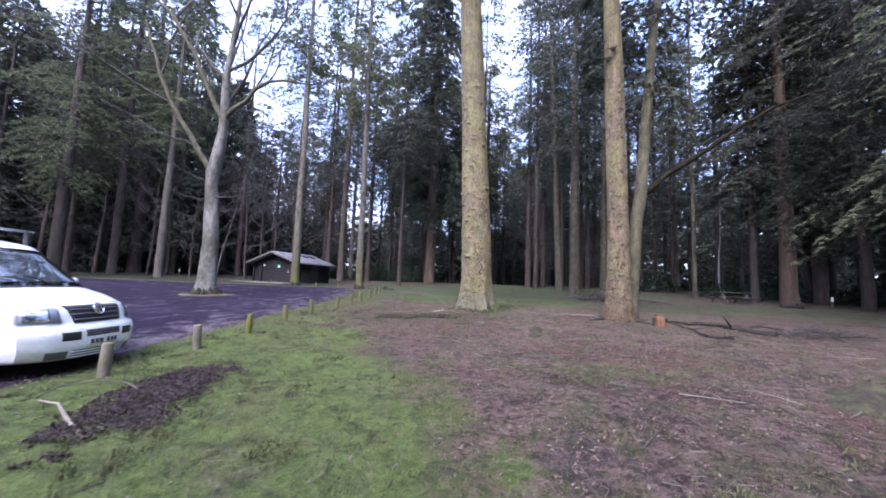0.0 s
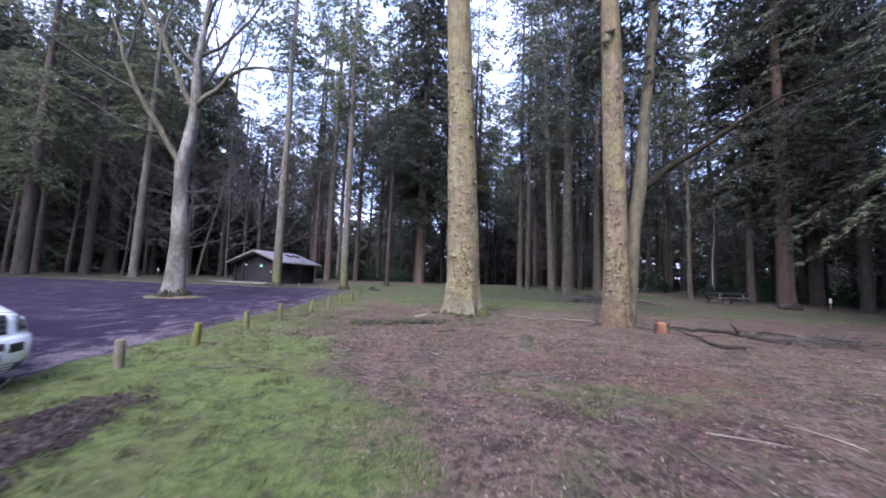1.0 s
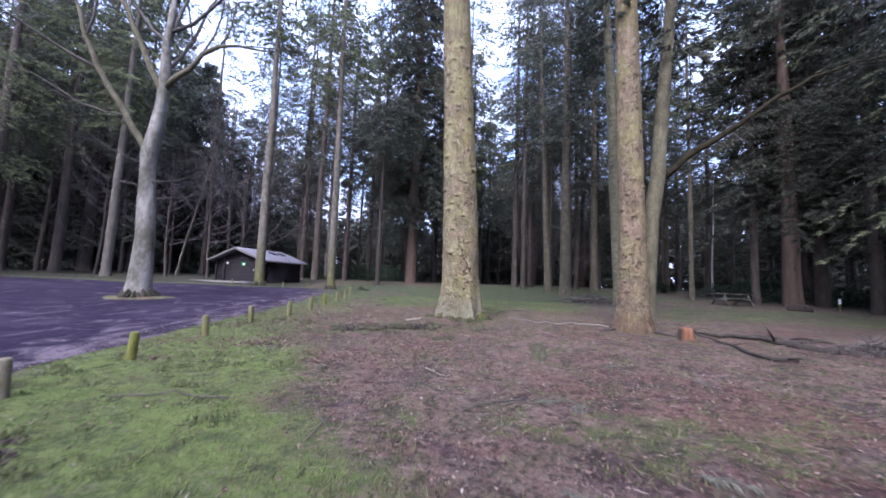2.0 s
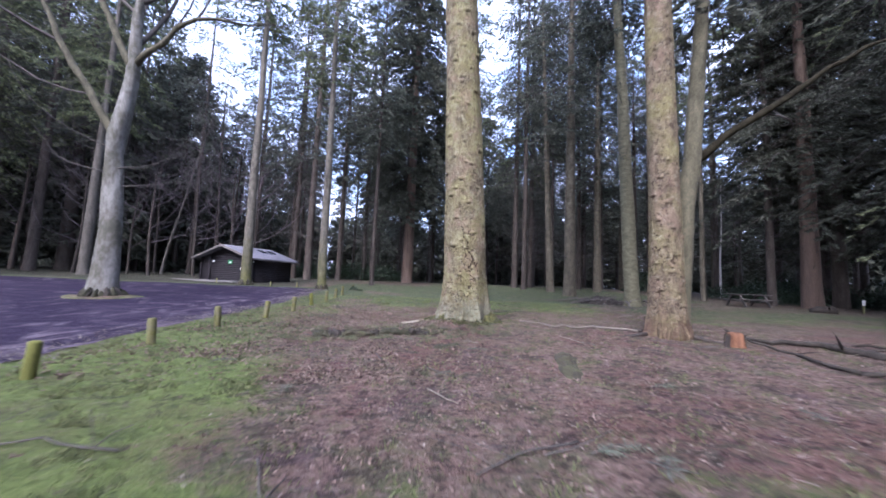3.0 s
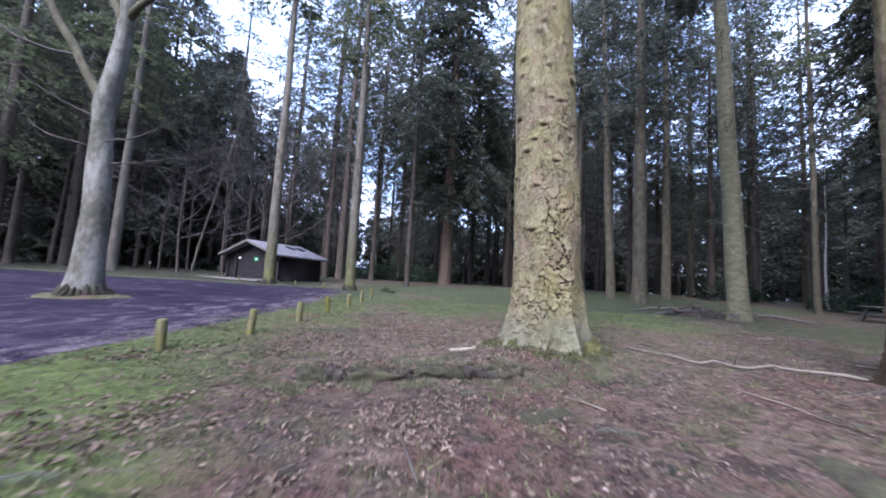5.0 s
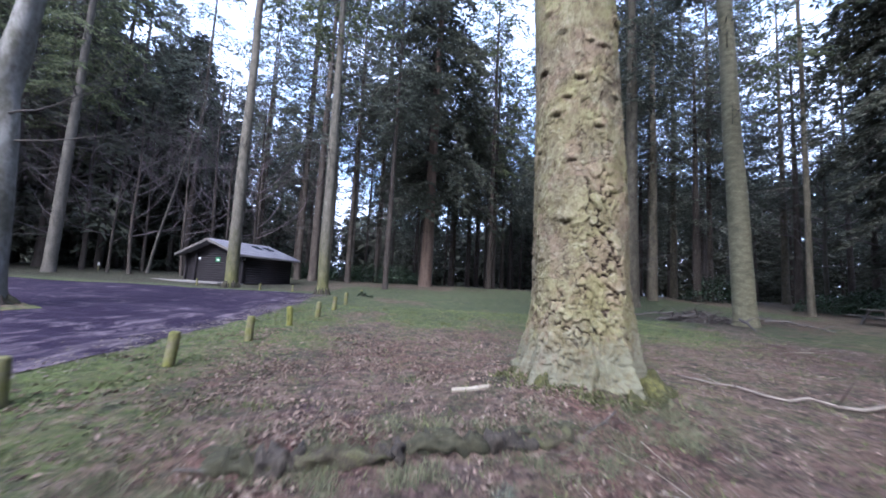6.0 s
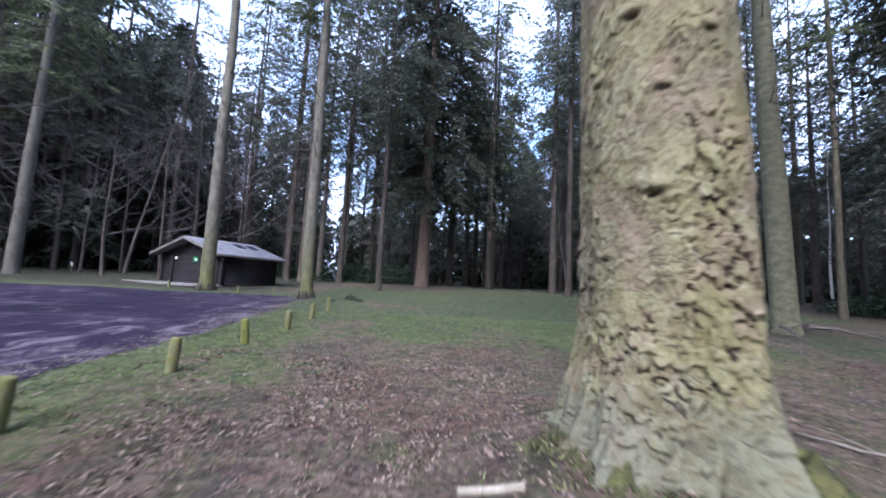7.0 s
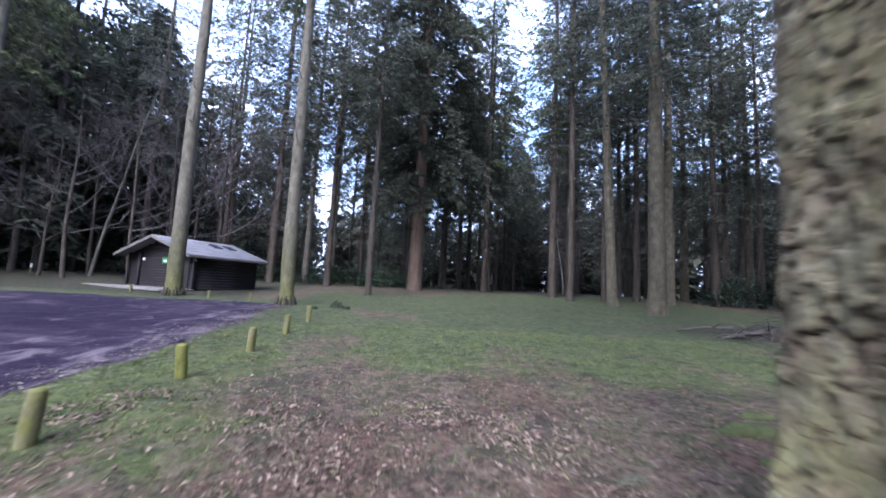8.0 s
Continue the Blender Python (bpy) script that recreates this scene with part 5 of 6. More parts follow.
plate_ink = plain("plate ink", (0.05, 0.05, 0.06), 0.5)
seat_cloth = plain("seat cloth", (0.06, 0.06, 0.07), 0.9)
lamp_glass, _, lg = material("headlamp glass", 0.05, 0.0, 0.5)
lg.inputs["Base Color"].default_value = (0.9, 0.93, 0.95, 1)
lg.inputs["Transmission Weight"].default_value = 1.0
screen_glass, _, sg = material("windscreen glass", 0.02, 0.0, 0.5)
sg.inputs["Base Color"].default_value = (0.75, 0.85, 0.9, 1)
sg.inputs["Transmission Weight"].default_value = 1.0
sg.inputs["IOR"].default_value = 1.8

NOSE = [(-0.16, 0.20, 0.78, 0.34), (-0.05, 0.24, 0.85, 0.32), (0.0, 0.38, 0.90, 0.30), (0.0, 0.56, 0.93, 0.30), (-0.035, 0.645, 0.93, 0.30), (-0.08, 0.68, 0.915, 0.30),
        (-0.15, 0.88, 0.90, 0.30), (-0.23, 0.965, 0.88, 0.29), (-0.5, 1.08, 0.86, 0.24), (-0.82, 1.17, 0.83, 0.2), (-0.88, 1.185, 0.825, 0.2), (-1.58, 1.74, 0.73, 0.17),
        (-1.72, 1.82, 0.71, 0.16), (-2.2, 1.90, 0.70, 0.08), (-4.75, 1.93, 0.70, 0.0)]


def nose(s, v):
    """A point of the van's front: s climbs from the bumper to the roof, v goes across (-1 to 1)."""
    i = min(len(NOSE) - 2, int(s))
    f = s - i
    x, z, w, c = (a + (b - a) * f for a, b in zip(NOSE[i], NOSE[i + 1]))
    return Vector((x - c * abs(v) ** 3.2, v * w, z - 0.05 * abs(v) ** 4 * (1 if s > 6 else 0)))


def nose_normal(s, v):
    a = nose(min(13.9, s + 0.05), v) - nose(max(0, s - 0.05), v)
    b = nose(s, min(1, v + 0.02)) - nose(s, max(-1, v - 0.02))
    n = b.cross(a).normalized()
    return n if n.x > 0 or n.z > 0.5 else -n


def nose_panel(s0, s1, left, right, lift, thick=0.02, rows=5, cols=12):
    """A shaped piece that follows the front: left and right give v at s0 and s1."""
    f = Form()
    for layer, off in ((0, lift), (1, lift - thick)):
        for i in range(rows + 1):
            u = i / rows
            s = s0 + (s1 - s0) * u
            a, b = left[0] + (left[1] - left[0]) * u, right[0] + (right[1] - right[0]) * u
            for j in range(cols + 1):
                v = a + (b - a) * j / cols
                f.v.append(tuple(nose(s, v) + nose_normal(s, v) * off))
    w, per = cols + 1, (rows + 1) * (cols + 1)
    for i in range(rows):
        for j in range(cols):
            a = i * w + j
            f.f.append((a, a + 1, a + w + 1, a + w))
            f.f.append((per + a, per + a + w, per + a + w + 1, per + a + 1))
    rim = [j for j in range(w)] + [i * w + cols for i in range(1, rows + 1)] + [rows * w + j for j in reversed(range(cols))] + [i * w for i in reversed(range(1, rows))]
    for a, b in zip(rim, rim[1:] + rim[:1]):
        f.f.append((a, per + a, per + b, b))
    return f


def van():
    car = holder("van", (0, 0, 0), "white panel van with a black grille parked nose-in", "van")
    car.matrix_basis = pose(-4.9, 5.7, ground_z(-6.5, 5.73) + 0.01, 0, 0, 2.5)
    # body: front, roof and sides; the windscreen stays open
    f = Form()
    ss = [i / 3 for i in range(0, 14 * 3 + 1)]
    vs = [-1 + 2 * j / 28 for j in range(29)]
    for s in ss:
        for v in vs:
            f.v.append(tuple(nose(s, v)))
    w = len(vs)
    for i in range(len(ss) - 1):
        for j in range(w - 1):
            mid_s, mid_v = (ss[i] + ss[i + 1]) / 2, abs(vs[j] + vs[j + 1]) / 2
            if 10.0 < mid_s < 11.0 and mid_v < 0.94:
                continue
            a = i * w + j
            f.f.append((a, a + 1, a + w + 1, a + w))
    waist = [(0.2, 0.86), (0.45, 0.945), (1.1, 0.95), (1.3, 0.93), (1.75, 0.77), (1.95, 0.70)]
    for side in (-1, 1):
        base = len(f.v)
        cols = 10
        for s in ss:
            e = nose(s, side)
            for k in range(cols):
                u = (k / (cols - 1)) ** 1.5
                x = e.x + (-4.75 - e.x) * u
                g = min(1.0, (e.x - x) / 0.5)
                y = side * (abs(e.y) + (max(along(waist, e.z), abs(e.y)) - abs(e.y)) * g * (2 - g))
                f.v.append((x, y, e.z))
        for i in range(len(ss) - 1):
            for k in range(cols - 1):
                a = base + i * cols + k
                q = (a, a + 1, a + cols + 1, a + cols)
                f.f.append(q if side < 0 else q[::-1])
    f.box((0.05, 1.5, 1.6), (-4.73, 0, 1.05))
    part("body", f, van_paint, car)
    part("underbody", Form().box((4.3, 1.6, 0.16), (-2.5, 0, 0.3), bev=0.03), black_plastic, car)
    part("windscreen", nose_panel(10.02, 10.98, (-0.935, -0.935), (0.935, 0.935), 0.004, 0.006, 8, 24), screen_glass, car)
    part("scuttle", nose_panel(9.25, 9.98, (-0.9, -0.9), (0.9, 0.9), 0.006), black_plastic, car)
    part("dashboard", Form().box((0.5, 1.45, 0.3), (-1.15, 0, 1.0), bev=0.06), grey_plastic, car)
    part("cabin_lining", Form().box((0.05, 1.5, 1.5), (-2.6, 0, 1.1)), seat_cloth, car)
    for y in (-0.42, 0.42):
        seat = part("seat", Form().box((0.16, 0.5, 0.62), (-1.95, y, 1.05), Matrix.Rotation(radians(-12), 4, "Y"), 0.06), seat_cloth, car)
        part("headrest", Form().box((0.1, 0.28, 0.18), (-2.05, y, 1.47), None, 0.04), seat_cloth, seat)
    for side in (-1, 1):
        part("wiper", Form().tube([nose(9.9, side * 0.15) + Vector((0, 0, 0.03)), nose(10.2, side * 0.15 - 0.75 * 0.5) + Vector((0.03, 0, 0.02)), nose(10.25, side * 0.15 - 0.7) + Vector((0.02, 0, 0.02))], [0.012, 0.01, 0.006], 6), black_plastic, car)
        mirror = part("mirror", Form().box((0.11, 0.17, 0.2), (-1.42, side * 0.97, 1.22), Matrix.Rotation(radians(side * 8), 4, "Z"), 0.05), van_paint, car)
        part("mirror_arm", Form().box((0.07, 0.16, 0.05), (-1.4, side * 0.88, 1.16), None, 0.015), black_plastic, mirror)
        ends = (0.57, 0.985) if side > 0 else (-0.985, -0.57)
        head = part("headlight", nose_panel(5.15, 6.55, (ends[0] + (0.05 if side > 0 else 0), ends[0]), (ends[1], ends[1] - (0.0 if side > 0 else 0.05)), 0.012, 0.03), lamp_glass, car, "clear headlight")
        part("reflector", nose_panel(5.3, 6.4, (ends[0] + 0.06, ends[0] + 0.06), (ends[1] - 0.12, ends[1] - 0.12), 0.007, 0.003), chrome, head)
        part("bezel", nose_panel(5.18, 6.5, (ends[0] + 0.02, ends[0] + 0.02), (ends[1] - 0.02, ends[1] - 0.02), 0.004, 0.002), lamp_house, head)
        part("fog_recess", nose_panel(2.55, 3.35, (side * 0.5 - 0.12, side * 0.5 - 0.12), (side * 0.5 + 0.12, side * 0.5 + 0.12), 0.004, 0.02), black_plastic, car)
        part("corner_recess", nose_panel(0.9, 1.7, (side * 0.66 - 0.12, side * 0.66 - 0.12), (side * 0.66 + 0.12, side * 0.66 + 0.12), 0.004, 0.02), grey_plastic, car)
    grille = part("grille", nose_panel(5.12, 6.75, (-0.42, -0.53), (0.42, 0.53), 0.006, 0.03), black_plastic, car)
    for k in range(4):
        s = 5.3 + 0.36 * k
        part("grille_bar", nose_panel(s, s + 0.09, (-0.42 - 0.07 * k / 4,) * 2, (0.42 + 0.07 * k / 4,) * 2, 0.016, 0.016, 1, 12), grey_plastic, grille)
    c, nrm = nose(5.98, 0), nose_normal(5.98, 0)
    ring = []
    side_v = Vector((0, 1, 0))
    up_v = nrm.cross(side_v)
    for k in range(25):
        a = 2 * math.pi * k / 24
        ring.append(c + nrm * 0.03 + (side_v * math.cos(a) + up_v * math.sin(a)) * 0.082)
    part("badge", Form().tube([c, c + nrm * 0.028, c + nrm * 0.034], [0.085, 0.085, 0.06], 20), chrome, grille, "plain round chrome badge")
    part("badge_rim", Form().tube(ring, [0.01] * 25, 6), chrome, grille)
    bump_part = part("bumper_grille", nose_panel(2.75, 3.5, (-0.3, -0.3), (0.3, 0.3), 0.004, 0.02), black_plastic, car)
    for k in range(3):
        part("grille_bar", nose_panel(2.82 + 0.24 * k, 2.92 + 0.24 * k, (-0.3, -0.3), (0.3, 0.3), 0.012, 0.012, 1, 10), grey_plastic, bump_part)
    plate = part("number_plate", nose_panel(2.0, 2.62, (-0.29, -0.29), (0.29, 0.29), 0.014, 0.012), plate_mat, car)
    for k, (a, b) in enumerate([(-0.24, -0.18), (-0.16, -0.1), (-0.08, -0.02), (0.05, 0.11), (0.13, 0.19), (0.2, 0.25)]):
        part("plate_bar", nose_panel(2.14, 2.48, (a, a), (b, b), 0.0165, 0.004, 1, 2), plate_ink, plate)
    low = part("lower_intake", nose_panel(0.95, 1.75, (-0.5, -0.5), (0.5, 0.5), 0.003, 0.02), grey_plastic, car)
    for k in range(3):
        part("intake_bar", nose_panel(1.0 + 0.26 * k, 1.12 + 0.26 * k, (-0.5, -0.5), (0.5, 0.5), 0.012, 0.012, 1, 10), van_paint, low)
    part("bonnet_seam", nose_panel(7.02, 7.07, (-0.93, -0.93), (0.93, 0.93), 0.0015, 0.004, 1, 20), black_plastic, car)
    for x in (-1.95, -3.6):
        bar = part("roof_bar", Form().box((0.07, 1.42, 0.035), (x, 0, 2.05), bev=0.012), steel, car, "grey roof bar")
        for side in (-1, 1):
            part("bar_foot", Form().box((0.1, 0.06, 0.2), (x, side * 0.64, 1.94), bev=0.012), black_plastic, bar)
    for x in (-0.98, -3.95):
        for side in (-1, 1):
            y = side * 0.84
            tyre = Form()
            prof = [(0.24, -0.1), (0.31, -0.105), (0.335, -0.08), (0.335, 0.08), (0.31, 0.105), (0.24, 0.1)]
            n = 28
            for k in range(n):
                a = 2 * math.pi * k / n
                tyre.v += [(x + math.cos(a) * r, y + o, 0.335 + math.sin(a) * r) for r, o in prof]
            m = len(prof)
            for k in range(n):
                for j in range(m):
                    a, b = k * m + j, k * m + (j + 1) % m
                    c2, d2 = ((k + 1) % n) * m + (j + 1) % m, ((k + 1) % n) * m + j
                    tyre.f.append((a, b, c2, d2))
            wh = part("wheel", tyre, rubber, car, "black tyre")
            part("rim", Form().tube([(x, y - 0.08, 0.335), (x, y + 0.08, 0.335)], [0.24, 0.24], 20), steel, wh)


van()


# ---------------- picnic table ----------------
grey_wood = simple("grey weathered timber", [(0.3, (0.0434, 0.0403, 0.0372)), (0.5, (0.0868, 0.0806, 0.0713)), (0.7, (0.136, 0.124, 0.112))], (2, 14, 14), 0.85)


def picnic_table(x, y, turn):
    tb = holder("picnic_table", (x, y, ground_z(x, y)), "grey weathered timber picnic table with benches", "picnic table")
    tb.rotation_euler = (0, 0, radians(turn))
    for k in range(5):
        part("plank", Form().box((2.6, 0.14, 0.045), (0, -0.3 + 0.15 * k, 0.74), bev=0.006), grey_wood, tb)
    for side in (-1, 1):
        for k in range(2):
            part("bench_plank", Form().box((2.6, 0.13, 0.045), (0, side * (0.68 + 0.14 * k), 0.45), bev=0.006), grey_wood, tb)
    for x2 in (-0.85, 0.85):
        part("cross_beam", Form().box((0.07, 1.66, 0.1), (x2, 0, 0.38), bev=0.006), grey_wood, tb)
        part("top_beam", Form().box((0.07, 0.72, 0.08), (x2, 0, 0.68), bev=0.006), grey_wood, tb)
        for side in (-1, 1):
            part("leg", Form().box((0.09, 0.1, 0.86), (x2, side * 0.45, 0.35), Matrix.Rotation(radians(side * 28), 4, "X"), 0.006), grey_wood, tb)


picnic_table(19.9, 26.2, 6)


# ---------------- dead wood ----------------
rot = simple("rotten wood", [(0.3, (0.012, 0.0095, 0.0075)), (0.5, (0.03, 0.025, 0.0195)), (0.7, (0.06, 0.052, 0.041))], (5, 5, 5), 0.95, strength=0.8, dist=0.03)
moss = simple("moss", [(0.3, (0.016, 0.02, 0.008)), (0.5, (0.042, 0.05, 0.016)), (0.7, (0.08, 0.088, 0.03))], (14, 14, 14), 0.95, strength=0.9, dist=0.02)
dark_moss = simple("dark moss", [(0.3, (0.014, 0.014, 0.008)), (0.5, (0.032, 0.031, 0.017)), (0.7, (0.06, 0.056, 0.032))], (14, 14, 14), 0.95, strength=0.9, dist=0.02)
pale_wood = simple("bare pale wood", [(0.3, (0.124, 0.102, 0.0744)), (0.5, (0.205, 0.18, 0.136)), (0.7, (0.273, 0.248, 0.198))], (6, 6, 6), 0.85)
pale_stick = simple("pale barkless stick", [(0.3, (0.075, 0.062, 0.05)), (0.6, (0.15, 0.13, 0.108)), (0.8, (0.21, 0.19, 0.16))], (8, 8, 8), 0.9)
grey_stick = simple("grey stick bark", [(0.3, (0.042, 0.037, 0.031)), (0.6, (0.09, 0.08, 0.07)), (0.8, (0.135, 0.123, 0.11))], (8, 8, 8), 0.9)
log_moss = simple("mossy rotten wood", [(0.3, (0.014, 0.011, 0.008)), (0.45, (0.032, 0.027, 0.018)), (0.56, (0.048, 0.047, 0.022)), (0.7, (0.085, 0.084, 0.036))], (6, 6, 6), 0.95, strength=0.9, dist=0.03)
orange_wood = simple("orange cut wood", [(0.3, (0.06, 0.028, 0.015)), (0.5, (0.15, 0.07, 0.034)), (0.7, (0.23, 0.125, 0.065))], (9, 9, 2), 0.85, strength=0.6, dist=0.015)


def lumpy(pts, radii, sides, amp, freq, seed, squash=1.0):
    """A rough, uneven log form along points."""
    f = Form().tube(pts, radii, sides)
    out = []
    for i, v in enumerate(f.v):
        k = min(i // sides, len(pts) - 1)
        c = Vector(pts[k])
        d = Vector(v) - c
        d.z *= squash
        out.append(tuple(c + d * (1 + amp * noise.noise(Vector(v) * freq + Vector((seed, 0, 0))) + 0.5 * amp * noise.noise(Vector(v) * freq * 3))))
    f.v = out
    return f


def fallen(name, points, r0, r1, mat, label, category="branch", lift=0.02, wob=0.05, sides=8, amp=0.12, side_twigs=0, seed=0):
    pts, rs = resample([((x, y, z), 0) for x, y, z in points], 0.18)
    n = len(pts)
    pts = [Vector((p.x + wob * noise.noise((p.x * 1.5, p.y * 1.5, seed)), p.y + wob * noise.noise((p.x * 1.5, p.y * 1.5, seed + 7)), ground_z(p.x, p.y) + p.z + lift)) for p in pts]
    pts = [p + Vector(noise.noise_vector(p * 3.7 + Vector((seed, 0, 0)))) * min(0.07, 0.4 * wob) for p in pts]
    rad = [r0 + (r1 - r0) * i / (n - 1) for i in range(n)]
    ob = holder(name, tuple(pts[0]), label, category)
    f = lumpy([p - pts[0] for p in pts], rad, sides, amp, 6.0, seed)
    part("stem", f, mat, ob)
    r = random.Random(seed)
    for _ in range(side_twigs):
        i = r.randrange(1, n - 1)
        d = Vector((r.uniform(-1, 1), r.uniform(-1, 1), r.uniform(0.05, 0.5))).normalized()
        le = r.uniform(0.25, 0.8)
        a = pts[i] - pts[0]
        part("twig", Form().tube([a, a + d * le * 0.5 + Vector((0, 0, 0.03)), a + d * le], [rad[i] * 0.5, rad[i] * 0.3, 0.003], 5), mat, ob)
    return ob


# the log that holds the bank, in broken lengths, with moss on it
bank = holder("rotten_log", (0, 0, 0), "half-buried rotten log with moss along a low bank", "log")
bank_rng = random.Random(31)
for k, (x0, le, r) in enumerate([(-2.0, 0.45, 0.07), (-1.66, 0.28, 0.085), (-1.42, 0.66, 0.08), (-0.82, 0.17, 0.095), (-0.7, 0.7, 0.08), (-0.04, 0.45, 0.075), (0.36, 0.4, 0.065)]):
    slant = bank_rng.uniform(-0.06, 0.08)
    pts = []
    for i in range(11):
        x = x0 + le * i / 10
        y = 12.5 + 0.27 * (x + 0.7) + slant * (i / 10 - 0.5)
        pts.append(Vector((x, y, ground_z(x, y - 0.12) + 0.045 + bank_rng.uniform(-0.012, 0.012))))
    part("log_piece", lumpy(pts, [r * (0.75 if i in (0, 10) else 1.0) * bank_rng.uniform(0.85, 1.15) for i in range(11)], 18, 1.1, 13.0, k * 3.0, 0.95), (dark_moss, rot, log_moss, rot)[k % 4], bank)
for k, (x, s) in enumerate([(-1.9, 0.2), (-1.35, 0.16), (-0.4, 0.18), (0.25, 0.2), (0.7, 0.2)]):
    y = 12.6 + 0.27 * (x + 0.7)
    pts = [Vector((x - s, y, ground_z(x - s, y) - 0.03)), Vector((x - s * 0.5, y, ground_z(x, y) - 0.02)), Vector((x + s * 0.5, y + 0.03, ground_z(x, y) - 0.02)), Vector((x + s, y, ground_z(x + s, y) - 0.03))]
    part("moss_pad", lumpy(pts, [0.03, s * 0.4, s * 0.4, 0.03], 12, 0.9, 12.0, k, 0.4), dark_moss, bank)

# stump
st = holder("stump", (6.87, 11.9, ground_z(6.87, 11.9)), "short freshly cut stump showing orange wood", "stump")
pts = [Vector((0, 0, z)) for z in (-0.1, 0.0, 0.08, 0.18, 0.27, 0.31)]
part("wood", lumpy(pts, [0.2, 0.18, 0.165, 0.155, 0.15, 0.135], 20, 0.4, 4.0, 2.0), orange_wood, st)
for a0 in (2.1, 3.0, 5.3):
    f = Form()
    for i in range(6):
        a = a0 + i * 0.12
        for z, r in ((-0.05, 0.205), (0.12, 0.19), (0.26, 0.17)):
            f.v.append((math.cos(a) * r, math.sin(a) * r, z + 0.03 * math.sin(i * 2.2)))
    for i in range(5):
        for j in range(2):
            q = i * 3 + j
            f.f.append((q, q + 3, q + 4, q + 1))
    part("bark_strip", f, bark_conifer, st)

fallen("fallen_log", [(7.5, 12.75, 0.02), (7.95, 12.4, 0.0), (8.4, 12.3, 0.0), (8.7, 12.0, 0.0), (8.9, 11.3, 0.0), (9.3, 10.5, 0.0)], 0.025, 0.095, rot, "dark tapering fallen log beside the stump", "log", 0.05, 0.2, 12, 0.25, 2, 5)
fallen("fallen_branch", [(6.95, 12.3, 0.3), (7.15, 11.75, 0.12), (7.4, 11.4, 0.03), (7.3, 10.9, 0.02), (7.1, 10.4, 0.02), (6.95, 9.9, 0.02), (6.9, 9.6, 0.0)], 0.02, 0.036, rot, "dark crooked fallen branch leaning by the stump", "branch", 0.02, 0.12, 8, 0.25, 2, 7)
fallen("broken_wood", [(6.92, 9.62, 0.02), (7.15, 9.5, 0.05), (7.3, 9.45, 0.02)], 0.05, 0.025, rot, "broken chunk of dark rotten wood on the litter", "wood", 0.02, 0.05, 10, 0.8, 1, 6)
fallen("fallen_branch", [(9.4, 12.6, 0.0), (10.1, 12.4, 0.03), (10.9, 12.0, 0.0)], 0.016, 0.026, rot, "thin dark fallen branch on the litter", "branch", 0.02, 0.25, 8, 0.2, 2, 9)
fallen("fallen_branch", [(3.15, 15.2, 0.0), (3.5, 14.5, 0.03), (3.8, 14.1, 0.03), (4.3, 13.88, 0.03), (4.9, 13.75, 0.04), (5.65, 13.5, 0.03)], 0.014, 0.026, pale_stick, "long pale fallen branch near the great trunk", "branch", 0.02, 0.3, 7, 0.1, 3, 8)
def hummock(cx, cy, ax, ay, h, turn, mat, label, seed):
    """A low uneven cushion of moss and soil that runs out into the ground."""
    f, c, n = Form(), math.cos(radians(turn)), math.sin(radians(turn))
    for i in range(31):
        for j in range(31):
            u, v = i / 15 - 1, j / 15 - 1
            x, y = cx + c * u * ax - n * v * ay, cy + n * u * ax + c * v * ay
            e = max(0.0, 1 - u * u - v * v + 0.55 * noise.noise((x * 2.4, y * 2.4, seed)))
            f.v.append((x, y, ground_z(x, y) - 0.035 + h * min(1.0, e) ** 0.6 * (1 + 0.5 * noise.noise((x * 5, y * 5, seed))) + 0.03 * min(1, e * 3) * noise.noise((x * 14, y * 14, seed))))
    f.f = [(i * 31 + j, (i + 1) * 31 + j, (i + 1) * 31 + j + 1, i * 31 + j + 1) for i in range(30) for j in range(30)]
    tagged(new("moss_hummock", f.mesh("moss_hummock", mat)), label, "moss")


hummock(6.1, 4.9, 1.15, 0.75, 0.17, 20, log_moss, "low brownish mossy hummock sunk in the litter", 3.0)
hummock(2.66, 10.25, 0.2, 0.95, 0.1, -14, log_moss, "long yellowish-green mossy ridge in the litter", 7.0)
hummock(0.75, 11.6, 0.35, 0.2, 0.07, 20, dark_moss, "small dark mossy hummock in the litter", 9.0)
fallen("wood_chip", [(4.75, 4.4, 0.0), (5.0, 4.5, 0.02)], 0.006, 0.014, pale_stick, "pale torn splinter of wood on the litter", "wood", 0.02, 0.02, 7, 0.6, 0, 19)
fallen("wood_chip", [(-0.25, 13.93, 0.0), (0.17, 13.88, 0.0)], 0.03, 0.035, pale_wood, "pale split piece of wood on the litter", "wood", 0.02, 0.0, 6, 0.2, 0, 11)
fallen("fallen_branch", [(-4.18, 4.19, 0.02), (-3.77, 3.99, 0.04), (-3.35, 3.69, 0.05), (-2.97, 3.39, 0.0)], 0.012, 0.02, pale_wood, "yellow-grey crooked branch by a mulch heap", "branch", 0.02, 0.08, 8, 0.15, 0, 12)
fallen("fallen_branch", [(-4.15, 4.15, 0.04), (-4.2, 4.45, 0.07), (-3.95, 4.6, 0.09), (-3.7, 4.63, 0.09), (-3.2, 4.42, 0.06)], 0.007, 0.011, grey_stick, "thin grey branch by a mulch heap", "branch", 0.02, 0.06, 7, 0.1, 2, 13)
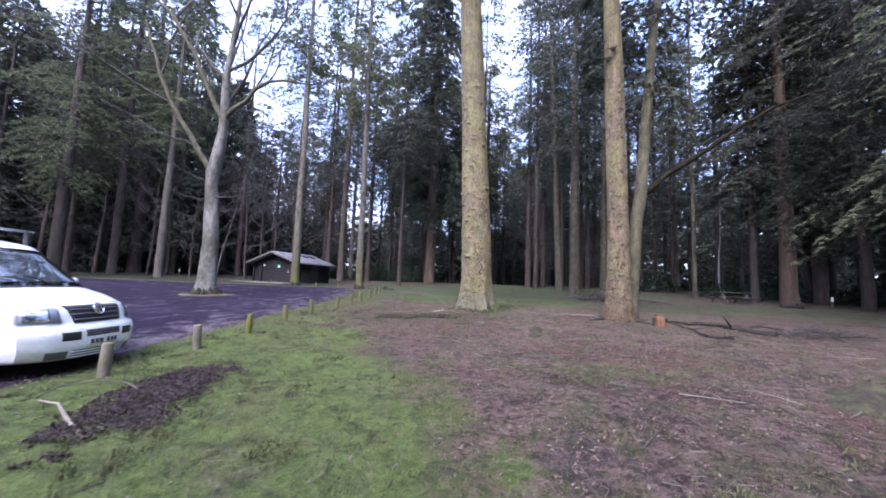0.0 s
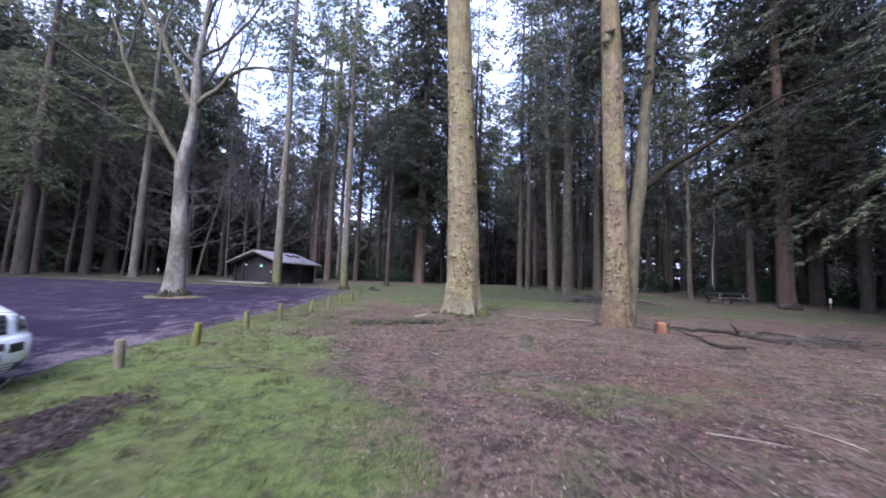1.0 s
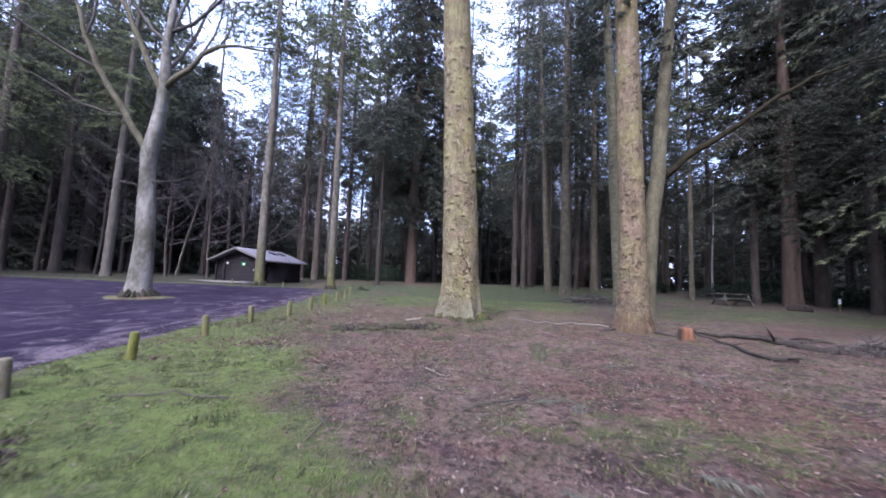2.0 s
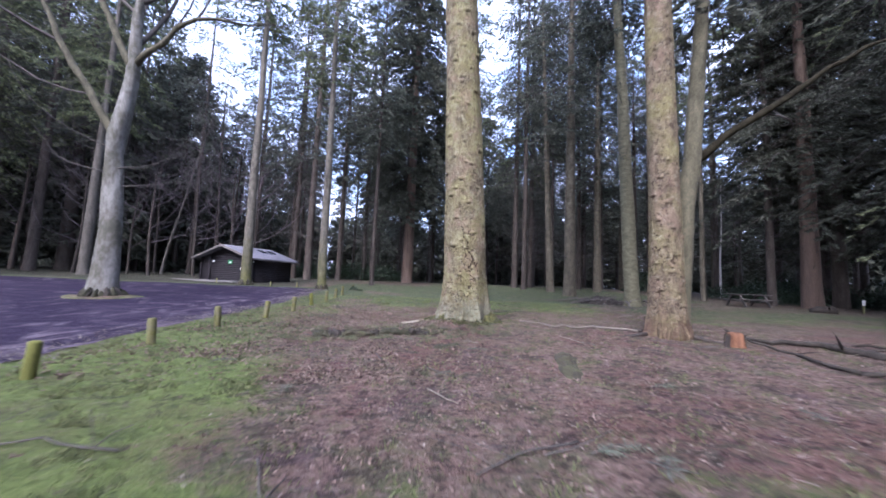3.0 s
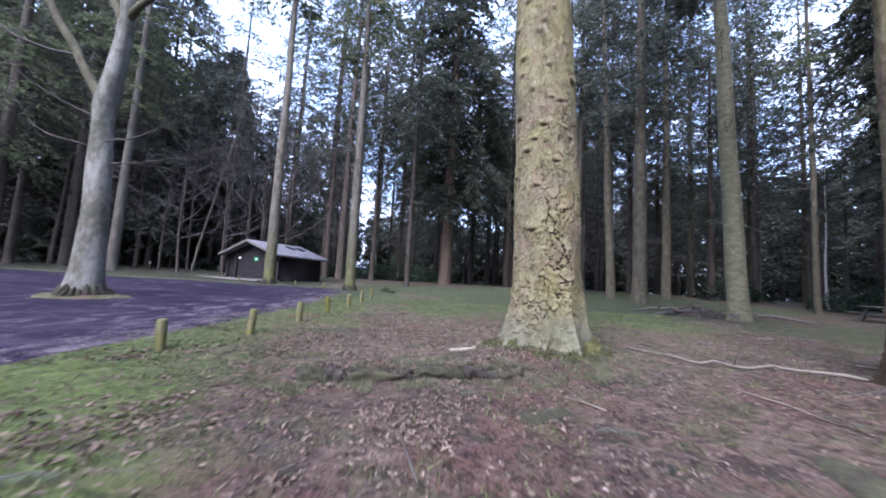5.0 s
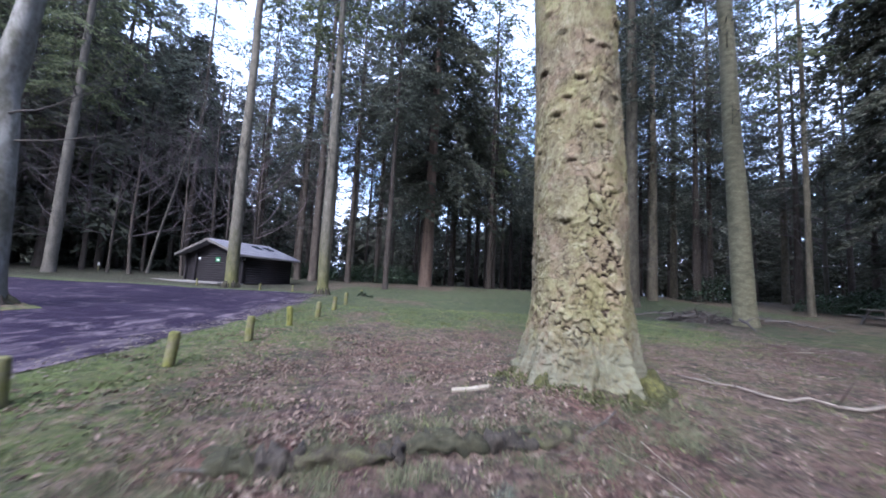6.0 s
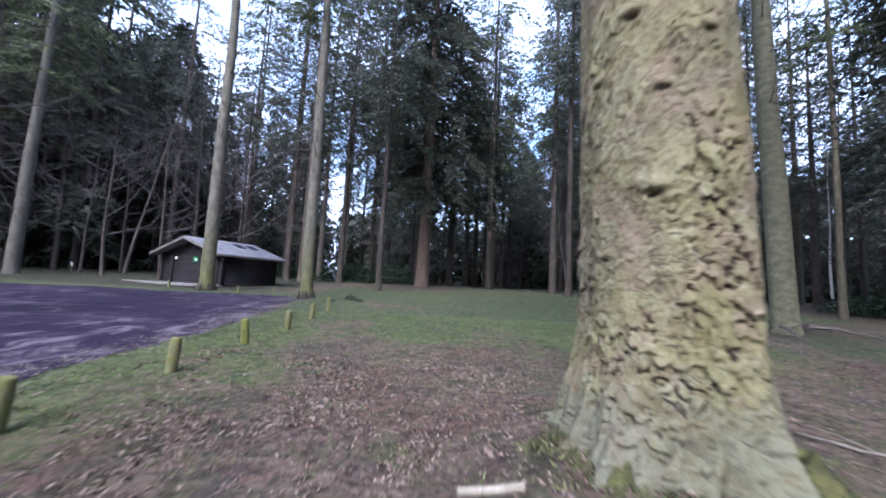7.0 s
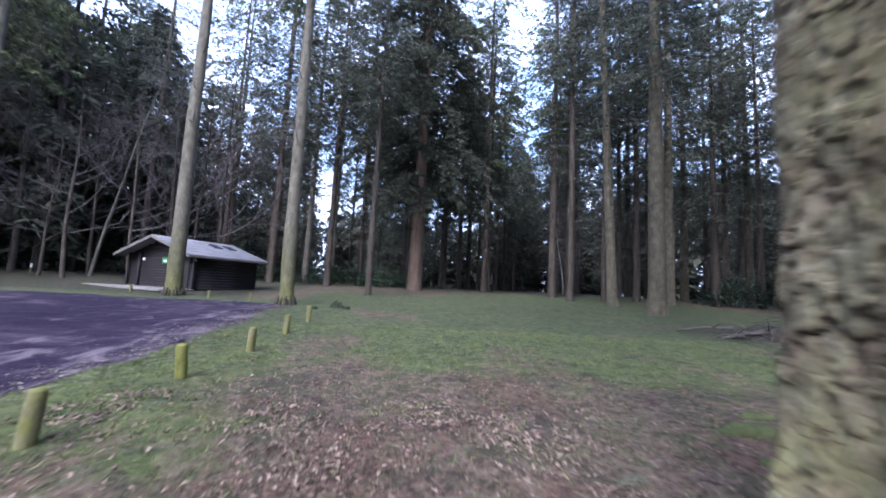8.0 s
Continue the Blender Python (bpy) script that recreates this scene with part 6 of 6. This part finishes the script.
fallen("fallen_branch", [(-3.3, 7.2, 0.0), (-2.6, 7.3, 0.02), (-1.9, 7.1, 0.02)], 0.007, 0.012, grey_stick, "thin grey branch on the grass", "branch", 0.015, 0.06, 6, 0.1, 3, 14)
fallen("fallen_branch", [(0.7, 6.9, 0.0), (1.2, 7.3, 0.02), (1.7, 7.55, 0.0)], 0.007, 0.012, grey_stick, "thin pale stick on the litter", "branch", 0.012, 0.05, 6, 0.1, 2, 15)
for k, (x, y, a, le) in enumerate([(10.0, 25.0, 200, 1.8), (10.6, 24.6, 170, 2.2), (10.9, 25.3, 230, 1.5), (12.3, 24.0, -20, 2.0), (12.6, 24.9, 10, 1.7), (9.6, 25.6, 150, 1.6), (11.0, 23.7, 250, 1.2)]):
    c, s = math.cos(radians(a)), math.sin(radians(a))
    fallen("fallen_branch", [(x, y, 0.25), (x + c * le * 0.5, y + s * le * 0.5, 0.2), (x + c * le, y + s * le, 0.0)], 0.06, 0.025, grey_stick, "grey dead branch sprawling at the tree foot", "branch", 0.02, 0.15, 7, 0.2, 4, 20 + k)
for k, (x, y, s) in enumerate([(2.9, 18.9, 0.3), (2.86, 17.3, 0.42), (3.3, 17.7, 0.25), (2.5, 16.6, 0.2)]):
    z = ground_z(x, y)
    pts = [Vector((-s, 0, -0.05)), Vector((-s * 0.4, 0.02, 0.0)), Vector((s * 0.4, -0.03, 0.0)), Vector((s, 0.02, -0.05))]
    pad = new("moss_clump", lumpy(pts, [0.03, s * 0.4, s * 0.42, 0.03], 14, 0.5, 6.0, k * 2.0, 0.5).mesh("moss_clump", moss))
    pad.location = (x, y, z)
    tagged(pad, "low mossy hummock in the grass", "moss")
# a heap of dark mulch on the grass
heap = Form()
for i in range(26):
    for j in range(40):
        u, v = i / 25 * 2 - 1, j / 39 * 2 - 1
        x, y = -3.12 + 0.5 * u - 0.12 * v, 4.55 + 1.35 * v
        e = max(0.0, 1 - u * u - v * v - 0.35 + 0.9 * noise.noise((x * 2.2, y * 2.2, 5.0)) + 0.5 * noise.noise((x * 6, y * 6, 1.0)))
        heap.v.append((x, y, ground_z(x, y) - 0.03 + 0.09 * min(1, e) ** 0.6 + 0.05 * (noise.noise((x * 6, y * 6, 3)) + 0.6 * noise.noise((x * 15, y * 15, 3))) * min(1, e * 3)))
heap.f = [(i * 40 + j, (i + 1) * 40 + j, (i + 1) * 40 + j + 1, i * 40 + j + 1) for i in range(25) for j in range(39)]
tagged(new("mulch_heap", heap.mesh("mulch_heap", rot)), "low heap of dark bark mulch on the grass", "mulch", kind="stuff")


# ---------------- shrubs ----------------
def shrub(name, r, h, label, leaf=0.16, count=1500, seed=1):
    rg = random.Random(seed)
    ob = holder(name, (0, 0, 0), label, "shrub")
    stems, leaves = Form(), Form()
    for _ in range(14):
        a, q = rg.uniform(0, 6.28), rg.uniform(0.2, 0.8)
        stems.tube([(0.15 * math.cos(a), 0.15 * math.sin(a), -0.1), (0.5 * q * r * math.cos(a), 0.5 * q * r * math.sin(a), h * 0.5), (q * r * math.cos(a), q * r * math.sin(a), h * (1 - q * 0.4))], [0.03, 0.02, 0.008], 4, False)
    for _ in range(count):
        a, u = rg.uniform(0, 6.28), rg.uniform(0, 1) ** 0.5
        e = 1 + 0.35 * noise.noise((math.cos(a) * 1.4 + seed, math.sin(a) * 1.4, u * 2))
        top = h * (1 - u ** 2.4) * e
        z = top * rg.uniform(0.35, 1.0) + 0.05
        p = Vector((math.cos(a) * u * r * e, math.sin(a) * u * r * e, z))
        d = Vector((math.cos(a) * u + rg.uniform(-0.7, 0.7), math.sin(a) * u + rg.uniform(-0.7, 0.7), rg.uniform(-0.4, 0.8)))
        spray(leaves, p, d, leaf * rg.uniform(0.7, 1.6), leaf * rg.uniform(0.2, 0.38), rg)
    part("foliage", leaves, leaves_bush, ob, smooth=False, kind="stuff")
    part("stem", stems, twig_mat, ob, kind="stuff")
    return ob


hedge = shrub("shrub", 2.2, 2.0, "dense dark evergreen shrub at the wood edge", 0.22, 1700, 3)
low_bush = shrub("shrub", 1.5, 1.2, "low spreading evergreen shrub", 0.18, 1100, 5)
tuft = shrub("shrub", 0.45, 0.4, "small leafy clump by the post", 0.12, 260, 8)
hedge_rng = random.Random(17)
placed = False
for x, y, s in [(23.2, 41.5, 1.15), (-17, 52, 0.9), (-14, 51.5, 1.0), (-11, 51, 1.0), (-8, 51.5, 1.1), (-5, 51, 1.0), (-2.5, 54, 0.8), (-20.5, 53, 0.8), (30.5, 36, 0.9), (26.5, 33, 0.8), (36, 31, 1.0), (34.5, 38, 1.0)]:
    z = ground_z(x, y)
    m = pose(x, y, z, 0, 0, hedge_rng.uniform(0, 360)) @ Matrix.Scale(s, 4)
    if not placed:
        hedge.matrix_basis = m
        placed = True
    else:
        old = hedge.matrix_basis.copy()
        hedge.matrix_basis = Matrix()
        copy_thing(hedge, m)
        hedge.matrix_basis = old
low_bush.matrix_basis = pose(24.5, 33.5, ground_z(24.5, 33.5))
for x, y, s in [(25, 30, 1.0), (28, 29.5, 1.1), (33, 36, 1.0), (36, 40, 1.1), (30, 38, 0.9), (29.5, 26.5, 1.0), (31, 30, 1.1)]:
    copy_thing(low_bush, pose(x, y, ground_z(x, y), 0, 0, hedge_rng.uniform(0, 360)) @ Matrix.Scale(s, 4))
tuft.matrix_basis = pose(-4.1, 28.0, ground_z(-4.1, 28.0)) @ Matrix.Scale(0.6, 4)
for x, y, s in [(-3.6, 27.4, 0.5), (-4.7, 27.2, 0.45)]:
    copy_thing(tuft, pose(x, y, ground_z(x, y), 0, 0, hedge_rng.uniform(0, 360)) @ Matrix.Scale(s, 4))


# piles of dead brushwood
def brash_pile(x, y, count, ax, ay, h, seed, label):
    pile = holder("brash_pile", (x, y, ground_z(x, y)), label, "brushwood")
    rg = random.Random(seed)
    for k in range(count):
        a, q = rg.uniform(0, 6.28), rg.random() ** 0.6
        p = Vector((math.cos(a) * q * ax, math.sin(a) * q * ay, h * (1 - q) * rg.random() + 0.02))
        d = Vector((rg.uniform(-1, 1), rg.uniform(-0.6, 0.6), rg.uniform(-0.1, 0.35))).normalized() * rg.uniform(0.2, 0.5)
        bow = Vector((rg.uniform(-0.1, 0.1), rg.uniform(-0.1, 0.1), 0.06))
        part("twig", Form().tube([p - d, p - d * 0.3 + bow, p + d * 0.4 + bow * 0.5, p + d], [0.004, 0.011, 0.008, 0.003], 5), grey_stick if k % 3 else rot, pile)


brash_pile(10.6, 10.8, 130, 1.4, 0.6, 0.3, 9, "low pile of grey dead brushwood on the litter")
brash_pile(10.2, 24.7, 110, 1.7, 0.7, 0.75, 12, "tangle of dead branches and roots at the tree foot")
hummock(10.4, 25.1, 1.3, 0.7, 0.4, 10, rot, "dark mound of rotten wood and soil at a tree foot", 13.0)
fallen("fallen_log", [(20.7, 23.2, 0.0), (21.2, 23.05, 0.03), (21.7, 22.9, 0.05)], 0.18, 0.24, rot, "dark fallen log beside the picnic table", "log", 0.1, 0.1, 12, 0.4, 1, 33)


# the grass island round the pale broadleaf
isl = Form()
for i in range(11):
    for k in range(40):
        u, a = i / 10, 2 * math.pi * k / 40
        r = u * (1 + 0.14 * noise.noise((math.cos(a) * 1.6, math.sin(a) * 1.6, 2.0)))
        x, y = -11.7 + 1.35 * r * math.cos(a), 18.85 + 0.95 * r * math.sin(a)
        isl.v.append((x, y, ground_z(x, y) + 0.015 + 0.06 * (1 - u ** 4) - 0.03 * (u > 0.99) + 0.02 * noise.noise((x * 3, y * 3, 1))))
isl.f = [(i * 40 + k, (i + 1) * 40 + k, (i + 1) * 40 + (k + 1) % 40, i * 40 + (k + 1) % 40) for i in range(10) for k in range(40)]
me = isl.mesh("grass_island", bpy.data.materials["forest ground"])
me.attributes.new("litter", "FLOAT", "POINT").data.foreach_set("value", [1.0 - 0.6 * (i / 10) for i in range(11) for k in range(40)])
tagged(new("grass_island", me), "rough grass island round a tree in the car park", "verge", kind="structure")


# mossy feet of the pale trees
for x, y, r, h in [(-11.78, 19.0, 0.72, 0.34), (-12.05, 30.8, 0.5, 0.42), (-6.35, 28.9, 0.42, 0.35)]:
    ob = holder("moss_collar", (x, y, ground_z(x, y)), "dark mossy collar round a tree foot", "moss")
    for k in range(24):
        a = 2 * math.pi * k / 24 + rand(-0.1, 0.1)
        q = r * rand(0.78, 0.95)
        top = Vector((math.cos(a) * q * 0.72, math.sin(a) * q * 0.72, h * rand(0.7, 1.2)))
        low = Vector((math.cos(a) * q * 1.1, math.sin(a) * q * 1.1, -0.06))
        part("moss_lobe", lumpy([low, low.lerp(top, 0.35), low.lerp(top, 0.7), top], [0.05, r * 0.12, r * 0.1, 0.02], 9, 0.9, 9.0, k + x), dark_moss if k % 3 else rot, ob)


# ---------------- litter, grass and twigs ----------------
def many(name, proto_v, proto_f, places, mat, label, category, smooth=False):
    """One joined object of many small pieces: places holds 4 x 4 matrices as an array."""
    pv = np.array([(*p, 1.0) for p in proto_v])
    n = len(places)
    verts = np.einsum("nij,kj->nki", places, pv)[:, :, :3].reshape(-1, 3)
    k = len(proto_v)
    size = len(proto_f[0])
    faces = (np.arange(n)[:, None, None] * k + np.array(proto_f)[None]).reshape(-1, size)
    me = bpy.data.meshes.new(name)
    me.vertices.add(len(verts))
    me.vertices.foreach_set("co", verts.ravel())
    me.loops.add(faces.size)
    me.loops.foreach_set("vertex_index", faces.ravel())
    me.polygons.add(len(faces))
    me.polygons.foreach_set("loop_start", np.arange(len(faces)) * size)
    me.update(calc_edges=True)
    me.polygons.foreach_set("use_smooth", [smooth] * len(me.polygons))
    me.materials.append(mat)
    return tagged(new(name, me), label, category, kind="stuff")


litter_rng = np.random.RandomState(4)


def spread(count, x0, x1, y0, y1, want, lift, sx, sy, sz, tilt=0.35):
    """Matrices for pieces on the ground, where want(x, y) is the chance to lie there."""
    out = []
    while len(out) < count:
        x, y = litter_rng.uniform(x0, x1), y0 + (y1 - y0) * litter_rng.uniform() ** 1.25
        if in_tar(x, y, -0.1) or litter_rng.uniform() > want(x, y):
            continue
        s = litter_rng.uniform(0.55, 1.5)
        m = Matrix.Translation((x, y, ground_z(x, y) + lift)) @ Euler((litter_rng.normal() * tilt, litter_rng.normal() * tilt, litter_rng.uniform(0, 6.28))).to_matrix().to_4x4() @ Matrix.Diagonal((sx * s, sy * s * litter_rng.uniform(0.7, 1.3), sz * s * litter_rng.uniform(0.7, 1.4), 1))
        out.append(np.array(m))
    return np.array(out)


leaf_brown = leafy("fallen leaves", (0.052, 0.035, 0.028), (0.225, 0.17, 0.136), 0.9)
leaf_pale = leafy("pale fallen leaves", (0.1, 0.08, 0.064), (0.25, 0.215, 0.18), 0.85)
grass_blade = leafy("grass blades", (0.042, 0.062, 0.016), (0.145, 0.185, 0.058), 0.7)
twig_litter = leafy("twig litter", (0.04, 0.03, 0.026), (0.19, 0.155, 0.13), 0.9)
sprig_green = leafy("grey-green sprigs", (0.05, 0.06, 0.04), (0.145, 0.16, 0.115), 0.9)
LEAF_V = [(-0.5, 0, 0.0), (-0.1, 0.3, 0.12), (0.5, 0, 0.05), (-0.1, -0.3, 0.12)]
TWIG_V = [(-0.5, -0.5, 0), (-0.5, 0.5, 0), (-0.5, 0, 0.9), (0.5, -0.3, 0), (0.5, 0.3, 0.1), (0.5, 0, 0.6)]
def clump(x, y, k):
    """Leaves gather in clumps a hand to an arm wide."""
    return 0.12 + 0.88 * smooth_step(-0.05, 0.4, noise.noise((x * 2.1, y * 2.1, k)) + 0.6 * noise.noise((x * 5.5, y * 5.5, k + 3)))


many("leaf_litter", LEAF_V, [(0, 1, 2, 3)], spread(28000, -4.8, 10, 0.8, 22, lambda x, y: (0.06 + 0.94 * litter_amount(x, y)) * clump(x, y, 31.0), 0.008, 0.038, 0.031, 0.08, 0.5), leaf_brown, "brown fallen leaves strewn over the ground", "leaves")
def border(count):
    out = []
    while len(out) < count:
        y = litter_rng.uniform(2, 28.5)
        x = tar_edge(y) + litter_rng.normal() * 0.35 - 0.1
        s = litter_rng.uniform(0.5, 1.6)
        out.append(np.array(Matrix.Translation((x, y, ground_z(x, y) + 0.018)) @ Euler((litter_rng.normal() * 0.3, litter_rng.normal() * 0.3, litter_rng.uniform(0, 6.28))).to_matrix().to_4x4() @ Matrix.Diagonal((0.04 * s, 0.03 * s, 0.03 * s, 1))))
    return np.array(out)


many("edge_litter", LEAF_V, [(0, 1, 2, 3)], border(8000), leafy("edge litter", (0.06, 0.052, 0.042), (0.2, 0.175, 0.15), 0.9), "leaves and grit along the tarmac edge", "leaves")
def drifted(x, y):
    n = noise.noise((x * 0.9, y * 0.9, 21.0)) + 0.6 * noise.noise((x * 3.0, y * 3.0, 5.0))
    return smooth_step(0.0, 0.55, n) * smooth_step(-5.2, -4.2, x) + 0.05


many("leaf_drift", LEAF_V, [(0, 1, 2, 3)], spread(8500, -5.0, 1.5, 9.0, 18, drifted, 0.01, 0.053, 0.042, 0.1, 0.55), leafy("drifted leaves", (0.038, 0.028, 0.022), (0.205, 0.158, 0.125), 0.9), "drifts of curled dry leaves in the grass", "leaves")
many("pale_leaf_litter", LEAF_V, [(0, 1, 2, 3)], spread(3000, -5, 10, 0.8, 24, lambda x, y: (0.15 + 0.85 * litter_amount(x, y)) * clump(x, y, 8.0), 0.01, 0.034, 0.027, 0.07), leaf_pale, "scattered pale dry leaves on the ground", "leaves")
many("twig_litter", TWIG_V, [(0, 1, 4, 3), (1, 2, 5, 4), (2, 0, 3, 5)], spread(6000, -3.5, 10, 0.8, 22, lambda x, y: 0.1 + 0.9 * litter_amount(x, y), 0.002, 0.09, 0.0045, 0.0045, 0.12), twig_litter, "thin dry twigs strewn over the needle litter", "twigs")
def on_heap(x, y):
    v = (y - 4.55) / 1.35
    e = ((x + 3.12 + 0.12 * v) / 0.5) ** 2 + v * v + 0.9 * noise.noise((x * 2.2, y * 2.2, 6.0)) + 0.5 * noise.noise((x * 6, y * 6, 2.0))
    return 1.0 - smooth_step(0.75, 1.35, e)


MULCH = spread(4600, -4.1, -2.2, 2.9, 6.4, on_heap, 0.05, 0.045, 0.028, 0.05, 0.8)
for m in MULCH:
    e = max(0.0, 1 - ((m[0, 3] + 3.12) / 0.55) ** 2 - ((m[1, 3] - 4.55) / 1.4) ** 2)
    m[2, 3] += 0.09 * e ** 0.8 - 0.035
many("mulch_chips", LEAF_V, [(0, 1, 2, 3)], MULCH, leafy("mulch chips", (0.008, 0.0065, 0.007), (0.095, 0.074, 0.07), 0.9), "dark bark chips on the mulch heap", "mulch")
many("grass", [(-0.5, 0, 0), (0.5, 0, 0), (0.15, 0.5, 1.0)], [(0, 1, 2)], spread(110000, -5.4, 8, 0.6, 24, lambda x, y: 1.0 - litter_amount(x, y) * 0.93, -0.004, 0.006, 0.035, 0.03, 0.5), grass_blade, "short green grass blades", "grass")

many("grass_tufts", [(-0.5, 0, 0), (0.5, 0, 0), (0.2, 0.7, 1.0)], [(0, 1, 2)], spread(42000, -5.2, 9, 2.5, 24, lambda x, y: smooth_step(0.2, 0.5, noise.noise((x * 1.9, y * 1.9, 12.0)) + 0.8 * noise.noise((x * 5, y * 5, 4.0))) * (1.0 - 0.72 * litter_amount(x, y)), -0.006, 0.011, 0.05, 0.05, 0.55), leafy("rough grass", (0.032, 0.04, 0.017), (0.145, 0.155, 0.068), 0.8), "rougher tufts of greyish grass", "grass")

many("bank_grass", [(-0.5, 0, 0), (0.5, 0, 0), (0.3, 1.2, 1.0)], [(0, 1, 2)], spread(11000, -3.0, 2.4, 11.7, 13.8, lambda x, y: smooth_step(-0.1, 0.4, noise.noise((x * 3.0, y * 3.0, 2.0))) * (1 - smooth_step(0.2, 0.7, abs(y - 12.4 - 0.27 * (x + 0.7)))), -0.01, 0.006, 0.04, 0.065, 0.7), leafy("bank grass", (0.03, 0.036, 0.02), (0.14, 0.145, 0.085), 0.85), "long rough grass along the little bank", "grass")


def at_foot(x, y):
    """A ragged skirt of moss round the front of the great trunk."""
    a, d = math.atan2(y - 14.31, x - 1.36), math.hypot(x - 1.36, y - 14.31)
    e = 0.84 + 0.2 * noise.noise((math.cos(a) * 3, math.sin(a) * 3, 1.0))
    return (1 - smooth_step(0.06, 0.2, abs(d - e))) * (0.35 + 0.65 * smooth_step(-0.2, 0.3, noise.noise((x * 5, y * 5, 3.0)))) * (1 if y < 14.6 else 0.2)


many("foot_moss", [(-0.5, 0, 0), (0.5, 0, 0), (0.2, 0.5, 1.0)], [(0, 1, 2)], spread(2600, 0.0, 2.8, 12.9, 15.2, at_foot, -0.01, 0.025, 0.04, 0.06, 0.9), leafy("foot moss", (0.028, 0.032, 0.014), (0.12, 0.12, 0.055), 0.9), "grey-green moss growing round the great trunk's foot", "moss")


def sprig(x, y, turn, s):
    ob = holder("fallen_sprig", (x, y, ground_z(x, y) + 0.015), "fallen grey-green lichen-covered conifer sprig", "sprig", "sprigs on the litter")
    rg = random.Random(int(x * 100 + y * 10) & 1023)
    stem, green = Form(), Form()
    stem.tube([(-0.3 * s, 0, 0.02), (0, 0.03 * s, 0.05), (0.32 * s, 0, 0.02)], [0.008, 0.006, 0.003], 5)
    for _ in range(80):
        u = rg.uniform(-0.8, 1)
        p = Vector((0.3 * s * u, rg.uniform(-0.05, 0.05) * s, 0.04))
        d = Vector((rg.uniform(0, 1), rg.choice((-1, 1)) * rg.uniform(0.3, 1.2), rg.uniform(-0.15, 0.2)))
        spray(green, p, d, 0.15 * s * rg.uniform(0.4, 1.4), 0.006 * s, rg)
    part("stem", stem, grey_stick, ob)
    part("needles", green, sprig_green, ob, smooth=False, kind="stuff")
    ob.rotation_euler = (0, 0, radians(turn))


for x, y, t, s in [(1.93, 7.31, 20, 0.9), (2.15, 6.95, 60, 0.7), (-1.29, 8.67, 100, 0.6), (6.0, 11.5, 10, 0.8), (2.68, 5.46, -30, 0.7), (1.5, 5.25, 120, 0.5), (0.6, 9.6, 40, 0.5), (1.3, 11.2, 0, 0.6),
                   (3.4, 9.0, 15, 0.6), (4.4, 8.0, 80, 0.6), (-2.6, 9.9, 20, 0.5), (0.0, 12.0, 60, 0.5), (0.9, 16.2, 30, 0.5), (3.6, 11.6, 110, 0.6)]:
    sprig(x, y, t, s)

stick_rng = random.Random(23)
for k in range(34):
    x, y = stick_rng.uniform(-2.5, 8.5), stick_rng.uniform(3.5, 19)
    if litter_amount(x, y) < 0.4 or math.hypot(x - 1.4, y - 14.25) < 1.2 or math.hypot(x - 6.1, y - 13) < 0.8:
        continue
    a, le = stick_rng.uniform(0, 6.28), stick_rng.uniform(0.35, 1.0)
    fallen("fallen_stick", [(x, y, 0), (x + math.cos(a) * le, y + math.sin(a) * le, 0.02)], 0.004, 0.009, grey_stick if k % 3 else pale_wood, "thin dry stick on the needle litter", "stick", 0.01, 0.05, 6, 0.1, stick_rng.randint(0, 2), 50 + k)
